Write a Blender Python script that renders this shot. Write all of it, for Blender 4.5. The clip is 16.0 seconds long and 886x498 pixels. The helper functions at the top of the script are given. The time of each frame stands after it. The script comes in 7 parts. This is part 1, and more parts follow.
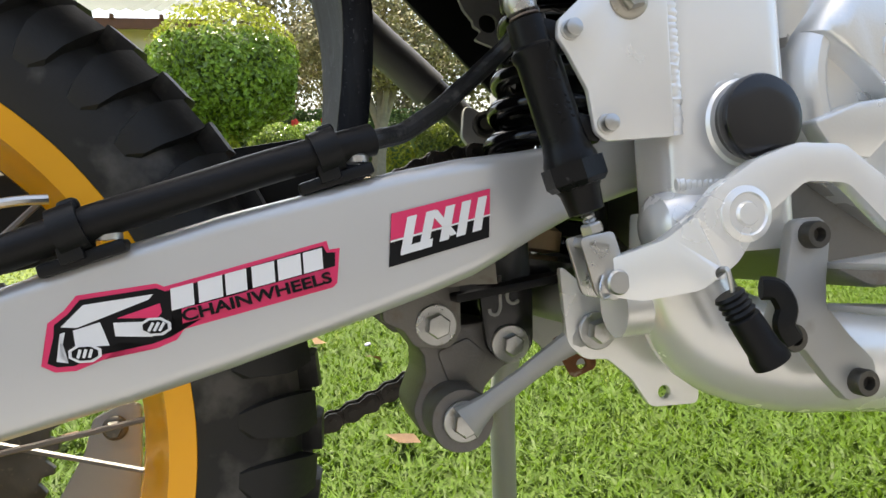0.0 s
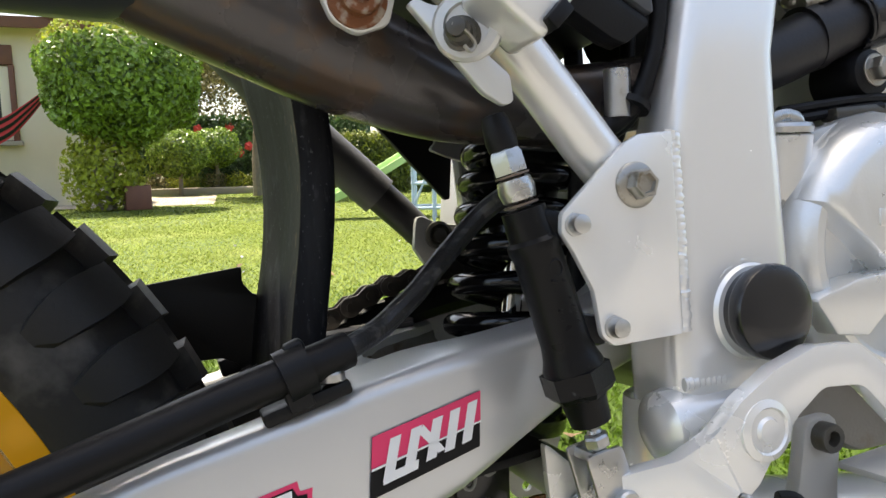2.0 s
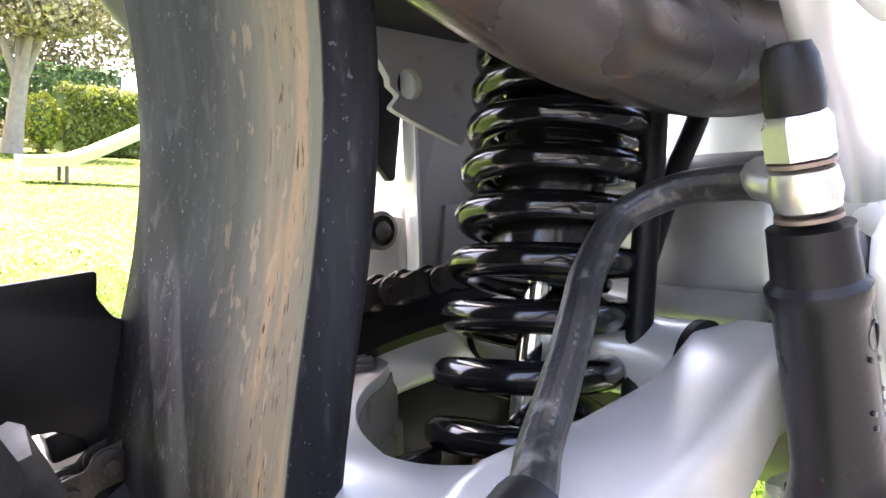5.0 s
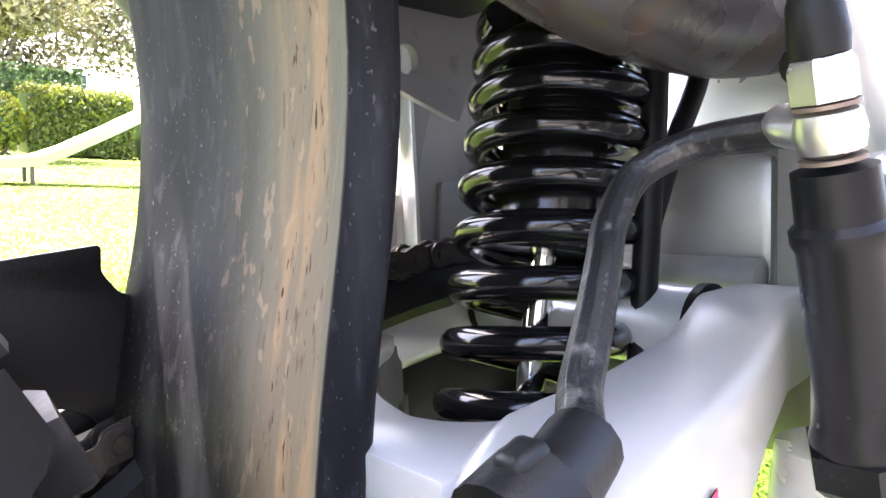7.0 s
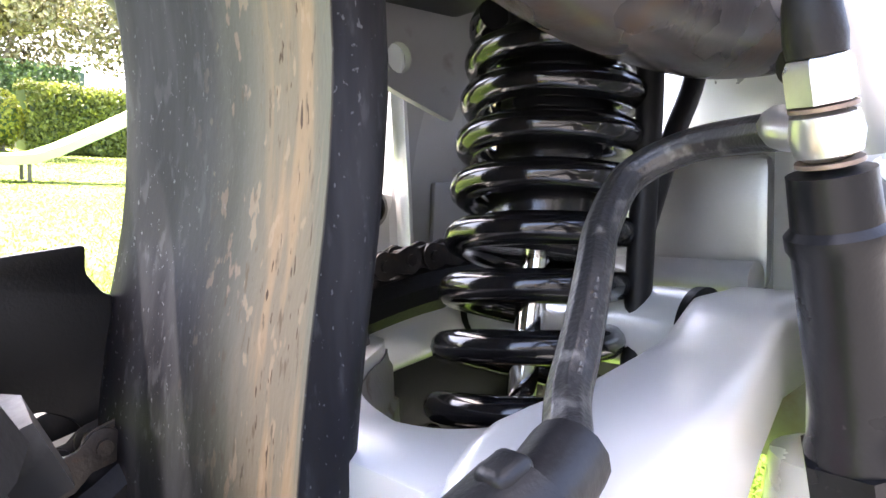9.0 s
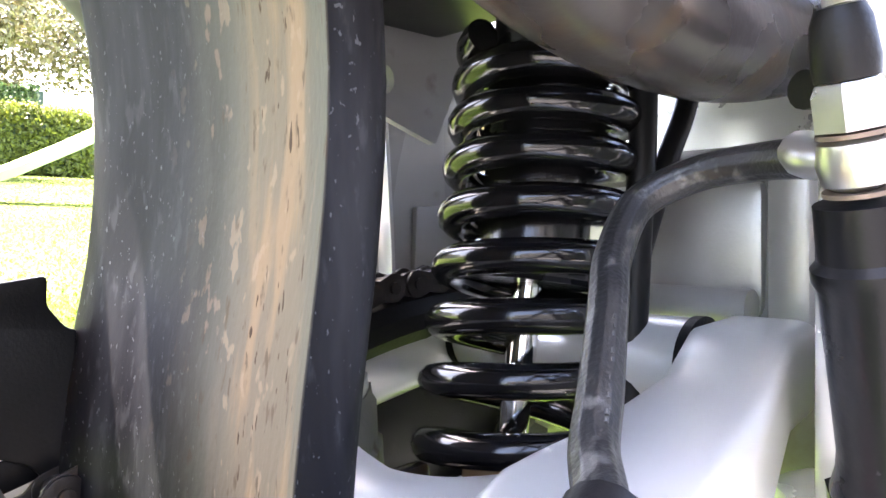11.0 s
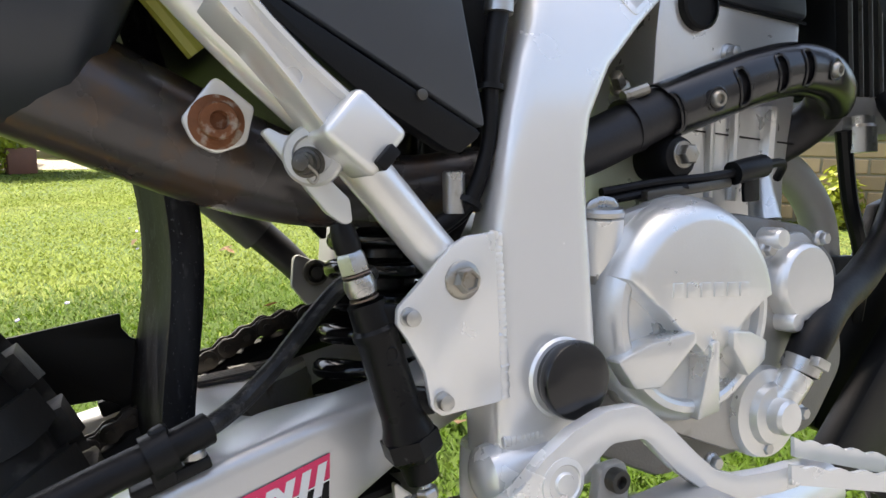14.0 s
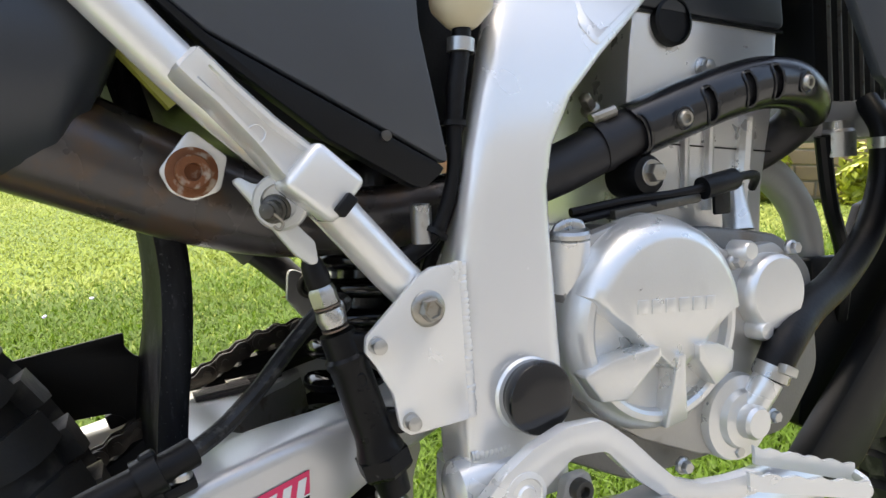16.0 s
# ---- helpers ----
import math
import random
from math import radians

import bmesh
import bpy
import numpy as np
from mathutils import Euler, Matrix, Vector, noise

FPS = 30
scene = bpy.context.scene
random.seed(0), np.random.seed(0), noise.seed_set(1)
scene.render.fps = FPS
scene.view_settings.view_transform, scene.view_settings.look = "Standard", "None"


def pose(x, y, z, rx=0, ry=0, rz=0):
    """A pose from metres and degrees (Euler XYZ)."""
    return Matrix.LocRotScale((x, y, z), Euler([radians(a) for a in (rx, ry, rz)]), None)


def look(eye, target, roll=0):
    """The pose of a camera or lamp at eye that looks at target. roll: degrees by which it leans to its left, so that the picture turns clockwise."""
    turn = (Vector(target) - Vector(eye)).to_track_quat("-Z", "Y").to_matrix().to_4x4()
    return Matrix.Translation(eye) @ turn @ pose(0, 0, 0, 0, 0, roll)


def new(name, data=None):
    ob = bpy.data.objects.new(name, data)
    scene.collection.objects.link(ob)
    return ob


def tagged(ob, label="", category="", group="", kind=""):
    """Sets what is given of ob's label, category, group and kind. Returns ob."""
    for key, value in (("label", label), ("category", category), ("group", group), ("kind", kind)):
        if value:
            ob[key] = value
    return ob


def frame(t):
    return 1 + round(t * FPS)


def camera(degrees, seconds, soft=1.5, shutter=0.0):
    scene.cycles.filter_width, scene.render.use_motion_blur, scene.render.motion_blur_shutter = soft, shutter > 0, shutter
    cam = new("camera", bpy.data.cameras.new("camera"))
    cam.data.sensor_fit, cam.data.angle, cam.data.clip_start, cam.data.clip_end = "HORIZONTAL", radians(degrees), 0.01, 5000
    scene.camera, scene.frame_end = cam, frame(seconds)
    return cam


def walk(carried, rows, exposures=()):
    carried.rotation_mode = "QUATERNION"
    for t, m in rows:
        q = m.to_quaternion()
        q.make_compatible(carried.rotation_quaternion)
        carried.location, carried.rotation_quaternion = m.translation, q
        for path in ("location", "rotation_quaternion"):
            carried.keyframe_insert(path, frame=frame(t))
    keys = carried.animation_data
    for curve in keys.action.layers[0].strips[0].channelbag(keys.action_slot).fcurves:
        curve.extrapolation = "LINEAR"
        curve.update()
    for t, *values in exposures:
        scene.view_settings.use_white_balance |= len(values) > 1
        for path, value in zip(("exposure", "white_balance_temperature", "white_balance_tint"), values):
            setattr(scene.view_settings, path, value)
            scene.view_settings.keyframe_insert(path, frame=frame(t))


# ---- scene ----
cam = camera(64.3, 16.0)
PATH = [
    (0, (-0.005, 0.009, 0.463), (0.454, 1.94, 0.214), -1.7),
    (0.5, (-0.001, 0.007, 0.466), (0.465, 1.937, 0.221), -1.6),
    (1, (0.004, 0.002, 0.478), (0.455, 1.925, 0.163), -1.5),
    (1.5, (0.003, -0.002, 0.498), (0.5, 1.909, 0.178), -2.6),
    (1.8, (-0.007, 0.035, 0.521), (0.588, 1.928, 0.272), -1.8),
    (2, (-0.02, 0.073, 0.548), (0.685, 1.929, 0.307), -1.2),
    (2.4, (-0.034, 0.14, 0.564), (0.879, 1.896, 0.279), 1.6),
    (2.5, (-0.024, 0.139, 0.572), (0.913, 1.883, 0.29), 3.1),
    (3, (-0.016, 0.129, 0.587), (0.818, 1.925, 0.306), 4.6),
    (3.5, (-0.019, 0.224, 0.563), (1.029, 1.914, 0.352), 5.1),
    (4, (-0.025, 0.26, 0.572), (1.178, 1.834, 0.298), 5.7),
    (4.5, (-0.042, 0.265, 0.549), (1.214, 1.797, 0.272), 5.2),
    (7, (-0.063, 0.276, 0.526), (1.277, 1.735, 0.25), 3.8),
    (7.5, (-0.06, 0.277, 0.526), (1.29, 1.724, 0.237), 3.9),
    (8, (-0.061, 0.277, 0.526), (1.28, 1.734, 0.241), 4.1),
    (10.5, (-0.052, 0.286, 0.527), (1.333, 1.711, 0.295), 4.5),
    (11, (-0.055, 0.294, 0.527), (1.36, 1.692, 0.316), 4.3),
    (11.5, (-0.043, 0.289, 0.529), (1.391, 1.666, 0.31), 4.0),
    (12, (-0.039, 0.272, 0.544), (1.337, 1.696, 0.266), 2.8),
    (12.5, (-0.045, 0.216, 0.552), (1.188, 1.763, 0.256), 2.0),
    (12.8, (-0.052, 0.177, 0.56), (1.102, 1.784, 0.266), 1.6),
    (13, (-0.054, 0.148, 0.565), (1.036, 1.791, 0.232), 0.9),
    (13.5, (-0.047, 0.076, 0.588), (0.88, 1.812, 0.232), 0.6),
    (14, (-0.009, 0.024, 0.612), (0.925, 1.761, 0.278), 0.5),
    (14.5, (0.005, -0.002, 0.63), (0.929, 1.74, 0.293), -1.5),
    (15, (0.019, -0.005, 0.624), (0.943, 1.73, 0.256), -1.5),
    (15.5, (0.019, -0.013, 0.632), (0.932, 1.729, 0.269), -1.5),
    (16, (0.009, -0.007, 0.642), (0.883, 1.751, 0.257), -1.0),
]
EXPOSURES = [(0.0, 1.88, 7550, 5), (1.5, 1.88, 7550, 5), (2.0, 1.8, 7550, 6), (3.0, 1.8, 7550, 6), (3.5, 2.15, 7350, 11), (4.0, 3.28, 7200, 15), (4.5, 3.73, 7100, 19), (7.0, 4.10, 7050, 18), (11.5, 4.35, 7050, 18), (12.0, 4.15, 7000, 19), (12.5, 2.83, 7000, 16), (13.2, 1.88, 7250, 8), (14.0, 1.78, 7250, 8), (16.0, 1.84, 7350, 6)]
walk(cam, [(t, look(eye, target, roll)) for t, eye, target, roll in PATH], EXPOSURES)

# ---- light ----
world = bpy.data.worlds.new("world")
scene.world = world
world.use_nodes = True
wt = world.node_tree
sky = wt.nodes.new("ShaderNodeTexSky")
sky.sky_type = "NISHITA"
sky.sun_disc = False
sky.air_density, sky.dust_density, sky.ozone_density = 0.8, 3.5, 1.0
SUN_UP, SUN_FROM = 66.0, -15.0      # elevation; bearing from north (+y), clockwise
sky.sun_elevation, sky.sun_rotation = radians(SUN_UP), radians(SUN_FROM)
wt.links.new(sky.outputs["Color"], wt.nodes["Background"].inputs["Color"])
wt.nodes["Background"].inputs["Strength"].default_value = 0.15
sun = new("sun", bpy.data.lights.new("sun", "SUN"))
sun.data.energy, sun.data.angle, sun.data.color = 3.2, radians(0.6), (1.0, 0.96, 0.90)
_d = Vector((math.sin(radians(SUN_FROM)) * math.cos(radians(SUN_UP)), math.cos(radians(SUN_FROM)) * math.cos(radians(SUN_UP)), math.sin(radians(SUN_UP))))
sun.matrix_world = look(_d * 30, (0, 0, 0))


# ---- materials ----
def material(name, base, rough=0.5, metal=0.0, vary=0.12, size=30.0, bump=0.1, bump_size=200.0, coat=0.0, second=None, spots=0.55, spot_size=12.0, rough_vary=0.1, spec=0.5, island=0.0, per_object=0.0, stretch=(1, 1, 1), thin=0.0):
    """A surface with grain at two scales; second: the colour of stains or worn spots; thin: how far light passes through a leaf."""
    m = bpy.data.materials.new(name)
    m.use_nodes = True
    nt = m.node_tree
    n, l = nt.nodes, nt.links
    p = n["Principled BSDF"]
    tc = n.new("ShaderNodeTexCoord")
    big = n.new("ShaderNodeTexNoise")
    big.inputs["Scale"].default_value, big.inputs["Detail"].default_value = size, 6
    mp = n.new("ShaderNodeMapping")
    mp.inputs["Scale"].default_value = stretch
    l.new(tc.outputs["Object"], mp.inputs["Vector"])
    l.new(mp.outputs[0], big.inputs["Vector"])
    fine = n.new("ShaderNodeTexNoise")
    fine.inputs["Scale"].default_value, fine.inputs["Detail"].default_value = bump_size, 4
    l.new(tc.outputs["Object"], fine.inputs["Vector"])
    mix = n.new("ShaderNodeMix")
    mix.data_type = "RGBA"
    mix.inputs[6].default_value = (*[c * (1 - vary) for c in base], 1)
    mix.inputs[7].default_value = (*[min(1, c * (1 + vary)) for c in base], 1)
    l.new(big.outputs["Fac"], mix.inputs[0])
    colour = mix.outputs[2]
    if second:
        st = n.new("ShaderNodeTexNoise")
        st.inputs["Scale"].default_value, st.inputs["Detail"].default_value = spot_size, 8
        l.new(mp.outputs[0], st.inputs["Vector"])
        ramp = n.new("ShaderNodeMapRange")
        ramp.inputs[1].default_value, ramp.inputs[2].default_value = spots, spots + 0.12
        l.new(st.outputs["Fac"], ramp.inputs[0])
        m2 = n.new("ShaderNodeMix")
        m2.data_type = "RGBA"
        m2.inputs[7].default_value = (*second, 1)
        l.new(ramp.outputs[0], m2.inputs[0])
        l.new(colour, m2.inputs[6])
        colour = m2.outputs[2]
    if island or per_object:
        src = n.new("ShaderNodeNewGeometry").outputs["Random Per Island"] if island else n.new("ShaderNodeObjectInfo").outputs["Random"]
        hsv = n.new("ShaderNodeHueSaturation")
        k = island or per_object
        mr = n.new("ShaderNodeMapRange")
        mr.inputs[3].default_value, mr.inputs[4].default_value = 1 - k, 1 + k
        l.new(src, mr.inputs[0])
        l.new(mr.outputs[0], hsv.inputs["Value"])
        l.new(colour, hsv.inputs["Color"])
        colour = hsv.outputs["Color"]
    l.new(colour, p.inputs["Base Color"])
    rr = n.new("ShaderNodeMapRange")
    rr.inputs[3].default_value, rr.inputs[4].default_value = max(0.02, rough - rough_vary), min(1, rough + rough_vary)
    l.new(big.outputs["Fac"], rr.inputs[0])
    l.new(rr.outputs[0], p.inputs["Roughness"])
    p.inputs["Metallic"].default_value = metal
    p.inputs["Specular IOR Level"].default_value = spec
    p.inputs["Coat Weight"].default_value = coat
    p.inputs["Coat Roughness"].default_value = 0.12
    if bump:
        b = n.new("ShaderNodeBump")
        b.inputs["Strength"].default_value, b.inputs["Distance"].default_value = bump, 0.001
        l.new(fine.outputs["Fac"], b.inputs["Height"])
        l.new(b.outputs[0], p.inputs["Normal"])
    if thin:
        tr = n.new("ShaderNodeBsdfTranslucent")
        both = n.new("ShaderNodeMixShader")
        both.inputs[0].default_value = thin
        l.new(colour, tr.inputs["Color"])
        l.new(p.outputs[0], both.inputs[1])
        l.new(tr.outputs[0], both.inputs[2])
        l.new(both.outputs[0], n["Material Output"].inputs["Surface"])
    return m


FRAME = material("frame_paint", (0.84, 0.835, 0.82), 0.26, 0.42, 0.02, 25, 0.012, 180, coat=0.4, rough_vary=0.05)
SWING = material("swingarm_paint", (0.62, 0.62, 0.615), 0.30, 0.42, 0.02, 18, 0.012, 200, coat=0.35, rough_vary=0.05)
CAST = material("cast_aluminium", (0.80, 0.80, 0.785), 0.29, 0.66, 0.05, 30, 0.10, 700, rough_vary=0.06, second=(0.74, 0.74, 0.72), spots=0.66, spot_size=18)
CASTDARK = material("grimy_cast_aluminium", (0.18, 0.17, 0.16), 0.5, 0.5, 0.15, 45, 0.35, 500, second=(0.16, 0.13, 0.10), spots=0.60, spot_size=45)
# own colour of grey parts; on far frame parts, silver darkened for shade
GREYMETAL = material("grey_metal_and_shaded_frame", (0.40, 0.40, 0.39), 0.46, 0.25, 0.1, 25, 0.1, 300, second=(0.30, 0.28, 0.25), spots=0.64, spot_size=35)
# plain grey of small plates; on the far bracket it includes the shade
FARGREY = material("grey_metal_and_shaded_bracket", (0.33, 0.33, 0.32), 0.5, 0.25, 0.1, 25, 0.1, 300, second=(0.20, 0.18, 0.16), spots=0.64, spot_size=35)
SLEEVE = material("dusty_grey_sleeve", (0.075, 0.073, 0.075), 0.55, 0.0, 0.2, 40, 0.2, 300, second=(0.12, 0.115, 0.11), spots=0.6, spot_size=50)
ZINC = material("zinc_plated_steel", (0.52, 0.52, 0.51), 0.30, 0.9, 0.14, 90, 0.14, 500, second=(0.36, 0.34, 0.29), spots=0.62, spot_size=120)
BOLT = material("dull_steel_bolt", (0.40, 0.38, 0.34), 0.34, 0.9, 0.15, 110, 0.15, 600, second=(0.22, 0.19, 0.14), spots=0.60, spot_size=140)
DARKBOLT = material("dark_steel_bolt", (0.10, 0.095, 0.085), 0.4, 0.7, 0.2, 110, 0.15, 600, second=(0.2, 0.18, 0.14), spots=0.62, spot_size=150)
CHROME = material("chrome_rod", (0.75, 0.75, 0.74), 0.08, 1.0, 0.03, 40, 0.0)
PLASTIC = material("black_plastic", (0.007, 0.0075, 0.0085), 0.40, 0.0, 0.2, 20, 0.15, 900, spec=0.22, second=(0.024, 0.023, 0.022), spots=0.66, spot_size=25)
# panel plastic lightened: the sky's sheen on the face is in this colour
PANELFACE = material("sky_lit_panel_plastic", (0.058, 0.064, 0.074), 0.42, 0.0, 0.08, 12, 0.06, 1200, second=(0.066, 0.071, 0.080), spots=0.6, spot_size=9)
PANEL = material("charcoal_panel_plastic", (0.030, 0.035, 0.043), 0.36, 0.0, 0.12, 12, 0.08, 1200)
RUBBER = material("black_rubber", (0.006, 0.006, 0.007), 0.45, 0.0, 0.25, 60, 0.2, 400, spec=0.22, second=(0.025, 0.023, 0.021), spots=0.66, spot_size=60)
DUSTY = material("dusty_black_rubber", (0.006, 0.0062, 0.007), 0.30, 0.0, 0.3, 60, 0.10, 500, spec=0.18, second=(0.10, 0.10, 0.10), spots=0.69, spot_size=190)
TYRE = material("tyre_rubber", (0.022, 0.0215, 0.021), 0.55, 0.0, 0.25, 25, 0.3, 260, spec=0.3, second=(0.090, 0.084, 0.077), spots=0.53, spot_size=26)
SPRING = material("gloss_black_spring", (0.005, 0.005, 0.006), 0.16, 0.0, 0.2, 40, 0.03, 200, coat=0.25)
GLOSSBLACK = material("satin_black_metal", (0.010, 0.010, 0.012), 0.24, 0.0, 0.2, 30, 0.05, 500, coat=0.15)
GOLD = material("gold_anodised_rim", (1.0, 0.45, 0.016), 0.22, 0.35, 0.08, 20, 0.04, 400, coat=0.3)
EXHAUST = material("heat_stained_exhaust", (0.064, 0.058, 0.058), 0.27, 0.35, 0.35, 26, 0.12, 300, coat=0.2, second=(0.090, 0.060, 0.042), spots=0.50, spot_size=40)
GRIMY = material("grimy_brown_casting", (0.20, 0.185, 0.165), 0.6, 0.1, 0.2, 60, 0.3, 400, second=(0.13, 0.095, 0.065), spots=0.55, spot_size=60)
GEARBOX = material("brushed_gearbox_aluminium", (0.46, 0.45, 0.43), 0.36, 0.5, 0.1, 60, 0.15, 600, second=(0.36, 0.34, 0.31), spots=0.62, spot_size=40)
HEADER = material("matt_black_header_pipe", (0.022, 0.021, 0.023), 0.46, 0.3, 0.15, 18, 0.12, 500)
# case aluminium darkened to carry the shade behind the covers, plus brown stains
SHADEDCASE = material("shaded_case_aluminium", (0.19, 0.185, 0.175), 0.5, 0.4, 0.2, 40, 0.3, 500, second=(0.17, 0.14, 0.11), spots=0.58, spot_size=40)
RUST = material("rusty_bolt", (0.20, 0.075, 0.03), 0.75, 0.2, 0.4, 150, 0.6, 500, second=(0.40, 0.33, 0.27), spots=0.55, spot_size=150)
COPPER = material("copper_washer", (0.20, 0.155, 0.125), 0.5, 0.7, 0.15, 120, 0.1)
PINK = material("pink_decal_vinyl", (0.80, 0.035, 0.14), 0.35, 0.0, 0.04, 30, 0.0)
WHITE = material("white_decal_vinyl", (0.82, 0.82, 0.82), 0.35, 0.0, 0.03, 30, 0.0)
BLACKV = material("black_decal_vinyl", (0.006, 0.006, 0.007), 0.4, 0.0, 0.1, 30, 0.0, spec=0.2)
GREYV = material("grey_print", (0.30, 0.30, 0.30), 0.5, 0.0, 0.1, 30, 0.0)
PRINTDIM = material("dim_grey_print", (0.05, 0.05, 0.05), 0.6, 0.0, 0.2, 60, 0.0)
SPECK = material("dark_brown_mud_speck", (0.045, 0.028, 0.018), 0.7, 0.0, 0.4, 300, 0.0)
HOSE = material("scuffed_ribbed_hose", (0.014, 0.014, 0.015), 0.34, 0.0, 0.5, 160, 0.35, 700, second=(0.075, 0.073, 0.070), spots=0.56, spot_size=420, stretch=(0.3, 0.5, 0.4))
TANK = material("translucent_reservoir", (0.62, 0.55, 0.38), 0.35, 0.0, 0.1, 30, 0.05)
CHAIN = material("oily_chain_steel", (0.045, 0.040, 0.037), 0.40, 0.6, 0.35, 160, 0.3, 500, second=(0.085, 0.052, 0.038), spots=0.60, spot_size=180)
TAN = material("tan_rubber_bump_stop", (0.55, 0.38, 0.22), 0.7, 0.0, 0.15, 60, 0.2)
YELLOWG = material("yellow_green_plastic", (0.32, 0.33, 0.06), 0.45, 0.0, 0.1, 20, 0.05)
SOIL = material("lawn_ground", (0.068, 0.108, 0.015), 0.95, 0.0, 0.35, 6.0, 1.0, 55, second=(0.056, 0.085, 0.015), spots=0.55, spot_size=3.0)
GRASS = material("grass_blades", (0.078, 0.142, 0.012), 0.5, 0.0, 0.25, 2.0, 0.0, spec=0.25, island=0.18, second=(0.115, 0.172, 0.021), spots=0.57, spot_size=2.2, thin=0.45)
# paler copy of GRASS: the distant lawn's sunlit brightness is put into the colour
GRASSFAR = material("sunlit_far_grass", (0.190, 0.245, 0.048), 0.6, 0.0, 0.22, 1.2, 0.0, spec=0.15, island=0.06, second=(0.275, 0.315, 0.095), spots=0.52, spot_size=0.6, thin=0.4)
LEAF = material("glossy_bush_leaf", (0.185, 0.280, 0.045), 0.26, 0.0, 0.3, 3.0, 0.0, island=0.5, thin=0.3)
LEAFY = material("young_yellow_green_leaf", (0.31, 0.34, 0.035), 0.45, 0.0, 0.3, 3.0, 0.0, island=0.4, thin=0.3)
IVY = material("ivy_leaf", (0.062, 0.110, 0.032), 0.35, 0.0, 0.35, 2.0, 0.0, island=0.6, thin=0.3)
OLIVE = material("dry_olive_leaf", (0.20, 0.175, 0.075), 0.6, 0.0, 0.35, 2.0, 0.0, island=0.6)
HEDGE = material("clipped_hedge_leaf", (0.14, 0.17, 0.02), 0.5, 0.0, 0.35, 3.0, 0.0, island=0.5, thin=0.3)
BARK = material("pale_bark", (0.24, 0.20, 0.15), 0.9, 0.0, 0.35, 14, 0.9, 40)
FLOWER = material("red_flower", (0.70, 0.06, 0.05), 0.6, 0.0, 0.2, 8, 0.0)
PETAL = material("lilac_petal", (0.50, 0.45, 0.70), 0.6, 0.0, 0.15, 30, 0.0)
DEADLEAF = material("dead_leaf", (0.20, 0.12, 0.07), 0.8, 0.0, 0.3, 40, 0.3)
# greys of the added, unseen paving and wall, set for the near-side fill
NEARPAVING = material("unseen_paving_grey", (0.135, 0.135, 0.137), 0.9, 0.0, 0.12, 3, 0.3, 50)
GREYWALL = material("unseen_wall_grey", (0.13, 0.13, 0.133), 0.9, 0.0, 0.08, 2, 0.3, 40)
PLASTER = material("cream_plaster", (0.72, 0.62, 0.47), 0.85, 0.0, 0.06, 3, 0.3, 60)
TIMBER = material("dark_red_timber", (0.16, 0.06, 0.035), 0.6, 0.0, 0.25, 9, 0.3, 90)
ROOFT = material("grey_green_roof_tile", (0.22, 0.25, 0.22), 0.7, 0.0, 0.2, 6, 0.3, 80)
STONE = material("pale_paving", (0.40, 0.34, 0.27), 0.85, 0.0, 0.15, 3, 0.4, 60)
BRICK = material("sandy_brick", (0.40, 0.28, 0.16), 0.85, 0.0, 0.2, 8, 0.5, 80, per_object=0.25)
MORTAR = material("mortar", (0.33, 0.28, 0.21), 0.9, 0.0, 0.15, 10, 0.4, 80)
SLIDEG = material("pale_green_slide", (0.42, 0.60, 0.24), 0.4, 0.0, 0.08, 3, 0.05)
BLUEW = material("pale_blue_painted_steel", (0.45, 0.55, 0.66), 0.5, 0.0, 0.1, 6, 0.05)
WOOD = material("weathered_wood", (0.36, 0.22, 0.13), 0.8, 0.0, 0.25, 8, 0.5, 70)
CLOTHR = material("red_hammock_cloth", (0.45, 0.03, 0.04), 0.8, 0.0, 0.2, 8, 0.3)
GLASS = material("dark_window_glass", (0.02, 0.022, 0.025), 0.08, 0.0, 0.1, 3, 0.0)


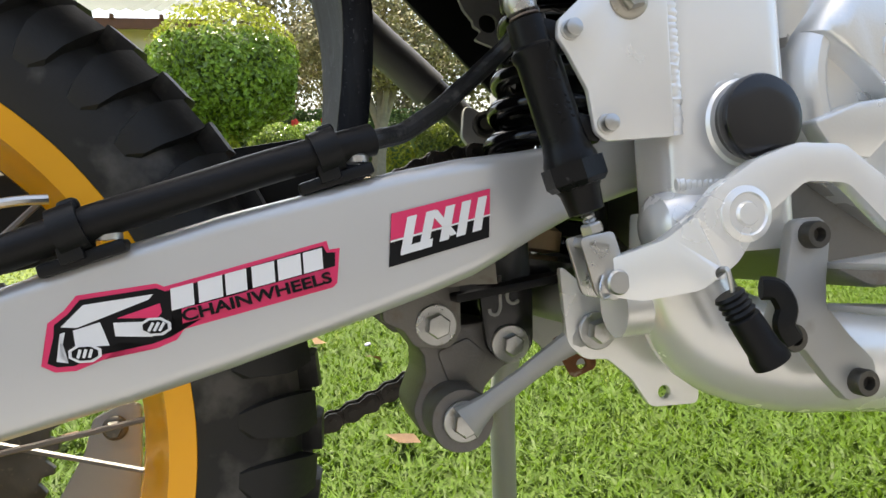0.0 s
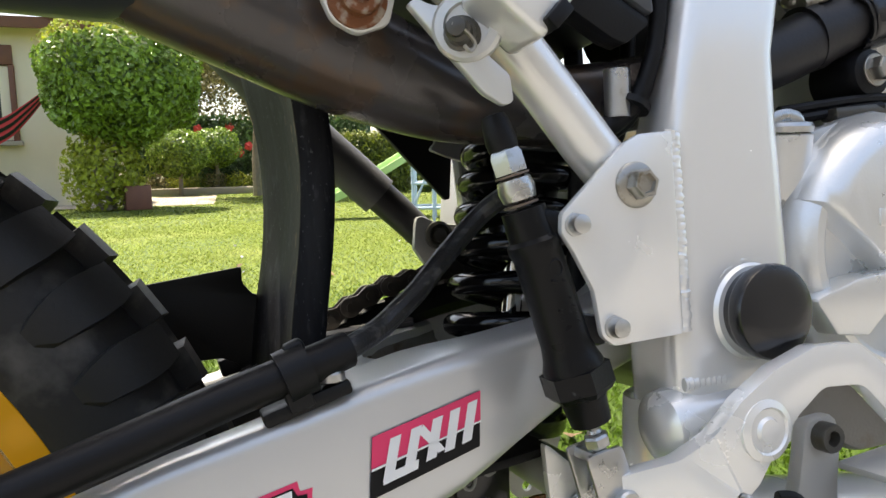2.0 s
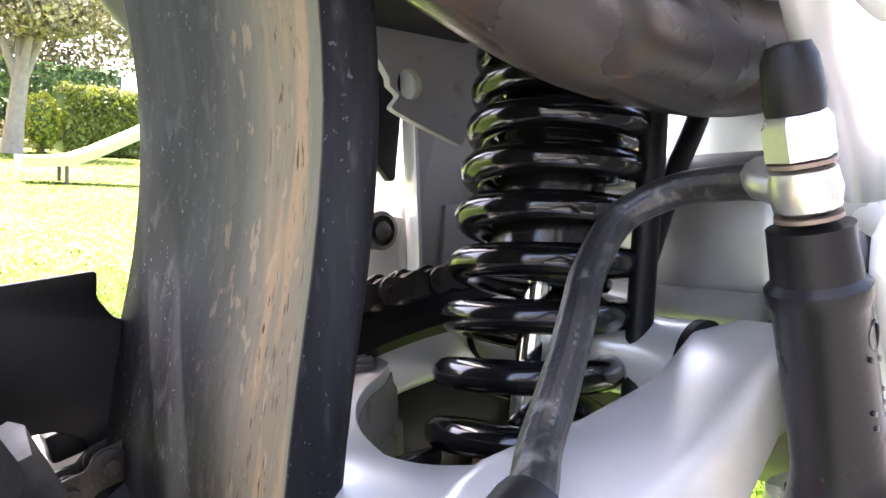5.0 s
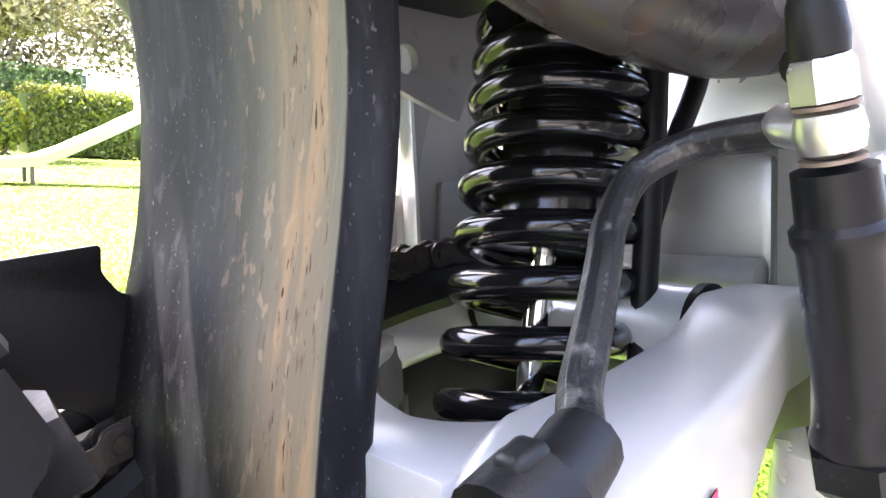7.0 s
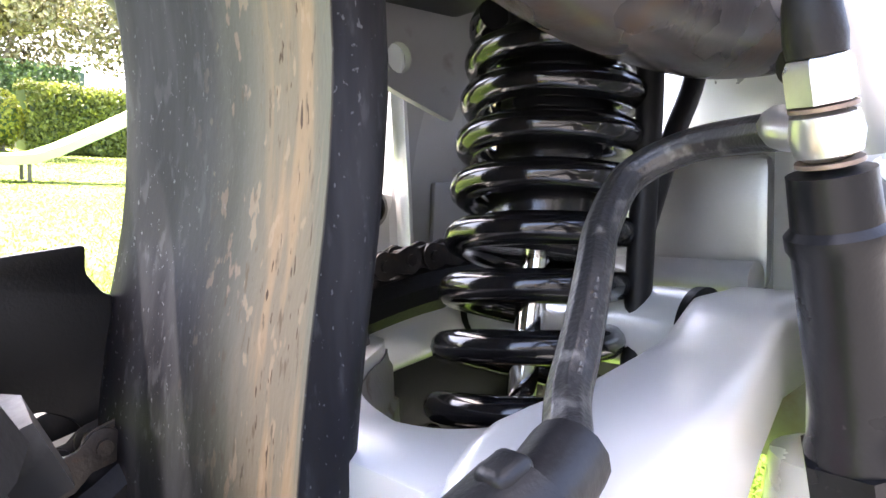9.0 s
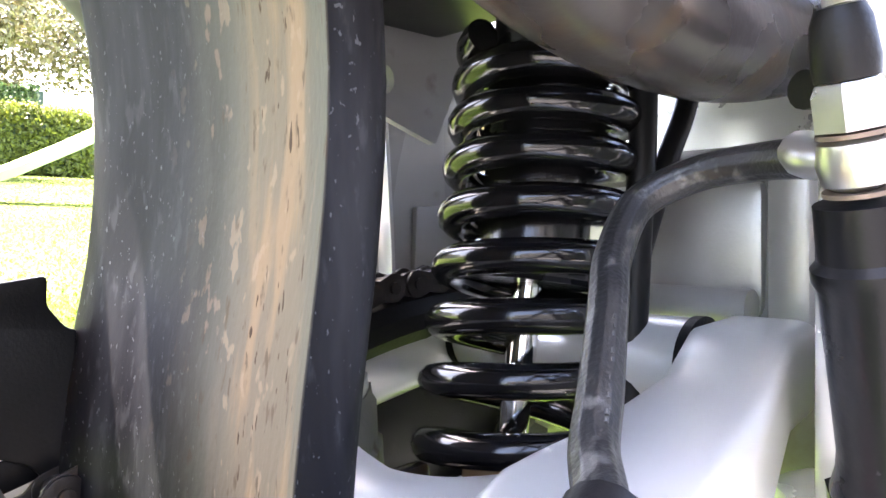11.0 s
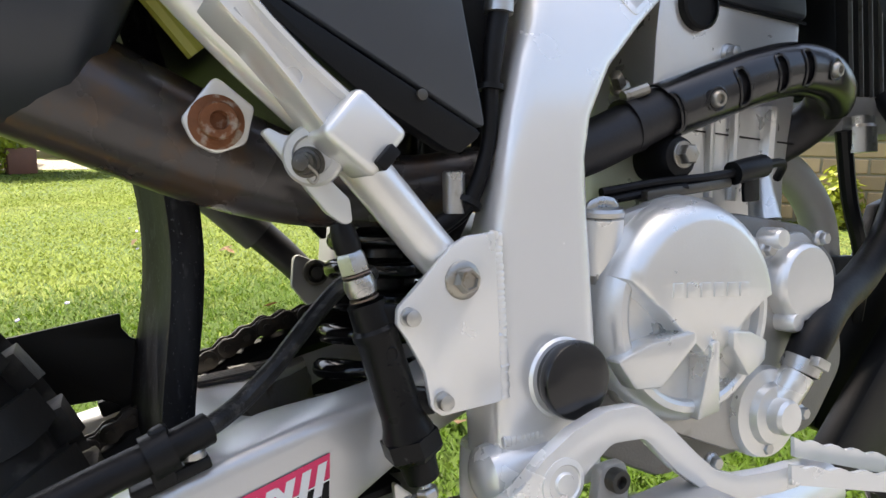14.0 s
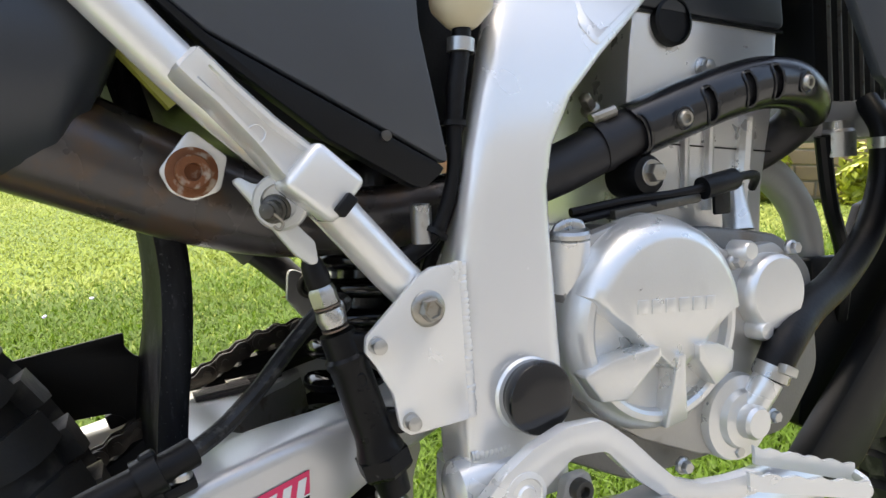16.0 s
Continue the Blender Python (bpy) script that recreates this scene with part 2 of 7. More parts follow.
def mud_film():
    """Black plastic under a film of dried mud that thins out towards the far edge (attribute 'across')."""
    m = bpy.data.materials.new("mud_dried_on_black_plastic")
    m.use_nodes = True
    n, l = m.node_tree.nodes, m.node_tree.links
    p = n["Principled BSDF"]

    def noise_tex(scale, stretch, detail=6):
        tc = n.new("ShaderNodeTexCoord")
        mp = n.new("ShaderNodeMapping")
        mp.inputs["Scale"].default_value = stretch
        t = n.new("ShaderNodeTexNoise")
        t.inputs["Scale"].default_value, t.inputs["Detail"].default_value = scale, detail
        l.new(tc.outputs["Object"], mp.inputs["Vector"])
        l.new(mp.outputs[0], t.inputs["Vector"])
        return t.outputs["Fac"]

    def ramp(src, a, c, smooth=True):
        r = n.new("ShaderNodeMapRange")
        r.interpolation_type = "SMOOTHSTEP" if smooth else "LINEAR"
        r.inputs[1].default_value, r.inputs[2].default_value = a, c
        l.new(src, r.inputs[0])
        return r.outputs[0]

    def calc(op, a, c):
        q = n.new("ShaderNodeMath")
        q.operation = op
        for k, v in enumerate((a, c)):
            if isinstance(v, float):
                q.inputs[k].default_value = v
            else:
                l.new(v, q.inputs[k])
        return q.outputs[0]

    def blend(fac, a, c):
        q = n.new("ShaderNodeMix")
        q.data_type = "RGBA"
        l.new(fac, q.inputs[0])
        for k, v in ((6, a), (7, c)):
            if isinstance(v, tuple):
                q.inputs[k].default_value = (*v, 1)
            else:
                l.new(v, q.inputs[k])
        return q.outputs[2]

    at = n.new("ShaderNodeAttribute")
    at.attribute_name = "across"
    u = at.outputs["Fac"]
    wobble = calc("MULTIPLY", noise_tex(28, (1, 1, 0.12)), 0.30)
    um = calc("ADD", calc("SUBTRACT", u, 0.15), wobble)
    place = n.new("ShaderNodeTexCoord")
    axes = n.new("ShaderNodeSeparateXYZ")
    l.new(place.outputs["Object"], axes.inputs[0])
    washed = ramp(calc("ADD", axes.outputs[2], calc("MULTIPLY", noise_tex(40, (1, 1, 0.3)), 0.05)), 0.555, 0.470)
    uu = calc("ADD", calc("SUBTRACT", um, 0.05), calc("MULTIPLY", washed, 0.27))
    film = ramp(uu, 0.72, 0.26)
    film = calc("MULTIPLY", film, ramp(u, -0.015, 0.008))
    streak = ramp(noise_tex(95, (1, 1, 0.10)), 0.46, 0.62)
    middle = calc("MULTIPLY", ramp(um, 0.44, 0.26), ramp(um, 0.0, 0.10))
    tan_fac = calc("MULTIPLY", middle, calc("ADD", calc("MULTIPLY", streak, 0.6), 0.35))
    blot = calc("MULTIPLY", ramp(noise_tex(150, (1, 1, 0.6), 3), 0.60, 0.66), ramp(u, 0.02, 0.10))
    mud = blend(tan_fac, (0.115, 0.112, 0.086), (0.235, 0.165, 0.100))
    mud = blend(ramp(um, 0.40, 0.70), mud, (0.042, 0.043, 0.038))
    mud = blend(calc("MULTIPLY", blot, 0.6), mud, (0.27, 0.20, 0.135))
    mud = blend(ramp(noise_tex(260, (1, 1, 0.35)), 0.60, 0.74), mud, (0.10, 0.078, 0.052))
    mud = blend(calc("MULTIPLY", ramp(noise_tex(330, (1, 1, 0.30), 2), 0.67, 0.71), middle), mud, (0.055, 0.035, 0.022))
    smear = calc("MULTIPLY", calc("ADD", ramp(noise_tex(42, (1, 1, 0.15)), 0.48, 0.66), ramp(noise_tex(220, (1, 1, 0.3)), 0.55, 0.68)), 0.22)
    smear = calc("MAXIMUM", smear, calc("MULTIPLY", ramp(noise_tex(640, (1, 1, 0.6), 2), 0.66, 0.72), 0.8))
    plast = blend(smear, (0.008, 0.008, 0.010), (0.075, 0.080, 0.088))
    l.new(blend(film, plast, mud), p.inputs["Base Color"])
    rr = n.new("ShaderNodeMapRange")
    rr.inputs[3].default_value, rr.inputs[4].default_value = 0.42, 0.72
    p.inputs["Specular IOR Level"].default_value = 0.08
    l.new(film, rr.inputs[0])
    l.new(rr.outputs[0], p.inputs["Roughness"])
    b = n.new("ShaderNodeBump")
    b.inputs["Strength"].default_value, b.inputs["Distance"].default_value = 0.35, 0.0008
    l.new(calc("MULTIPLY", calc("ADD", noise_tex(420, (1, 1, 0.5)), noise_tex(120, (1, 1, 0.3))), calc("ADD", film, 0.25)), b.inputs["Height"])
    l.new(b.outputs[0], p.inputs["Normal"])
    return m


MUD = mud_film()


# ---- shapes ----
def spline(pts, steps=6, closed=False):
    """A smooth line through the points."""
    p = [Vector(q) for q in pts]
    n = len(p)
    out = []
    for i in range(n if closed else n - 1):
        a, b, c, d = (p[(i - 1) % n], p[i], p[(i + 1) % n], p[(i + 2) % n]) if closed else (p[max(i - 1, 0)], p[i], p[i + 1], p[min(i + 2, n - 1)])
        for k in range(steps):
            t = k / steps
            out.append(0.5 * (2 * b + (c - a) * t + (2 * a - 5 * b + 4 * c - d) * t * t + (3 * b - a - 3 * c + d) * t ** 3))
    if not closed:
        out.append(p[-1].copy())
    return out


def fillet(pts, r, n=4):
    """A closed outline with rounded corners; r: one radius, or one for each corner."""
    p = [Vector(q) for q in pts]
    out = []
    for i, b in enumerate(p):
        rad = r[i] if isinstance(r, (list, tuple)) else r
        a, c = p[i - 1], p[(i + 1) % len(p)]
        u, v = (a - b), (c - b)
        lu, lv = u.length, v.length
        u, v = u / lu, v / lv
        ang = max(0.05, u.angle(v, 3.0))
        cut = min(rad / math.tan(ang / 2), lu * 0.48, lv * 0.48)
        if cut < 1e-5 or ang > 3.1:
            out.append(b)
            continue
        s, e = b + u * cut, b + v * cut
        for k in range(n + 1):
            t = k / n
            out.append((1 - t) ** 2 * s + 2 * t * (1 - t) * b + t * t * e)
    return out


def ring(bm, pts):
    return [bm.verts.new(p) for p in pts]


def skin(bm, rings, close=True, caps=True):
    n = len(rings[0])
    for a, b in zip(rings, rings[1:]):
        for i in range(n if close else n - 1):
            j = (i + 1) % n
            bm.faces.new((a[i], a[j], b[j], b[i]))
    if caps and close:
        bm.faces.new(list(reversed(rings[0])))
        bm.faces.new(rings[-1])
    return bm


def frames_along(line, up=None):
    out = []
    last = None
    for i, p in enumerate(line):
        t = (line[min(i + 1, len(line) - 1)] - line[max(i - 1, 0)]).normalized()
        if last is None:
            ref = Vector(up) if up else (Vector((0, 0, 1)) if abs(t.z) < 0.9 else Vector((0, 1, 0)))
        else:
            ref = last
        side = (ref - t * ref.dot(t)).normalized()
        last = side
        out.append((p, side, t.cross(side).normalized()))
    return out


def tube(bm, pts, r, seg=12, steps=6, caps=True, up=None, squash=1.0, smooth=True):
    """A pipe along the points; r: a radius, or one for each point; squash: its second half-width over its first."""
    line = spline(pts, steps) if smooth and len(pts) > 2 else [Vector(p) for p in pts]
    if isinstance(r, (list, tuple)):
        k = (len(line) - 1) / (len(r) - 1)
        radii = [float(np.interp(i / k, range(len(r)), r)) for i in range(len(line))]
    else:
        radii = [r] * len(line)
    rings = []
    for (p, s, b), rad in zip(frames_along(line, up), radii):
        rings.append(ring(bm, [p + s * rad * math.cos(a) + b * rad * squash * math.sin(a) for a in [2 * math.pi * i / seg for i in range(seg)]]))
    return skin(bm, rings, True, caps)


def lathe(bm, profile, at, axis=(0, -1, 0), seg=28):
    """A turned shape: profile of (radius, height along the axis)."""
    q = Vector((0, 0, 1)).rotation_difference(Vector(axis).normalized())
    rings = []
    for r, h in profile:
        rings.append(ring(bm, [Vector(at) + q @ Vector((max(r, 1e-5) * math.cos(2 * math.pi * i / seg), max(r, 1e-5) * math.sin(2 * math.pi * i / seg), h)) for i in range(seg)]))
    return skin(bm, rings)


def box(bm, at, size, turn=(0, 0, 0), bevel=0.0, seg=2):
    m = pose(*at, *turn) @ Matrix.Diagonal((*size, 1))
    made = bmesh.ops.create_cube(bm, size=1.0, matrix=m)
    if bevel:
        es = {e for v in made["verts"] for e in v.link_edges}
        bmesh.ops.bevel(bm, geom=list(es), offset=bevel, segments=seg, affect="EDGES", profile=0.5)
    return bm


def slab(bm, outline, y0, y1, bevel=0.0012, holes=(), wave=None):
    """A plate: an outline of (x, z) between two depths y0 (near) and y1, with round holes (x, z, r)."""
    tmp = bmesh.new()
    loops = [[Vector((p[0], p[1])) for p in outline]]
    for hx, hz, hr in holes:
        loops.append([Vector((hx + hr * math.cos(-2 * math.pi * i / 14), hz + hr * math.sin(-2 * math.pi * i / 14))) for i in range(14)])
    edges = []
    for lp in loops:
        vs = [tmp.verts.new((p.x, y0, p.y)) for p in lp]
        edges += [tmp.edges.new((vs[i], vs[(i + 1) % len(vs)])) for i in range(len(vs))]
    if holes:
        faces = [f for f in bmesh.ops.triangle_fill(tmp, edges=edges, use_beauty=True)["geom"] if isinstance(f, bmesh.types.BMFace)]
    else:
        faces = [tmp.faces.new(tmp.verts[:])]
    bmesh.ops.recalc_face_normals(tmp, faces=tmp.faces[:])
    if tmp.faces and sum((f.normal.y * f.calc_area() for f in tmp.faces)) > 0:
        bmesh.ops.reverse_faces(tmp, faces=tmp.faces[:])
    rim = [e for e in tmp.edges if len(e.link_faces) == 1]
    ext = bmesh.ops.extrude_face_region(tmp, geom=tmp.faces[:] + tmp.edges[:])
    moved = [v for v in ext["geom"] if isinstance(v, bmesh.types.BMVert)]
    for v in moved:
        v.co.y = y1
    bmesh.ops.recalc_face_normals(tmp, faces=tmp.faces[:])
    if bevel:
        sharp = [e for e in tmp.edges if len(e.link_faces) == 2 and e.calc_face_angle(0) > 1.2 and abs(e.verts[0].co.y - e.verts[1].co.y) < 1e-6]
        bmesh.ops.bevel(tmp, geom=sharp, offset=bevel, segments=2, affect="EDGES", profile=0.5, clamp_overlap=True)
    if wave:
        for v in tmp.verts:
            v.co = Vector(wave(v.co))
    me = bpy.data.meshes.new("tmp")
    tmp.to_mesh(me)
    tmp.free()
    bm.from_mesh(me)
    bpy.data.meshes.remove(me)
    return bm


def hexhead(bm, at, across, high, axis=(0, -1, 0), flange=0.0, washer=0.0, dome=0.25, hollow=0.0, turn=0.0):
    """A hexagon bolt head on its flange or washer, with chamfered corners."""
    q = Vector((0, 0, 1)).rotation_difference(Vector(axis).normalized())
    at = Vector(at)
    h0 = 0.0
    if flange:
        lathe(bm, [(flange, -0.001), (flange, 0.0012), (flange * 0.93, 0.0020), (across * 0.56, 0.0030)], at, axis, 24)
        h0 = 0.0018
    if washer:
        lathe(bm, [(washer, -0.001), (washer, 0.0012), (washer - 0.0005, 0.0016), (across * 0.3, 0.0016)], at, axis, 24)
        h0 = max(h0, 0.0012)
    rad = across / math.sqrt(3)
    rows = [(rad, h0), (rad, h0 + high * 0.78), (rad * 0.86, h0 + high)]
    if hollow:
        rows += [(hollow, h0 + high), (hollow * 0.92, h0 + high * 0.72)]
    else:
        rows += [(rad * 0.5, h0 + high * (1 + dome * 0.25))]
    rings = [ring(bm, [at + q @ Vector((r * math.cos(math.pi * i / 3 + turn), r * math.sin(math.pi * i / 3 + turn), h)) for i in range(6)]) for r, h in rows]
    return skin(bm, rings)


def sockethead(bm, at, r, high, axis=(0, -1, 0), dome=False):
    """A cap screw with its hexagon socket."""
    q = Vector((0, 0, 1)).rotation_difference(Vector(axis).normalized())
    prof = [(r, -0.001), (r, high * (0.45 if dome else 0.85)), (r * (0.8 if dome else 0.92), high), (r * 0.52, high)]
    lathe_rings = [ring(bm, [Vector(at) + q @ Vector((a * math.cos(2 * math.pi * i / 18), a * math.sin(2 * math.pi * i / 18), h)) for i in range(18)]) for a, h in prof]
    inner = ring(bm, [Vector(at) + q @ Vector((r * 0.46 * math.cos(2 * math.pi * i / 18), r * 0.46 * math.sin(2 * math.pi * i / 18), high * 0.3)) for i in range(18)])
    return skin(bm, lathe_rings + [inner])


def part(name, bm, mat, parent=None, label="", angle=32.0):
    """One mesh object; smooth but for edges sharper than the angle."""
    bmesh.ops.recalc_face_normals(bm, faces=bm.faces[:])
    lim = radians(angle)
    for f in bm.faces:
        f.smooth = True
    for e in bm.edges:
        e.smooth = len(e.link_faces) == 2 and e.calc_face_angle(0) < lim
    me = bpy.data.meshes.new(name)
    bm.to_mesh(me)
    bm.free()
    me.materials.append(mat)
    ob = new(name, me)
    if parent:
        ob.parent = parent
    if label:
        ob["label"] = label
    return ob


def B():
    return bmesh.new()


def words(name, text, m, high, mat, parent, thick=0.0002, squeeze=1.0, label=""):
    """Lettering as flat mesh, drawn in the plane of the pose m."""
    cu = bpy.data.curves.new(name, "FONT")
    cu.offset = high * 0.045
    cu.body, cu.size, cu.extrude, cu.align_x, cu.align_y = text, high / 0.7, thick, "CENTER", "CENTER"
    tmp = bpy.data.objects.new(name, cu)
    scene.collection.objects.link(tmp)
    bpy.context.view_layer.update()
    me = bpy.data.meshes.new_from_object(tmp.evaluated_get(bpy.context.evaluated_depsgraph_get()))
    bpy.data.objects.remove(tmp)
    me.transform(m @ Matrix.Diagonal((squeeze, 1, 1, 1)))
    me.materials.clear()
    me.materials.append(mat)
    ob = new(name, me)
    ob.parent = parent
    if label:
        ob["label"] = label
    return ob


# ---- the motorcycle: x ahead, y to its far side, z up, leaning on its stand ----
bike = new("motorcycle")
bike.matrix_world = Matrix(((0.99989, 0.00213, -0.01459, 0.00697), (-0.00044, 0.99337, 0.115, 0.02802), (0.01474, -0.11498, 0.99326, -0.01456), (0, 0, 0, 1)))
tagged(bike, "silver and black off-road motorcycle on its side stand", "motorcycle")
MID = 0.388


def flip(bm, mid=MID):
    for v in bm.verts:
        v.co.y = 2 * mid - v.co.y
    bmesh.ops.reverse_faces(bm, faces=bm.faces[:])
    return bm


# -- rear wheel
AX, AZ = -0.298, 0.376
wheel = part("rear_wheel", lathe(B(), [(0.012, -0.06), (0.022, -0.06), (0.03, -0.045), (0.024, -0.03), (0.022, 0.03), (0.03, 0.045), (0.022, 0.06), (0.012, 0.06)], (AX, MID, AZ), (0, 1, 0), 32), CAST, bike, "spoked rear wheel with a cast hub")
rim_profile = [(0.226, -0.043), (0.241, -0.045), (0.243, -0.042), (0.240, -0.039), (0.231, -0.037), (0.226, -0.026), (0.218, -0.014), (0.215, 0.0), (0.218, 0.014), (0.226, 0.026), (0.231, 0.037), (0.240, 0.039), (0.243, 0.042), (0.241, 0.045), (0.226, 0.043), (0.219, 0.027), (0.209, 0.013), (0.206, 0.0), (0.209, -0.013), (0.219, -0.027)]


def hoop(bm, profile, seg=128):
    rings = []
    for r, y in profile:
        rings.append(ring(bm, [(AX + r * math.cos(2 * math.pi * i / seg), MID + y, AZ + r * math.sin(2 * math.pi * i / seg)) for i in range(seg)]))
    return skin(bm, rings + [rings[0]], True, False)


part("rim", hoop(B(), rim_profile), GOLD, wheel, "gold anodised rim")
tyre_half = [(0.236, 0.040), (0.243, 0.046), (0.260, 0.0495), (0.272, 0.0490), (0.281, 0.0460), (0.289, 0.0390), (0.296, 0.027), (0.301, 0.012)]
tyre_profile = [(r, -y) for r, y in tyre_half] + [(r, y) for r, y in reversed(tyre_half)] + [(0.232, 0.030), (0.230, 0.0), (0.232, -0.030)]
part("tyre", hoop(B(), tyre_profile, 160), TYRE, wheel, "knobbly black tyre", 38)
NB = 50


def block(rows, depth=0.013):
    """A rubber block from rows of (radius, side, start angle, end angle) round the axle at the origin."""
    bm = B()
    w = 2 * math.pi / NB
    top = [[bm.verts.new((r * math.cos(a * w), y, r * math.sin(a * w))) for a in (a0, a1)] for r, y, a0, a1 in rows]
    low = [[bm.verts.new(((r - depth) * math.cos(a * w), y * 0.82, (r - depth) * math.sin(a * w))) for a in (a0 - 0.03, a1 + 0.03)] for r, y, a0, a1 in rows]
    for k in range(len(rows) - 1):
        bm.faces.new((top[k][0], top[k][1], top[k + 1][1], top[k + 1][0]))
        for q in (0, 1):
            bm.faces.new((top[k][q], top[k + 1][q], low[k + 1][q], low[k][q]))
    for k in (0, -1):
        bm.faces.new((top[k][0], top[k][1], low[k][1], low[k][0]))
    return bm


shoulder = [(0.266, 0.0505, -0.10, 0.16), (0.274, 0.0520, -0.26, 0.24), (0.285, 0.0505, -0.30, 0.30), (0.2945, 0.0445, -0.34, 0.30), (0.3025, 0.0350, -0.34, 0.26), (0.3090, 0.0230, -0.30, 0.22)]
kinds = [block(shoulder), block([(r, -y, a, c) for r, y, a, c in shoulder]), block([(0.3120, -0.018, 0.25, 0.75), (0.3145, 0.0, 0.2, 0.8), (0.3120, 0.018, 0.25, 0.75)])]
tread = []
for bm in kinds:
    ob = part("tread_block", bm, TYRE, wheel, "", 25)
    tread.append(ob.data)
    for k in range(NB):
        o2 = ob if k == 0 else new("tread_block", ob.data)
        o2.parent = wheel
        o2.matrix_local = Matrix.Translation((AX, MID, AZ)) @ Matrix.Rotation(-2 * math.pi * k / NB, 4, "Y")
bs = B()
for i in range(36):
    a = 2 * math.pi * i / 36
    side = 1 if i % 2 else -1
    off = 0.22 * (1 if (i // 2) % 2 else -1)
    tube(bs, [(AX + 0.027 * math.cos(a + off * 3), MID + side * 0.045, AZ + 0.027 * math.sin(a + off * 3)), (AX + 0.211 * math.cos(a), MID + side * 0.006, AZ + 0.211 * math.sin(a))], 0.0019, 6)
part("spokes", bs, CASTDARK, wheel, "thin steel spokes")
bs = B()
teeth = []
for i in range(52 * 4):
    a = 2 * math.pi * i / (52 * 4)
    r = (0.134, 0.141, 0.141, 0.134)[i % 4]
    teeth.append((AX + r * math.cos(a), AZ + r * math.sin(a)))
slab(bs, teeth, MID + 0.066, MID + 0.072, 0.0008, holes=[(AX, AZ, 0.05)] + [(AX + 0.095 * math.cos(k * 1.047), AZ + 0.095 * math.sin(k * 1.047), 0.022) for k in range(6)])
part("sprocket", bs, DARKBOLT, wheel, "dark toothed rear sprocket")
bs = B()
waves = [(AX + (0.108 + 0.004 * math.cos(12 * a)) * math.cos(a), AZ + (0.108 + 0.004 * math.cos(12 * a)) * math.sin(a)) for a in [2 * math.pi * i / 96 for i in range(96)]]
slab(bs, waves, MID - 0.077, MID - 0.073, 0.0006, holes=[(AX, AZ, 0.07)])
part("brake_disc", bs, ZINC, wheel, "thin steel brake disc")

part("caliper_plate", slab(B(), fillet([(-0.200, 0.300), (-0.1518, 0.3234), (-0.1349, 0.3508), (-0.1284, 0.3719), (-0.1100, 0.3800), (-0.099, 0.3775), (-0.1010, 0.345), (-0.1034, 0.316), (-0.150, 0.280)], 0.005, 3), 0.4180, 0.4260, 0.0012), FARGREY, wheel, "light grey rust-stained hub plate")
part("plate_bolt", hexhead(B(), (-0.1153, 0.4178, 0.3647), 0.010, 0.006, flange=0.008), DARKBOLT, wheel)

# -- front wheel, seen ahead of the engine guard
FX, FZ = 1.100, 0.345
front = part("front_wheel", lathe(B(), [(0.010, -0.055), (0.018, -0.055), (0.025, -0.040), (0.018, -0.025), (0.018, 0.025), (0.025, 0.040), (0.018, 0.055), (0.010, 0.055)], (FX, MID, FZ), (0, 1, 0), 28), CAST, bike, "spoked front wheel with a knobbly tyre")
to_front = Matrix.Translation((FX, 0, FZ)) @ Matrix.Diagonal((1.055, 1, 1.055, 1)) @ Matrix.Translation((-AX, 0, -AZ))
for name, profile, mat in (("rim", rim_profile, GOLD), ("tyre", tyre_profile, TYRE)):
    bb = hoop(B(), [(r, y * 0.8) for r, y in profile], 96)
    bb.transform(to_front)
    part(name, bb, mat, front)
for me in tread:
    for k in range(NB):
        o2 = new("tread_block", me)
        o2.parent = front
        o2.matrix_local = Matrix.Translation((FX, MID, FZ)) @ Matrix.Diagonal((1.055, 0.8, 1.055, 1)) @ Matrix.Rotation(-2 * math.pi * k / NB, 4, "Y")
bs = B()
for i in range(36):
    a = 2 * math.pi * i / 36
    side = 1 if i % 2 else -1
    off = 0.22 * (1 if (i // 2) % 2 else -1)
    tube(bs, [(FX + 0.022 * math.cos(a + off * 3), MID + side * 0.040, FZ + 0.022 * math.sin(a + off * 3)), (FX + 0.222 * math.cos(a), MID + side * 0.005, FZ + 0.222 * math.sin(a))], 0.0019, 6)
part("spokes", bs, ZINC, front)

# -- swingarm
TOPS = ([-0.36, -0.117, -0.073, -0.026, 0.014, 0.051, 0.087, 0.118, 0.16, 0.20, 0.235], [0.404, 0.4647, 0.4778, 0.4902, 0.498, 0.506, 0.5117, 0.5145, 0.520, 0.530, 0.530])
LOWS = ([-0.36, -0.1216, -0.078, -0.031, 0.0195, 0.0626, 0.0936, 0.125, 0.16, 0.20, 0.235], [0.342, 0.4004, 0.4086, 0.4195, 0.4325, 0.4437, 0.453, 0.468, 0.482, 0.492, 0.494])
OUTS = ([-0.36, -0.10, 0.02, 0.06, 0.10, 0.13, 0.16, 0.20, 0.235], [0.239, 0.248, 0.2545, 0.260, 0.2665, 0.272, 0.279, 0.288, 0.290])
INNS = ([-0.36, -0.05, 0.0, 0.03, 0.042, 0.055, 0.075, 0.11, 0.16, 0.20, 0.235], [0.262, 0.272, 0.280, 0.290, 0.299, 0.311, 0.317, 0.314, 0.316, 0.326, 0.328])


def face_y(x):
    return float(np.interp(x, *OUTS))


def arm_rise(x):
    """How far the decals stand above their own flat layout, along the arm."""
    return float(np.interp(x, [-0.12, -0.09, -0.05, 0.02, 0.045, 0.10, 0.13], [0.012, 0.011, 0.009, 0.005, 0.0055, 0.0028, 0.0]))


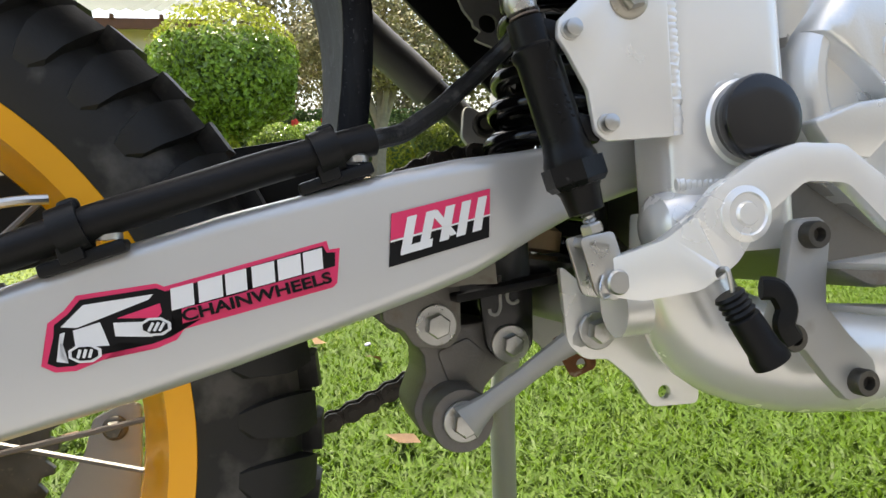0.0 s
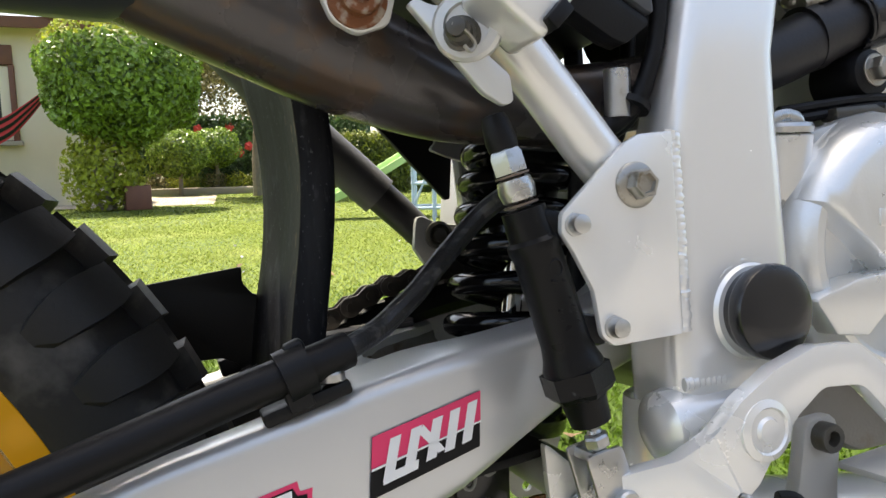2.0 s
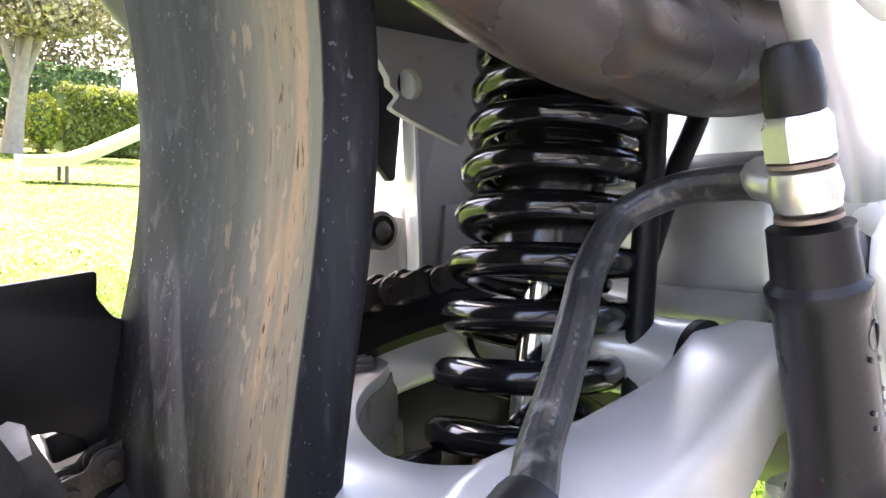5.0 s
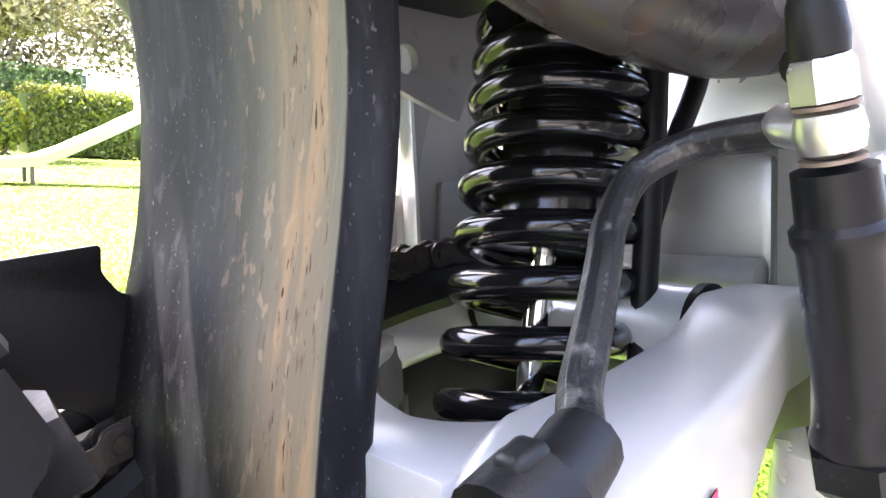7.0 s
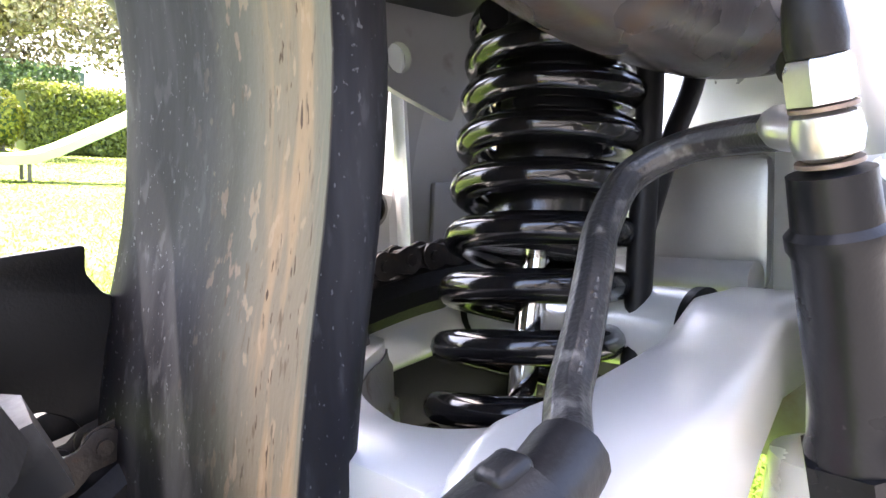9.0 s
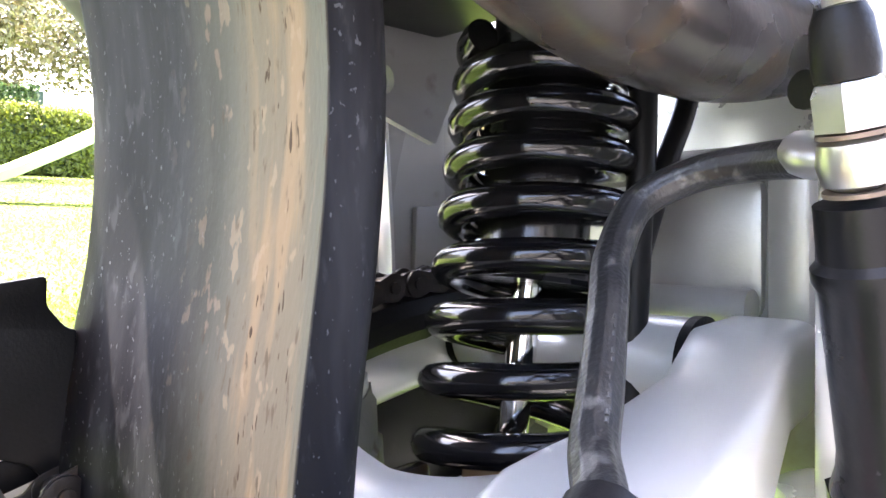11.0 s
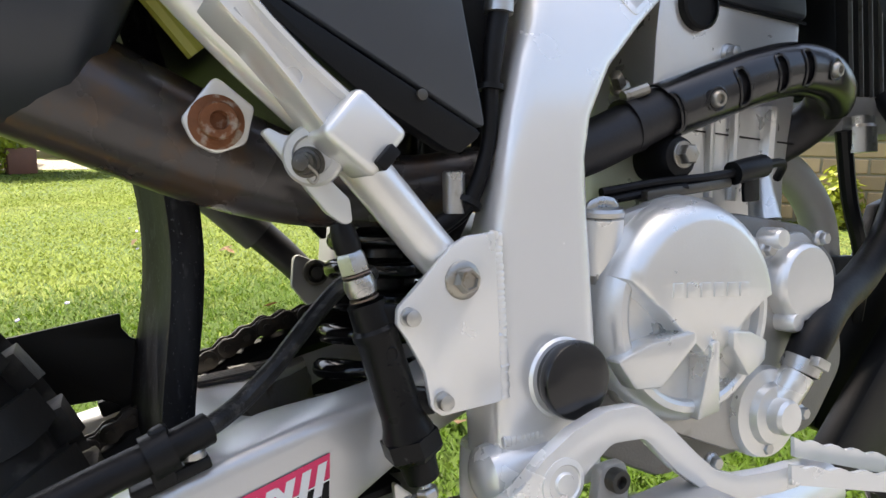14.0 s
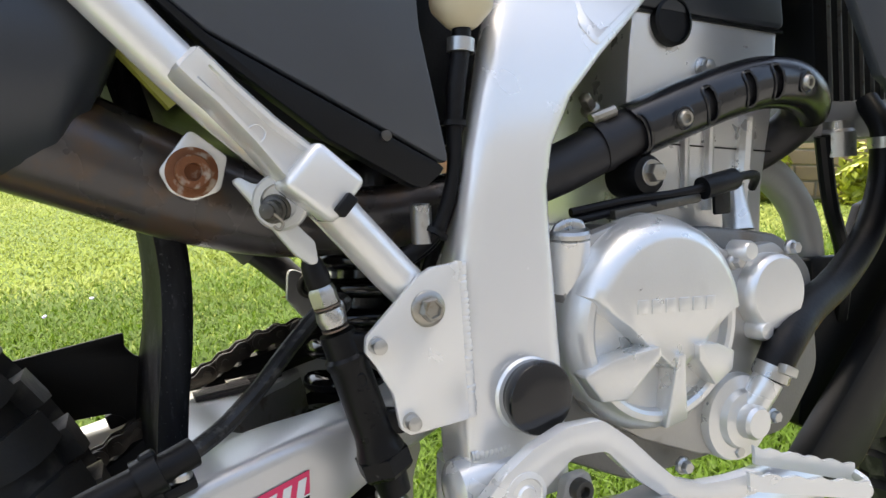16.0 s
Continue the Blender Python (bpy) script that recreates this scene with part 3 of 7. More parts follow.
def arm(bm, sag=0.0):
    rings = []
    for x in [-0.36, -0.30, -0.2, -0.121, -0.07, -0.028, 0.0, 0.02, 0.033, 0.05, 0.065, 0.077, 0.09, 0.106, 0.118, 0.130, 0.145, 0.16, 0.18, 0.20, 0.235]:
        t, b, o, i = (float(np.interp(x, *c)) for c in (TOPS, LOWS, OUTS, INNS))
        t -= sag * min(1.0, max(0.0, (0.05 - x) / 0.04))
        loop = fillet([(o, b), (i, b), (i, t), (o, t)], 0.0085, 5)
        rings.append(ring(bm, [(x, p.x, p.y) for p in loop]))
    return skin(bm, rings)


swing = part("swingarm", arm(B()), SWING, bike, "silver painted box-section swingarm with race decals")
part("far_arm", flip(arm(B(), 0.016)), SWING, swing)
bb = B()
mouth = [(0.1099, 0.3166), (0.0885, 0.3204), (0.0745, 0.3300), (0.0690, 0.3430), (0.0700, 0.3520), (0.0770, 0.3730), (0.0920, 0.3980), (0.1100, 0.4180), (0.1314, 0.4359), (0.1440, 0.4500)]
mouth = [(p.x, p.y) for p in spline([(x, y, 0.0) for x, y in mouth], 4)]
cross = [(0.040, 0.300), (0.090, 0.308)] + mouth + [(0.150, 0.478), (0.060, 0.478), (0.040, 0.476)]
slab(bb, cross, 0.4340, 0.5040, 0.0035, wave=lambda co: (co.x, co.z, co.y if co.y > 0.47 else float(np.interp(co.x, *LOWS)) + 0.004 + co.y - 0.4340))
bmesh.ops.recalc_face_normals(bb, faces=bb.faces[:])
part("cross_member", bb, SWING, swing)
bb = B()
rows = []
for z, off in ((0.4985, 0.0004), (0.4930, 0.0012), (0.4900, 0.0030), (0.4760, 0.0034), (0.4740, 0.0055), (0.4440, 0.0065)):
    rows.append([bb.verts.new((x + off, y - off * 0.3, z + 0.0012 * noise.noise(Vector((x * 90, y * 90, z * 50))))) for x, y in mouth])
skin(bb, rows, False, False)
bmesh.ops.recalc_face_normals(bb, faces=bb.faces[:])
bmesh.ops.solidify(bb, geom=bb.faces[:], thickness=0.0008)
part("opening_wall", bb, GRIMY, swing, "grimy brown stepped wall of the opening")
bb = lathe(B(), [(0.012, 0.0), (0.0185, 0.0), (0.0185, 0.118), (0.012, 0.118)], (0.214, 0.329, 0.512), (0, 1, 0), 32)
part("pivot_tube", bb, SWING, swing)
for yy in (0.3275, 0.449):
    part("pivot_seal", lathe(B(), [(0.012, -0.002), (0.0194, -0.002), (0.0194, 0.002), (0.012, 0.002)], (0.214, yy, 0.512), (0, 1, 0), 32), RUBBER, swing, "black rubber seal")
# added sheet: its black stands for the deep shade under the spring
part("pocket_shade", box(B(), (0.128, 0.391, 0.4400), (0.070, 0.140, 0.005), (0, -6, 0), 0.001), RUBBER, swing, "added black sheet standing for the shade below the spring")
# clevis under the arm for the linkage
bb = B()
slab(bb, fillet([(0.052, 0.452), (0.052, 0.425), (0.064, 0.4185), (0.070, 0.408), (0.092, 0.405), (0.099, 0.415), (0.101, 0.455)], [0.002, 0.004, 0.006, 0.008, 0.010, 0.008, 0.002]), 0.338, 0.352, 0.0015)
part("linkage_lug", bb, CASTDARK, swing)
part("linkage_lug", slab(B(), fillet([(0.052, 0.452), (0.052, 0.425), (0.070, 0.408), (0.092, 0.405), (0.099, 0.415), (0.101, 0.455)], 0.006), 0.418, 0.430, 0.0015), CASTDARK, swing)


def decal(name, pts, mat, lift, parent, label=""):
    """A flat film on the outer side of the arm."""
    bm = B()
    f = bm.faces.new([bm.verts.new((x, 0, z)) for x, z in pts])
    bmesh.ops.triangulate(bm, faces=[f])
    bmesh.ops.subdivide_edges(bm, edges=bm.edges[:], cuts=2)
    for v in bm.verts:
        v.co.y = face_y(v.co.x) - lift
        v.co.z += arm_rise(v.co.x)
        v.co.x += 0.0015 if v.co.x > 0.035 else 0.0
    return part(name, bm, mat, parent, label)


def bar(x0, z0, x1, z1, thick, slant=0.0):
    """A bar from one point to another, as an outline."""
    d = Vector((x1 - x0, z1 - z0)).normalized()
    n = Vector((-d.y, d.x)) * thick / 2
    return [(x0 - n.x, z0 - n.y), (x1 - n.x, z1 - n.y), (x1 + n.x, z1 + n.y), (x0 + n.x, z0 + n.y)]


# the two-row decal: pink edge, black ground, white emblem and bars
ren = [(-0.1035, 0.4195), (-0.1005, 0.4305), (-0.1000, 0.4370), (-0.0935, 0.4420), (-0.0885, 0.4480), (-0.0570, 0.4520), (-0.0540, 0.4505), (0.0170, 0.4695), (0.0178, 0.4655), (0.0228, 0.4660), (0.0205, 0.4500), (0.0185, 0.4480), (-0.0470, 0.4318), (-0.0505, 0.4272), (-0.0590, 0.4240), (-0.0725, 0.4255), (-0.0800, 0.4205), (-0.0905, 0.4165), (-0.0985, 0.4165)]
dec = decal("brand_decal", ren, PINK, 0.0004, swing, "pink, black and white chain wheel decal")
cx, cz = -0.045, 0.441
ground = [(-0.1010, 0.4205), (-0.0980, 0.4312), (-0.0975, 0.4362), (-0.0920, 0.4405), (-0.0872, 0.4462), (-0.0572, 0.4500), (-0.0535, 0.4485), (0.0150, 0.4672), (0.0162, 0.4640), (0.0205, 0.4642), (0.0200, 0.4578), (-0.0515, 0.4396), (-0.0500, 0.4345), (-0.0525, 0.4288), (-0.0600, 0.4262), (-0.0735, 0.4275), (-0.0815, 0.4225), (-0.0910, 0.4187), (-0.0975, 0.4187)]
decal("black_ground", ground, BLACKV, 0.0007, dec)
for pts in ([(-0.0950, 0.4352), (-0.0860, 0.4440), (-0.0585, 0.4475), (-0.0605, 0.4452), (-0.0890, 0.4345)],
            [(-0.0905, 0.4335), (-0.0800, 0.4365), (-0.0770, 0.4265), (-0.0900, 0.4262)],
            [(-0.0750, 0.4360), (-0.0580, 0.4358), (-0.0600, 0.4292), (-0.0745, 0.4302)],
            [(-0.0955, 0.4325), (-0.0935, 0.4330), (-0.0960, 0.4225), (-0.0930, 0.4200), (-0.0975, 0.4210)]):
    decal("white_shape", pts, WHITE, 0.0010, dec)
for ex, ez, tilt in ((-0.0865, 0.4237, 0.0), (-0.0585, 0.4335, 0.9)):
    decal("white_shape", [(ex + 0.0068 * math.cos(a), ez + 0.0042 * math.sin(a)) for a in [0.4 + math.pi * k / 4 for k in range(8)]], WHITE, 0.0013, dec)
    decal("black_shape", [(ex + 0.0054 * math.cos(a), ez + 0.0031 * math.sin(a)) for a in [0.4 + math.pi * k / 4 for k in range(8)]], BLACKV, 0.0016, dec)
    for k in (-1, 0, 1):
        decal("white_shape", bar(ex + 0.0022 * k - 0.0006, ez - 0.0018, ex + 0.0022 * k + 0.0006 + 0.001 * tilt, ez + 0.0018, 0.0012), WHITE, 0.0019, dec)
decal("pink_shape", [(-0.0735, 0.4378), (-0.0560, 0.4435), (-0.0555, 0.4395), (-0.0575, 0.4372)], PINK, 0.0010, dec)
for k in range(6):
    x0 = -0.0515 + 0.01145 * k
    z0 = 0.4400 + 0.00292 * k
    w = (0.0095, 0.0102, 0.0092, 0.0100, 0.0104, 0.0088)[k]
    up = 0.0095
    s = 0.252
    body = [(x0, z0), (x0 + w, z0 + w * s), (x0 + w, z0 + w * s + up), (x0, z0 + up)]
    decal("white_bar", body, WHITE, 0.0010, dec)
decal("pink_band", [(-0.0475, 0.4407), (0.0160, 0.4556), (0.0160, 0.4492), (-0.0475, 0.4343)], PINK, 0.0008, dec)
mm = Matrix.Translation((-0.0148, face_y(-0.0148) - 0.0018, 0.4519)) @ Matrix.Rotation(radians(2.8), 4, "Z") @ Matrix.Rotation(-radians(10.2), 4, "Y") @ Matrix.Rotation(radians(90), 4, "X")
words("lettering", "CHAINWHEELS", mm, 0.0050, BLACKV, dec, 0.0001, 1.36)
# the second decal: pink over black with a white zigzag emblem
uni = decal("brand_decal", [(0.0470, 0.4800), (0.0992, 0.4925), (0.0970, 0.4680), (0.0440, 0.4545)], BLACKV, 0.0004, swing, "pink and black decal with a slanting white emblem")
decal("pink_shape", [(0.0470, 0.4800), (0.0992, 0.4925), (0.0981, 0.4795), (0.0455, 0.4668)], PINK, 0.0008, uni)
for x0, x1 in ((0.0525, 0.0575), (0.0620, 0.0672), (0.0725, 0.0775), (0.0815, 0.0862), (0.0902, 0.0950)):
    zb = 0.4605 + (x0 - 0.05) * 0.25
    decal("white_bar", [(x0 - 0.0025, zb), (x0 + 0.0025, zb + 0.0012), (x1 + 0.0022, zb + 0.0185), (x1 - 0.0028, zb + 0.0173)], WHITE, 0.0012, uni)
decal("white_bar", [(0.0500, 0.4600), (0.0660, 0.4640), (0.0668, 0.4680), (0.0508, 0.4640)], WHITE, 0.0014, uni)
decal("white_bar", [(0.0672, 0.4790), (0.0760, 0.4690), (0.0795, 0.4700), (0.0700, 0.4820)], WHITE, 0.0014, uni)
decal("white_bar", [(0.0455, 0.4662), (0.0981, 0.4789), (0.0981, 0.4797), (0.0455, 0.4672)], WHITE, 0.0014, uni)

# -- brake hose along the arm, with its clips
hose = part("brake_hose", tube(B(), [(-0.36, 0.236, 0.404), (-0.25, 0.240, 0.437), (-0.16, 0.244, 0.4635), (-0.118, 0.246, 0.4770), (-0.0815, 0.247, 0.4885), (-0.041, 0.250, 0.4998), (-0.005, 0.254, 0.5100), (0.025, 0.258, 0.5172), (0.042, 0.2623, 0.5215)], 0.0078, 14), RUBBER, bike, "black rear brake hose in a protective sleeve")
bb = B()
bare = spline([(0.030, 0.2600, 0.5185), (0.043, 0.2640, 0.5215), (0.0591, 0.2758, 0.5260), (0.0704, 0.2817, 0.5325), (0.0831, 0.2885, 0.5405), (0.0947, 0.2945, 0.5500), (0.1075, 0.3010, 0.5600), (0.1240, 0.3030, 0.5740), (0.1320, 0.2900, 0.5820), (0.1310, 0.2720, 0.5840), (0.1240, 0.2590, 0.5835)], 8)
rings = []
for p, q, w in frames_along(bare, (0, 0, 1)):
    rings.append(ring(bb, [p + (q * math.cos(2 * math.pi * k / 44) + w * math.sin(2 * math.pi * k / 44)) * (0.0048 + (0.00022 if k % 4 < 2 else 0.0)) for k in range(44)]))
part("hose", skin(bb, rings), HOSE, hose, "bare ribbed black hose, dusty and scuffed")
hl = frames_along(spline([(0.0591, 0.2758, 0.5260), (0.0831, 0.2885, 0.5405), (0.1075, 0.3015, 0.5620)], 12), (0, -0.6, 0.8))
for i in (2, 3, 5, 6, 7, 9, 10, 12, 13, 14):
    p, q, w = hl[i]
    n1 = Vector((-0.15, -0.62, 0.77))
    t1 = (hl[i + 1][0] - p).normalized()
    n1 = (n1 - t1 * n1.dot(t1)).normalized()
    part("print_bar", tube(B(), [p + n1 * 0.0047, p + n1 * 0.0047 + t1 * 0.0014], 0.0005, 6), PRINTDIM, hose)
for x, y, z in ((-0.0885, 0.2475, 0.4868), (0.020, 0.2575, 0.5158)):
    bb = tube(B(), [(x - 0.0055, y - 0.0002, z - 0.0019), (x + 0.0055, y + 0.0002, z + 0.0019)], 0.0108, 16, smooth=False)
    box(bb, (x, y, z + 0.0095), (0.0085, 0.0075, 0.006), (0, -19, 0), 0.0022, 3)
    clip = part("hose_clip", bb, PLASTIC, hose, "black plastic hose clip")
    bb = box(B(), (x + 0.004, y + 0.004, z - 0.0125), (0.036, 0.014, 0.006), (0, -15, 0), 0.0015)
    box(bb, (x, y - 0.001, z - 0.008), (0.010, 0.010, 0.012), (0, -15, 0), 0.001)
    part("clip_foot", bb, PLASTIC, clip)
    part("clip_bolt", lathe(B(), [(0.006, -0.001), (0.006, 0.002), (0.0045, 0.004), (0.001, 0.0048)], (x + 0.014, y + 0.002, z - 0.0045), (0, 0, 1), 16), ZINC, clip)
part("brake_line", tube(B(), [(-0.22, 0.25, 0.467), (-0.16, 0.252, 0.4865), (-0.12, 0.255, 0.499), (-0.10, 0.262, 0.501)], 0.0022, 8), ZINC, bike, "thin steel brake line")

# -- linkage below the arm
link = part("linkage", slab(B(), fillet([(0.072, 0.432), (0.093, 0.432), (0.100, 0.417), (0.118, 0.418), (0.145, 0.412), (0.146, 0.394), (0.128, 0.387), (0.116, 0.376), (0.110, 0.352), (0.092, 0.3445), (0.074, 0.350), (0.068, 0.366), (0.078, 0.388), (0.078, 0.400), (0.068, 0.415)], [0.008, 0.008, 0.01, 0.008, 0.012, 0.012, 0.012, 0.012, 0.016, 0.014, 0.012, 0.014, 0.012, 0.008, 0.010]), 0.354, 0.412, 0.003), CASTDARK, bike, "grimy cast suspension linkage")
part("knuckle_web", slab(B(), fillet([(0.086, 0.402), (0.106, 0.409), (0.118, 0.398), (0.108, 0.380), (0.092, 0.383)], 0.004), 0.3515, 0.356, 0.001), CASTDARK, link)
part("bearing_boss", lathe(B(), [(0.010, 0.0), (0.0185, 0.0), (0.0195, 0.003), (0.0195, 0.03), (0.010, 0.03)], (0.0935, 0.327, 0.364), (0, 1, 0), 32), CASTDARK, link)
bb = tube(B(), [(0.0935, 0.322, 0.364), (0.108, 0.322, 0.3735), (0.130, 0.320, 0.387), (0.150, 0.317, 0.400), (0.172, 0.313, 0.412)], [0.012, 0.0068, 0.0062, 0.0068, 0.010], 12, up=(0, 0, 1), squash=0.62)
part("pull_rod", bb, GREYMETAL, link, "grey painted flat pull rod")
fork = fillet([(0.115, 0.470), (0.148, 0.470), (0.1485, 0.430), (0.1465, 0.398), (0.131, 0.3895), (0.1165, 0.400), (0.114, 0.430)], [0.004, 0.004, 0.004, 0.015, 0.016, 0.015, 0.004])
part("far_shock_fork", slab(B(), fork, 0.414, 0.421, 0.0015), GLOSSBLACK, link)
forkp = part("shock_fork", slab(B(), fork, 0.3445, 0.3515, 0.0015), GLOSSBLACK, link, "black shock clevis with grey painted initials")
for pts, rr in (([(0.1275, 0.3438, 0.4465), (0.1268, 0.3438, 0.436), (0.1262, 0.3438, 0.4265), (0.1235, 0.3438, 0.4225), (0.1200, 0.3438, 0.4235), (0.1192, 0.3438, 0.4262)], 0.0011), ([(0.1375, 0.3438, 0.4365), (0.1345, 0.3438, 0.4385), (0.1318, 0.3438, 0.436), (0.1315, 0.3438, 0.431), (0.1345, 0.3438, 0.4285), (0.1385, 0.3438, 0.4300)], 0.0012)):
    part("painted_stroke", tube(B(), pts, rr, 8), GREYV, forkp)
for x, y, z, ac, wa in ((0.0835, 0.337, 0.4205, 0.0135, 0.0125), (0.131, 0.3435, 0.4035, 0.0125, 0.0120), (0.0935, 0.3255, 0.364, 0.0145, 0.0122), (0.1725, 0.3065, 0.412, 0.0125, 0.0112)):
    part("linkage_bolt", hexhead(B(), (x, y, z), ac, 0.0075, washer=wa, turn=0.35), ZINC, link, "zinc plated hexagon bolt")

# -- shock absorber
AX0, AX1 = Vector((0.168, MID, 0.470)), Vector((0.204, MID, 0.660))
ad = (AX1 - AX0).normalized()
shock = part("shock_absorber", lathe(B(), [(0.010, 0.075), (0.030, 0.075), (0.0315, 0.077), (0.0315, 0.080), (0.024, 0.084), (0.0235, 0.125), (0.026, 0.127), (0.026, 0.20), (0.010, 0.20)], AX0, ad, 36), GLOSSBLACK, bike, "black coil-over rear shock absorber")
part("rod", lathe(B(), [(0.0065, -0.03), (0.0065, 0.08), (0.003, 0.08)], AX0, ad, 20), CHROME, shock, "polished chrome damper rod")
part("bump_stop", lathe(B(), [(0.010, -0.012), (0.019, -0.01), (0.019, 0.003), (0.012, 0.008), (0.008, 0.008)], AX0, ad, 24), TAN, shock, "tan rubber bump stop")
part("spring_seat", lathe(B(), [(0.012, -0.028), (0.040, -0.028), (0.042, -0.024), (0.042, -0.018), (0.025, -0.014), (0.012, -0.014)], AX0, ad, 36), GLOSSBLACK, shock)
side = ad.cross(Vector((0, 1, 0))).normalized()
back = ad.cross(side).normalized()
coil = []
TURNS, N = 8.6, 300
for i in range(N + 1):
    a = 2 * math.pi * TURNS * i / N + 2.2
    h = -0.010 + 0.185 * (1.28 * (i / N) - 0.28 * (i / N) ** 2)
    coil.append(AX0 + ad * h + (side * math.cos(a) + back * math.sin(a)) * 0.0350)
bb = B()
rings = [ring(bb, [p + s * 0.0070 * math.cos(k * math.pi / 6) + b * 0.0070 * math.sin(k * math.pi / 6) for k in range(12)]) for p, s, b in frames_along(coil, (0, 0, 1))]
part("spring", skin(bb, rings), SPRING, shock, "gloss black coil spring")

# -- main frame
SPAR = (((0.1850, 0.455), (0.2570, 0.455)), ((0.1845, 0.480), (0.2570, 0.480)), ((0.1845, 0.510), (0.2565, 0.510)), ((0.1845, 0.560), (0.2555, 0.560)), ((0.1880, 0.600), (0.2545, 0.606)), ((0.1930, 0.632), (0.2550, 0.640)), ((0.2000, 0.664), (0.2605, 0.664)), ((0.2147, 0.706), (0.2790, 0.692)), ((0.2330, 0.745), (0.3100, 0.7180)), ((0.2600, 0.790), (0.3550, 0.7490)), ((0.3150, 0.832), (0.4050, 0.7820)), ((0.4150, 0.875), (0.4650, 0.8200)))


def lean_in(z):
    # the spar leans inward towards the steering head
    return 3.5 * max(0.0, z - 0.66) ** 2


def spar(bm):
    rings = []
    for (lx, lz), (rx, rz) in SPAR:
        a, c = Vector((lx, 0, lz)), Vector((rx, 0, rz))
        wide = (c - a).length
        d = (c - a) / wide
        back_in = 0.015 * min(1.0, max(0.0, (lz - 0.570) / 0.06))
        loop = fillet([(0.0, 0.2355), (wide, 0.2355), (wide, 0.2790), (back_in, 0.2790)], 0.0125, 5)
        rings.append(ring(bm, [a + d * p.x + Vector((0, p.y + lean_in((a + d * p.x).z), 0)) for p in loop]))
    return skin(bm, rings)


chassis = part("chassis", spar(B()), FRAME, bike, "silver painted perimeter frame with weld beads", 50)
part("far_spar", flip(spar(B())), GREYMETAL, chassis, "inner side of the far spar, its shade put into the grey", 50)


def curve_in(co):
    return (co.x, co.y + lean_in(co.z), co.z)


part("head_gusset", slab(B(), fillet([(0.296, 0.738), (0.304, 0.722), (0.352, 0.752), (0.45, 0.815), (0.43, 0.85), (0.31, 0.79)], 0.006), 0.2338, 0.2560, 0.006, wave=curve_in), FRAME, chassis)
plate_outline = fillet([(0.1295, 0.570), (0.1625, 0.5985), (0.1700, 0.6020), (0.1870, 0.6030), (0.1862, 0.5135), (0.1500, 0.5125), (0.1445, 0.5170), (0.1420, 0.5370), (0.1335, 0.5540), (0.1285, 0.5620)], [0.004, 0.006, 0.006, 0.001, 0.003, 0.004, 0.006, 0.010, 0.006, 0.004], 4)


part("bracket_plate", slab(B(), plate_outline, 0.2335, 0.2375, 0.0013), FRAME, chassis, "white silver bracket plate welded to the frame")
part("far_bracket_plate", flip(slab(B(), fillet([(0.1560, 0.5840), (0.1720, 0.5755), (0.1930, 0.5722), (0.2150, 0.5722), (0.2150, 0.5120), (0.1770, 0.5120), (0.1700, 0.5310), (0.1600, 0.5440), (0.1520, 0.5560)], 0.006, 4), 0.2690, 0.2755, 0.0013)), FARGREY, chassis, "far bracket plate in a grey that includes its shade")
bb = B()
rng = random.Random(4)
bead = [(0.1885 + 0.0005 * rng.uniform(-1, 1), 0.2352, 0.5140 + 0.0011 * k) for k in range(82)]
tube(bb, bead, [0.0034 + 0.0005 * math.sin(2.1 * k) + 0.0002 * rng.uniform(-1, 1) for k in range(82)], 12, up=(1, 0, 0), squash=0.42, smooth=False)
tagged(part("weld_bead", bb, FRAME, chassis), kind="stuff")
bb = lathe(B(), [(0.0268, -0.002), (0.0258, -0.0002), (0.0248, 0.0004), (0.0238, 0.0006), (0.0228, 0.0004)], (0.227, 0.2362, 0.519), (0, -1, 0), 72)
for v in bb.verts:
    k = noise.noise(v.co * 190.0) + 0.6 * noise.noise(v.co * 420.0)
    v.co += Vector(((v.co.x - 0.227) * 0.018 * k, -0.0006 * k, (v.co.z - 0.519) * 0.018 * k))
part("weld_ring", bb, FRAME, chassis)
part("pivot_boss", lathe(B(), [(0.0232, -0.004), (0.0226, 0.003), (0.0212, 0.0048), (0.012, 0.0056)], (0.227, 0.2385, 0.519), (0, -1, 0), 40), FRAME, chassis)
cap = part("pivot_cap", lathe(B(), [(0.0190, 0.0), (0.0195, 0.0050), (0.0208, 0.0066), (0.0216, 0.0085), (0.0217, 0.0125), (0.0208, 0.0142), (0.0170, 0.0154), (0.0120, 0.0158), (0.0060, 0.0159), (0.001, 0.0159)], (0.2275, 0.2355, 0.5195), (0, -1, 0), 48), GLOSSBLACK, chassis, "round black plastic pivot cap")
bb = tube(B(), [(0.1745, 0.246, 0.470), (0.176, 0.246, 0.470), (0.179, 0.246, 0.470), (0.186, 0.246, 0.470), (0.218, 0.246, 0.471)], [0.006, 0.012, 0.0162, 0.0178, 0.0178], 24, smooth=False)
part("pedal_pivot_tube", bb, FRAME, chassis)
bb = B()
tube(bb, [(0.187 + 0.0010 * k, 0.2370, 0.4900) for k in range(26)], [0.0030 + 0.0005 * math.sin(2.1 * k) for k in range(26)], 12, up=(0, 0, 1), squash=0.6, smooth=False)
tagged(part("weld_bead", bb, FRAME, chassis), kind="stuff")
part("frame_bolt", hexhead(B(), (0.166, 0.2335, 0.580), 0.0118, 0.0068, flange=0.0100, hollow=0.0045, turn=0.2), BOLT, chassis, "dull steel flange bolt")
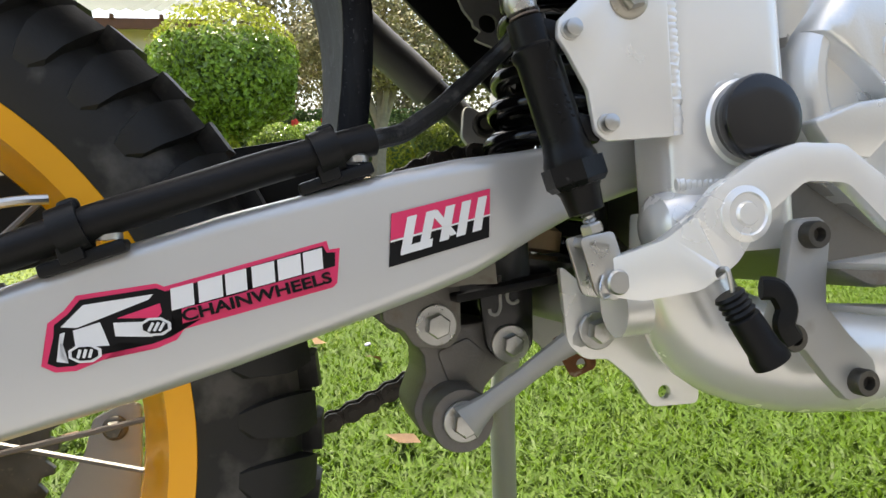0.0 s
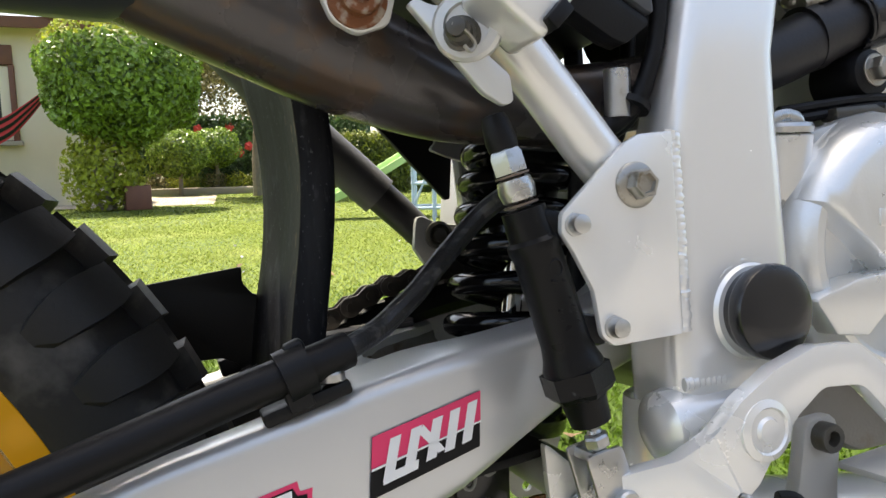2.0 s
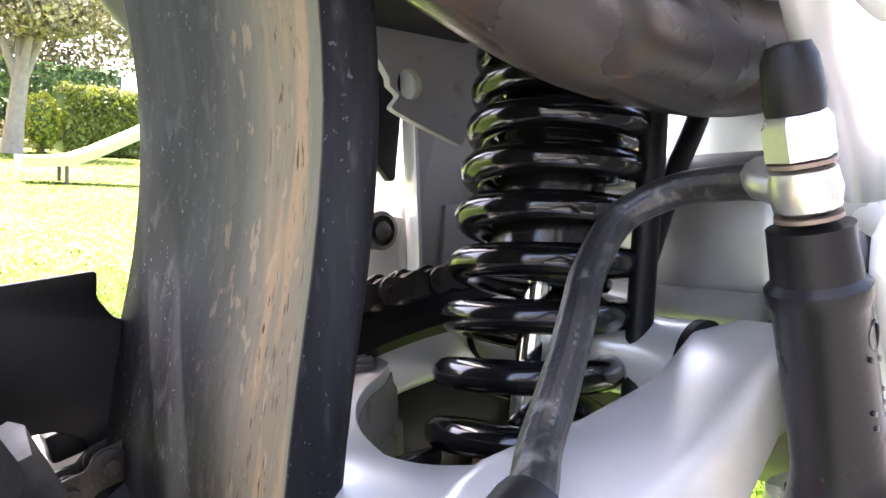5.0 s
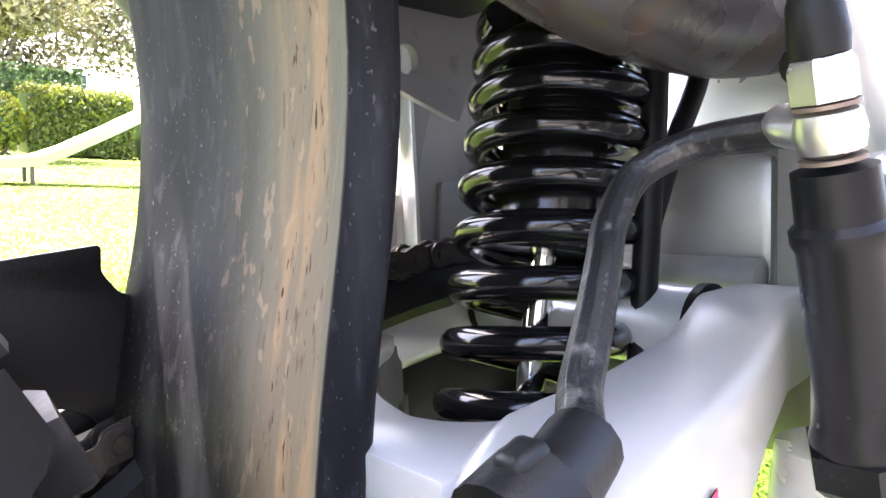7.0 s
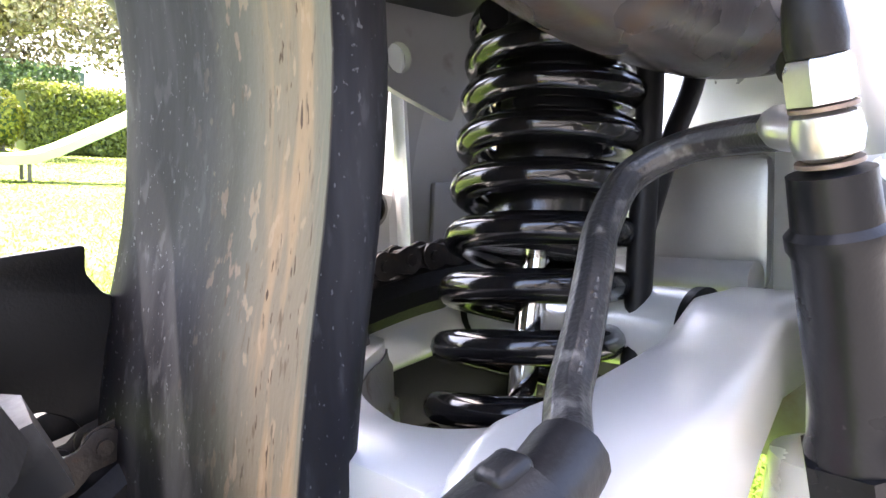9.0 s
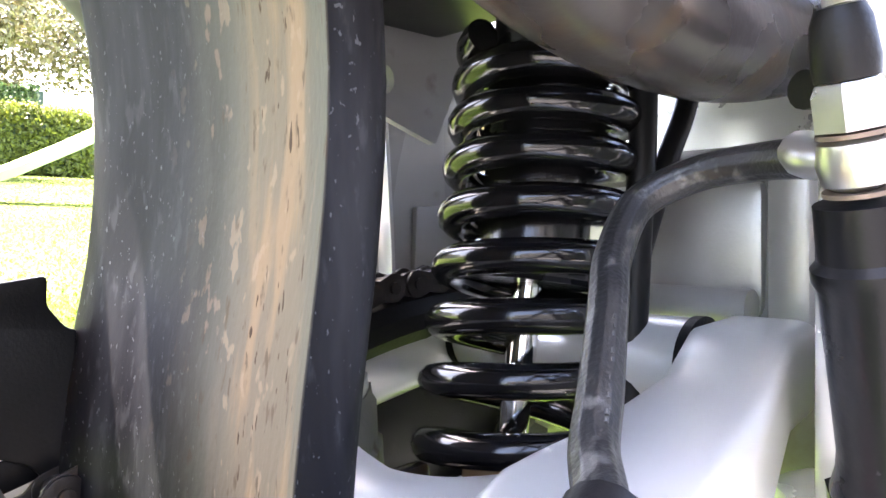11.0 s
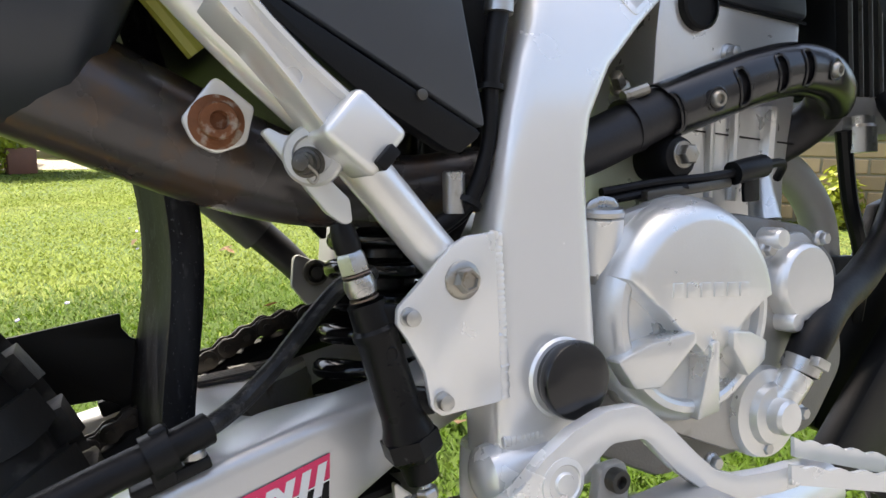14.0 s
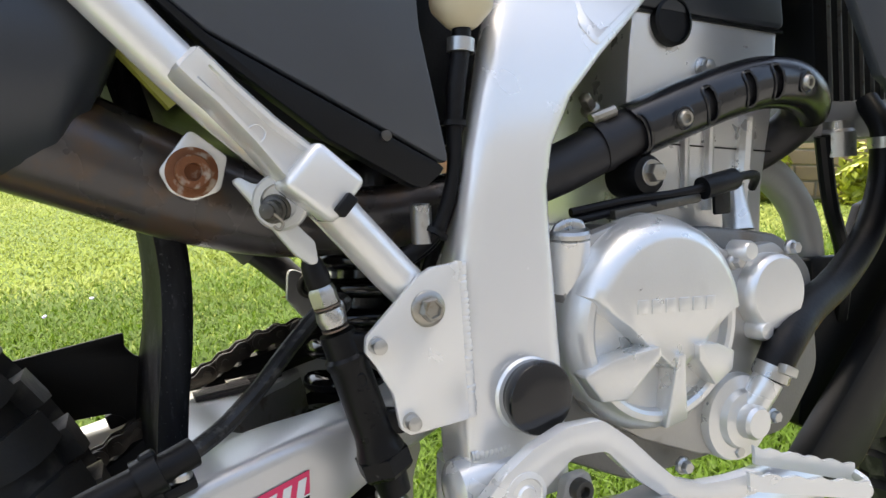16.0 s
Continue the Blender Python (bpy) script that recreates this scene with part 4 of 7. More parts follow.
for x, z in ((0.135, 0.565), (0.1505, 0.5205)):
    bb = lathe(B(), [(0.0049, -0.001), (0.0049, 0.0012), (0.0042, 0.0014), (0.0042, 0.004), (0.0040, 0.0062), (0.0015, 0.0070)], (x, 0.2335, z), (0, -1, 0), 20)
    hexhead(bb, (x, 0.2328, z), 0.0074, 0.0036, dome=0.2, turn=0.4)
    part("cylinder_screw", bb, ZINC, chassis, "small zinc dome screw")
# lower cradle, linkage tab and footrest mount
bb = tube(B(), [(0.205, 0.272, 0.478), (0.207, 0.272, 0.440), (0.222, 0.272, 0.410), (0.262, 0.272, 0.393), (0.32, 0.274, 0.384), (0.42, 0.285, 0.366), (0.55, 0.31, 0.352)], [0.022, 0.026, 0.030, 0.031, 0.030, 0.028, 0.026], 20, up=(0, 1, 0), squash=1.0)
part("cradle_tube", bb, FRAME, chassis, "silver lower cradle tube")
tab = fillet([(0.1535, 0.452), (0.1555, 0.405), (0.1660, 0.3950), (0.1800, 0.3940), (0.1950, 0.3800), (0.2060, 0.3620), (0.2380, 0.3605), (0.2400, 0.3850), (0.2500, 0.4100), (0.2450, 0.4350), (0.2000, 0.4300), (0.1750, 0.4320)], [0.002, 0.012, 0.012, 0.008, 0.012, 0.008, 0.005, 0.006, 0.01, 0.01, 0.01, 0.01], 4)
part("linkage_tab", slab(B(), tab, 0.3105, 0.3155, 0.0013, holes=[(0.2155, 0.3700, 0.0042)]), FRAME, chassis, "silver lower tab with a drain hole")
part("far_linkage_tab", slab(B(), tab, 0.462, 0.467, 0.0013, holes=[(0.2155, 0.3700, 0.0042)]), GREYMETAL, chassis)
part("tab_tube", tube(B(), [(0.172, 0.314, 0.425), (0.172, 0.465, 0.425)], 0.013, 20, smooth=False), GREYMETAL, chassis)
part("small_tab", slab(B(), fillet([(0.166, 0.402), (0.196, 0.400), (0.198, 0.378), (0.180, 0.372)], 0.005), 0.365, 0.368, 0.0008, holes=[(0.187, 0.3815, 0.0036)]), RUST, chassis, "rust-tinged small steel tab with a hole")
part("tab_round", tube(B(), [(0.170, 0.278, 0.428), (0.222, 0.278, 0.428)], 0.0165, 18, smooth=False), FRAME, chassis)

# -- rear brake master cylinder
c0, c1 = Vector((0.1092, 0.2475, 0.6085)), Vector((0.1408, 0.2425, 0.4820))
cd = (c1 - c0).normalized()


def along(z):
    return c0 + (c1 - c0) * ((c0.z - z) / (c0.z - c1.z))


mc = part("master_cylinder", lathe(B(), [(0.003, 0.0), (0.0096, 0.0005), (0.0100, 0.013), (0.0117, 0.0148), (0.0117, 0.0180), (0.0107, 0.0200), (0.0109, 0.060), (0.0118, 0.0655), (0.0134, 0.070), (0.0134, 0.074), (0.0124, 0.082), (0.0100, 0.086), (0.0088, 0.0965), (0.004, 0.0975)], along(0.5735), cd, 28), DUSTY, bike, "worn black rear brake master cylinder")
bb = hexhead(B(), along(0.5040), 0.0270, 0.012, cd, turn=0.3)
part("lower_hexagon", bb, DUSTY, mc)
part("banjo_ball", lathe(B(), [(0.005, -0.0058), (0.0072, -0.0045), (0.0081, 0.0), (0.0072, 0.0045), (0.005, 0.0058)], along(0.5815), cd, 26), ZINC, mc, "zinc banjo fitting")
for z in (0.5875, 0.5752):
    part("copper_washer", lathe(B(), [(0.004, -0.0005), (0.0074, -0.0005), (0.0074, 0.0005), (0.004, 0.0005)], along(z), cd, 26), COPPER, mc)
part("banjo_bolt", hexhead(B(), along(0.5885), 0.0132, 0.0100, -cd, dome=0.2, turn=0.1), ZINC, mc, "zinc hexagon banjo bolt")
part("banjo_pipe", tube(B(), [along(0.5815), along(0.5815) + Vector((0.003, 0.010, 0.0012)), Vector((0.1240, 0.2600, 0.5850))], [0.0045, 0.0045, 0.0055], 12), ZINC, mc)
part("top_boot", lathe(B(), [(0.0064, 0.0), (0.0068, 0.004), (0.0060, 0.012), (0.0048, 0.015), (0.002, 0.0155)], along(0.5985), -cd, 22), RUBBER, mc, "black rubber cap")
part("reservoir_elbow", tube(B(), [along(0.604), along(0.609), along(0.612)], 0.0040, 12), RUBBER, mc)
for z in (0.565, 0.5205):
    q = along(z)
    part("mounting_ear", box(B(), (q.x + 0.010, 0.2440, z + 0.0), (0.020, 0.013, 0.013), (0, 15, 0), 0.003), DUSTY, mc)
p = along(0.5480)
part("cast_emblem", tube(B(), [(p.x + 0.0012 + 0.0030 * math.cos(0.7854 * k), p.y - 0.0106 + 0.0004 * abs(math.cos(0.7854 * k)), p.z + 0.0034 * math.sin(0.7854 * k)) for k in range(9)], 0.00045, 6, steps=3), DUSTY, mc)
for z, dx, w in ((0.5425, -0.0015, 0.0030), (0.5425, 0.0028, 0.0022), (0.5350, 0.0035, 0.0016), (0.5318, 0.0035, 0.0024), (0.5286, 0.0036, 0.0018), (0.5254, 0.0037, 0.0024), (0.5300, -0.0030, 0.0022), (0.5265, -0.0028, 0.0016)):
    p = along(z)
    part("cast_mark", box(B(), (p.x + dx, p.y - 0.0107 + 45.0 * dx * dx, p.z), (w, 0.0008, 0.0013), (0, 15, 0), 0.0002), DUSTY, mc)
part("push_rod", lathe(B(), [(0.0034 if k % 2 else 0.0029, 0.0012 * k) for k in range(18)], along(0.4860), cd, 14), ZINC, mc, "threaded zinc push rod")
part("lock_nut", hexhead(B(), along(0.4695), 0.0100, 0.005, -cd, dome=0.05), ZINC, mc)
bb = B()
clev = fillet([(0.1331, 0.4677), (0.1511, 0.4701), (0.1563, 0.4506), (0.1575, 0.4400), (0.1500, 0.4365), (0.1400, 0.4390), (0.1351, 0.4600)], [0.003, 0.003, 0.006, 0.006, 0.006, 0.006, 0.004], 3)
slab(bb, clev, 0.2345, 0.2370, 0.0008)
slab(bb, clev, 0.2510, 0.2535, 0.0008)
box(bb, (0.1432, 0.2440, 0.4640), (0.0125, 0.019, 0.0045), (0, 15, 0), 0.001)
part("clevis", bb, ZINC, mc, "zinc fork clevis")
part("clevis_pin", lathe(B(), [(0.0060, -0.020), (0.0060, 0.0030), (0.0052, 0.0040), (0.001, 0.0042)], (0.1505, 0.2345, 0.4453), (0, -1, 0), 24), ZINC, mc, "zinc clevis pin")
part("split_pin", tube(B(), [(0.1435, 0.2335, 0.449), (0.1410, 0.2325, 0.443), (0.1425, 0.2325, 0.4385), (0.1465, 0.2335, 0.4395)], 0.0008, 6), ZINC, mc)

# -- brake pedal
ped = fillet([(0.1450, 0.4550), (0.1425, 0.4460), (0.1470, 0.4385), (0.1600, 0.4360), (0.1800, 0.4400), (0.1985, 0.4520), (0.2150, 0.4725), (0.2370, 0.4870), (0.2600, 0.4850), (0.2810, 0.4620), (0.3000, 0.4460), (0.3220, 0.4380), (0.3450, 0.4395), (0.3600, 0.4430), (0.3600, 0.4560), (0.3400, 0.4525), (0.3220, 0.4520), (0.3060, 0.4580), (0.2930, 0.4710), (0.2775, 0.4880), (0.2590, 0.5035), (0.2340, 0.5050), (0.2120, 0.4985), (0.1910, 0.4870), (0.1800, 0.4740), (0.1690, 0.4640)], 0.012, 4)


def pedal_bend(co):
    k = max(0.0, co.x - 0.245)
    r = max(0.0, 0.185 - co.x)
    return (co.x, co.y - 1.9 * k * k + 0.75 * r, co.z)


pedal = part("brake_pedal", slab(B(), ped, 0.2080, 0.2165, 0.0028, holes=[(0.1890, 0.4475, 0.0030)], wave=pedal_bend), FRAME, bike, "silver painted bent brake pedal")
part("pivot_boss", lathe(B(), [(0.0135, -0.002), (0.0130, 0.0010), (0.0100, 0.0022), (0.0092, 0.0012), (0.0060, 0.0012), (0.0050, 0.0026), (0.001, 0.0028)], (0.2040, 0.2085, 0.4735), (0, -1, 0), 32), FRAME, pedal)



def rail(a, b, n=26):
    bm = B()
    a, b = Vector(a), Vector(b)
    rows = []
    for i in range(n + 1):
        t = i / n
        p = a.lerp(b, t)
        tooth = 0.0020 * (0.5 + 0.5 * math.cos(2 * math.pi * t * 5))
        rows.append(ring(bm, [p + Vector((0, -0.0013, -0.007)), p + Vector((0, 0.0013, -0.007)), p + Vector((0, 0.0013, 0.003 + tooth)), p + Vector((0, -0.0013, 0.003 + tooth))]))
    return skin(bm, rows)


for a, b in (((0.346, 0.1835, 0.4530), (0.4070, 0.1490, 0.4440)), ((0.362, 0.1930, 0.4630), (0.4110, 0.1610, 0.4500))):
    part("toe_rail", rail(a, b), FRAME, pedal, "serrated toe rail")
part("toe_tip", tube(B(), [(0.4070, 0.1485, 0.4420), (0.4125, 0.1550, 0.4440), (0.4112, 0.1615, 0.4475)], 0.0048, 10, up=(0, 0, 1), squash=0.5), FRAME, pedal)
# return spring with its rubber sleeve
s0, s1 = Vector((0.1855, 0.2060, 0.4460)), Vector((0.2085, 0.2000, 0.4030))
sd = (s1 - s0).normalized()
part("spring_hook", tube(B(), [(0.1885, 0.212, 0.4475), (0.1895, 0.2045, 0.4495), (0.1905, 0.2035, 0.4425), (0.1915, 0.2035, 0.4370)], 0.0011, 8), ZINC, pedal)
rs = part("return_spring", lathe(B(), [(0.002, 0.0)] + [(0.0064 + (0.0010 if k % 2 else 0.0), 0.0014 * k) for k in range(9)] + [(0.0055, 0.013)], s0 + sd * 0.009, sd, 20), DUSTY, pedal, "dark coil return spring")
part("sleeve", lathe(B(), [(0.0060, 0.0), (0.0074, 0.001), (0.0078, 0.018), (0.0088, 0.021), (0.0088, 0.025), (0.005, 0.026)], s0 + sd * 0.0205, sd, 20), RUBBER, rs, "black rubber spring sleeve")

# -- footrest on its mount
mount = fillet([(0.2390, 0.4690), (0.2570, 0.4700), (0.2590, 0.4560), (0.2560, 0.4380), (0.2550, 0.4260), (0.2680, 0.4100), (0.2810, 0.3965), (0.2830, 0.3790), (0.2640, 0.3770), (0.2540, 0.3880), (0.2400, 0.4060), (0.2240, 0.4060), (0.2225, 0.4210), (0.2320, 0.4400)], 0.006, 3)
peg = part("footrest", slab(B(), mount, 0.2200, 0.2280, 0.0018), GREYMETAL, bike, "grey footrest bracket with a toothed peg")
for x, z in ((0.2472, 0.4612), (0.2307, 0.4128), (0.2702, 0.3868)):
    part("cap_screw", sockethead(B(), (x, 0.2195, z), 0.0068, 0.0062), DARKBOLT, peg, "dark socket cap screw")
bb = box(B(), (0.279, 0.200, 0.4470), (0.044, 0.044, 0.0035), (0, -4, 0), 0.001)
box(bb, (0.277, 0.200, 0.4230), (0.044, 0.044, 0.0035), (0, 6, 0), 0.001)
box(bb, (0.298, 0.205, 0.435), (0.004, 0.035, 0.026), (0, 0, 0), 0.001)
part("hinge_fork", bb, GREYMETAL, peg)
part("hinge_pin", lathe(B(), [(0.0055, -0.03), (0.0055, 0.004), (0.0045, 0.005), (0.001, 0.0052)], (0.276, 0.187, 0.447), (0, 0, 1), 16), BOLT, peg)
pegrings = [(0.2790 + 0.0062 * math.cos(0.8 * k), 0.1900 + 0.0062 * math.sin(0.8 * k), 0.4260 + 0.0011 * k) for k in range(18)]
part("peg_spring", tube(B(), pegrings, 0.0009, 6, steps=2), ZINC, peg)
bb = B()
for x0, x1 in ((0.262, 0.262), (0.300, 0.300)):
    rows = []
    for i in range(31):
        t = i / 30
        y = 0.180 - 0.062 * t
        tooth = 0.0035 * (0.5 + 0.5 * math.cos(2 * math.pi * 5 * t))
        rows.append(ring(bb, [(x0 - 0.0016, y, 0.424), (x0 + 0.0016, y, 0.424), (x0 + 0.0016, y, 0.440 + tooth), (x0 - 0.0016, y, 0.440 + tooth)]))
    skin(bb, rows)
box(bb, (0.281, 0.118, 0.433), (0.041, 0.0035, 0.018), (0, 0, 0), 0.001)
box(bb, (0.281, 0.180, 0.433), (0.041, 0.0035, 0.018), (0, 0, 0), 0.001)
part("peg", bb, GREYMETAL, peg, "toothed steel footpeg")
part("mount_clip", tube(B(), [(0.215, 0.216, 0.438), (0.222, 0.214, 0.4365), (0.226, 0.213, 0.428), (0.224, 0.213, 0.420), (0.229, 0.214, 0.412)], 0.0035, 8, up=(0, 1, 0), squash=1.6), PLASTIC, peg)


# -- engine
case = fillet([(0.266, 0.600), (0.300, 0.606), (0.34, 0.606), (0.42, 0.598), (0.49, 0.585), (0.525, 0.555), (0.53, 0.47), (0.49, 0.425), (0.33, 0.425), (0.262, 0.46)], 0.03, 4)
engine = part("engine", slab(B(), case, 0.268, 0.50, 0.006), SHADEDCASE, bike, "silver cast engine with a round clutch cover")
CX, CZ = 0.3435, 0.5400
part("cover_flange", slab(B(), fillet([(0.275, 0.598), (0.30, 0.606), (0.345, 0.616), (0.395, 0.598), (0.418, 0.580), (0.470, 0.582), (0.495, 0.56), (0.492, 0.525), (0.455, 0.505), (0.46, 0.455), (0.43, 0.425), (0.385, 0.435), (0.33, 0.460), (0.285, 0.490), (0.273, 0.56)], 0.02, 4), 0.258, 0.270, 0.002), GEARBOX, engine)
cover = part("clutch_cover", lathe(B(), [(0.0742, -0.006), (0.0742, 0.004), (0.0725, 0.009), (0.0690, 0.0150), (0.0650, 0.0185), (0.0610, 0.0190), (0.0585, 0.0175), (0.0570, 0.0120), (0.050, 0.0110), (0.002, 0.0110)], (CX, 0.262, CZ), (0, -1, 0), 72), CAST, engine, "round silver clutch cover with raised ribs")
# the raised upper shield of the cover, pointed below
arc = [(0.0738 * math.cos(radians(a)), 0.0738 * math.sin(radians(a))) for a in range(4, 157, 8)]
low_edge = [(-0.0560, 0.0190), (-0.0400, 0.0060), (-0.0270, -0.0075), (-0.0140, -0.0200), (-0.0040, -0.0300), (0.0030, -0.0337), (0.0110, -0.0310), (0.0230, -0.0235), (0.0400, -0.0100), (0.0560, 0.0010)]
shield = [Vector((x, 0, z)) for x, z in arc + low_edge]
bb = B()
rows = []
for k, h in ((1.0, 0.002), (0.985, 0.0085), (0.955, 0.0145), (0.915, 0.0195), (0.865, 0.0232), (0.82, 0.0252), (0.78, 0.0260)):
    rows.append(ring(bb, [Vector((CX + (p.x * k if n < len(arc) else p.x * (0.5 + 0.5 * k)), 0.262 - h, CZ + (p.z * k if n < len(arc) else p.z * (0.4 + 0.6 * k)))) for n, p in enumerate(shield)]))
part("raised_shield", skin(bb, rows), CAST, cover, "", 50)


def wedge(pts, y_top, tilt):
    def slope(co):
        return (co.x, co.y + (tilt * math.hypot(co.x - CX, co.z - CZ) if co.y < 0.240 else 0.0), co.z)
    return slab(B(), fillet(pts, 0.0025, 3), y_top, 0.252, 0.0026, wave=slope)


part("raised_wedge", wedge([(0.3267, 0.5310), (0.3275, 0.5240), (0.3020, 0.4985), (0.2830, 0.5005), (0.2705, 0.5195), (0.2950, 0.5280)], 0.2275, 0.15), CAST, cover)
part("raised_wedge", wedge([(0.3600, 0.5265), (0.3800, 0.5230), (0.3990, 0.5140), (0.3975, 0.5005), (0.3795, 0.4925), (0.3605, 0.5150)], 0.2275, 0.15), CAST, cover)
part("raised_wedge", wedge([(0.3430, 0.5215), (0.3500, 0.5215), (0.3525, 0.4960), (0.3555, 0.4735), (0.3345, 0.4705), (0.3395, 0.4960)], 0.2300, 0.14), CAST, cover)
for k in range(6):
    x0 = 0.3135 + 0.0118 * k
    bb = box(B(), (x0 + 0.004, 0.2357, 0.5570 - 0.0011 * k), (0.0086, 0.0012, 0.0092), (0, 5, 0), 0.0004)
    part("raised_bar", bb, CAST, cover)
part("filler_neck", lathe(B(), [(0.0150, -0.03), (0.0150, 0.004), (0.0135, 0.005)], (0.2835, 0.266, 0.600), (0, -0.15, 1), 28), CAST, engine)
oil = part("filler_cap", lathe(B(), [(0.0150, 0.0), (0.0152, 0.003), (0.0140, 0.0050), (0.010, 0.0055), (0.001, 0.0057)], (0.2835, 0.2650, 0.6055), (0, -0.15, 1), 30), ZINC, engine, "chromed oil filler cap")
part("filler_grip", tube(B(), [(0.2735, 0.263, 0.607), (0.2750, 0.2622, 0.6115), (0.2835, 0.262, 0.6135), (0.2915, 0.2622, 0.6115), (0.2930, 0.263, 0.607)], 0.0028, 10, up=(0, 1, 0), squash=1.4), ZINC, oil)
part("oil_pump_cover", lathe(B(), [(0.0295, -0.004), (0.0295, 0.006), (0.0280, 0.0105), (0.0258, 0.0125), (0.001, 0.0132)], (0.4555, 0.2560, 0.5455), (0, -1, 0), 44), CAST, engine, "small round silver cover")
for x, z in ((0.4270, 0.5800), (0.4400, 0.5195)):
    part("cover_lug", lathe(B(), [(0.0078, -0.004), (0.0076, 0.010), (0.006, 0.013), (0.001, 0.0135)], (x, 0.256, z), (0, -1, 0), 22), CAST, engine)
for x, z in ((0.4235, 0.5720), (0.4520, 0.5160), (0.4840, 0.5755), (0.4560, 0.4490), (0.4150, 0.4320), (0.3640, 0.4330)):
    part("case_bolt", hexhead(B(), (x, 0.2565, z), 0.0080, 0.0055, flange=0.0062, dome=0.1), ZINC, engine, "small zinc flange bolt")
pump = part("water_pump", lathe(B(), [(0.0330, -0.006), (0.0330, 0.004), (0.0315, 0.0090), (0.0225, 0.0105), (0.0205, 0.0155), (0.0130, 0.0170), (0.0125, 0.0245), (0.0105, 0.0270), (0.001, 0.0275)], (0.4180, 0.2610, 0.4570), (0, -1, 0), 40), CAST, engine, "cast water pump cover")
part("pump_outlet", tube(B(), [(0.424, 0.252, 0.461), (0.431, 0.246, 0.473), (0.4380, 0.243, 0.484)], [0.0130, 0.0115, 0.0112], 20), CAST, pump)
bb = lathe(B(), [(0.0130, -0.005), (0.0138, -0.005), (0.0138, 0.005), (0.0130, 0.005)], (0.4415, 0.2425, 0.4890), (0.45, -0.15, 0.88), 28)
box(bb, (0.4415, 0.2290, 0.4925), (0.014, 0.008, 0.007), (0, 28, 0), 0.001)
part("hose_clamp", bb, ZINC, pump, "zinc worm-drive hose clamp")
part("coolant_hose", tube(B(), [(0.4385, 0.243, 0.485), (0.457, 0.243, 0.508), (0.500, 0.256, 0.525), (0.560, 0.272, 0.538), (0.620, 0.285, 0.568), (0.652, 0.290, 0.612), (0.657, 0.290, 0.652)], [0.0125, 0.0140, 0.014, 0.0135, 0.013, 0.0125, 0.0120], 20), RUBBER, bike, "black rubber coolant hose")
part("hose_neck", lathe(B(), [(0.010, -0.012), (0.0165, -0.012), (0.0165, 0.010), (0.0145, 0.013), (0.0145, 0.02), (0.010, 0.02)], (0.618, 0.310, 0.652), (0, 0, 1), 26), ZINC, bike, "zinc coolant neck")
part("hose_band", lathe(B(), [(0.0120, -0.005), (0.0138, -0.005), (0.0138, 0.005), (0.0120, 0.005)], (0.657, 0.290, 0.650), (0, 0, 1), 26), ZINC, bike, "zinc hose band")
part("tank_outlet", tube(B(), [(0.657, 0.290, 0.650), (0.659, 0.295, 0.668), (0.662, 0.31, 0.69)], 0.0105, 16), PLASTIC, bike, "black radiator outlet")
# added backing: its black stands for the shaded gap behind the coolant hose
part("dark_backing", slab(B(), fillet([(0.617, 0.5462), (0.6223, 0.4837), (0.6032, 0.4415), (0.592, 0.3869), (0.6514, 0.3557), (0.7025, 0.3435), (0.80, 0.34), (0.84, 0.62), (0.7000, 0.5900), (0.6735, 0.5419)], 0.006, 3), 0.338, 0.352, 0.002), PLASTIC, bike, "added black backing for the dark gap ahead of the engine")
# rear face of the gearbox
bb = B()
box(bb, (0.290, 0.385, 0.556), (0.06, 0.13, 0.062), (0, 0, 0), 0.006)
part("gearbox_cover", bb, GEARBOX, engine)
part("gearbox_lip", slab(B(), fillet([(0.257, 0.592), (0.300, 0.592), (0.300, 0.520), (0.257, 0.520)], 0.006), 0.300, 0.318, 0.003), GEARBOX, engine)
part("gearbox_rib", tube(B(), [(0.252, 0.322, 0.531), (0.252, 0.45, 0.531)], 0.0085, 14, smooth=False), GEARBOX, engine)
part("mount_arm", tube(B(), [(0.246, 0.440, 0.556), (0.240, 0.436, 0.545), (0.226, 0.430, 0.515)], [0.012, 0.010, 0.014], 12), GEARBOX, engine)
# cylinder and head, leaning ahead a little
head = fillet([(0.372, 0.582), (0.376, 0.63), (0.390, 0.735), (0.400, 0.785), (0.560, 0.765), (0.552, 0.70), (0.532, 0.62), (0.528, 0.575)], 0.008, 3)
cyl = part("cylinder", slab(B(), head, 0.318, 0.47, 0.006), CAST, engine, "silver cast cylinder and head")
part("head_cover", slab(B(), fillet([(0.395, 0.768), (0.402, 0.83), (0.555, 0.815), (0.560, 0.752)], 0.008), 0.3125, 0.475, 0.004), PANEL, cyl, "grey rocker cover")
part("gasket_line", slab(B(), [(0.3915, 0.7655), (0.3915, 0.768), (0.561, 0.7525), (0.561, 0.7500)], 0.3160, 0.4722, 0.0), PLASTIC, cyl)
part("cam_plug", lathe(B(), [(0.0190, 0.0), (0.0190, 0.006), (0.0165, 0.007), (0.0165, 0.004), (0.001, 0.004)], (0.432, 0.318, 0.7570), (0, -1, 0), 30), PLASTIC, cyl)
for x, z, r in ((0.4660, 0.7220, 0.0085), (0.400, 0.650, 0.006)):
    part("head_bolt", hexhead(B(), (x, 0.3175, z), r * 1.3, 0.007, flange=r, dome=0.3), ZINC, cyl)
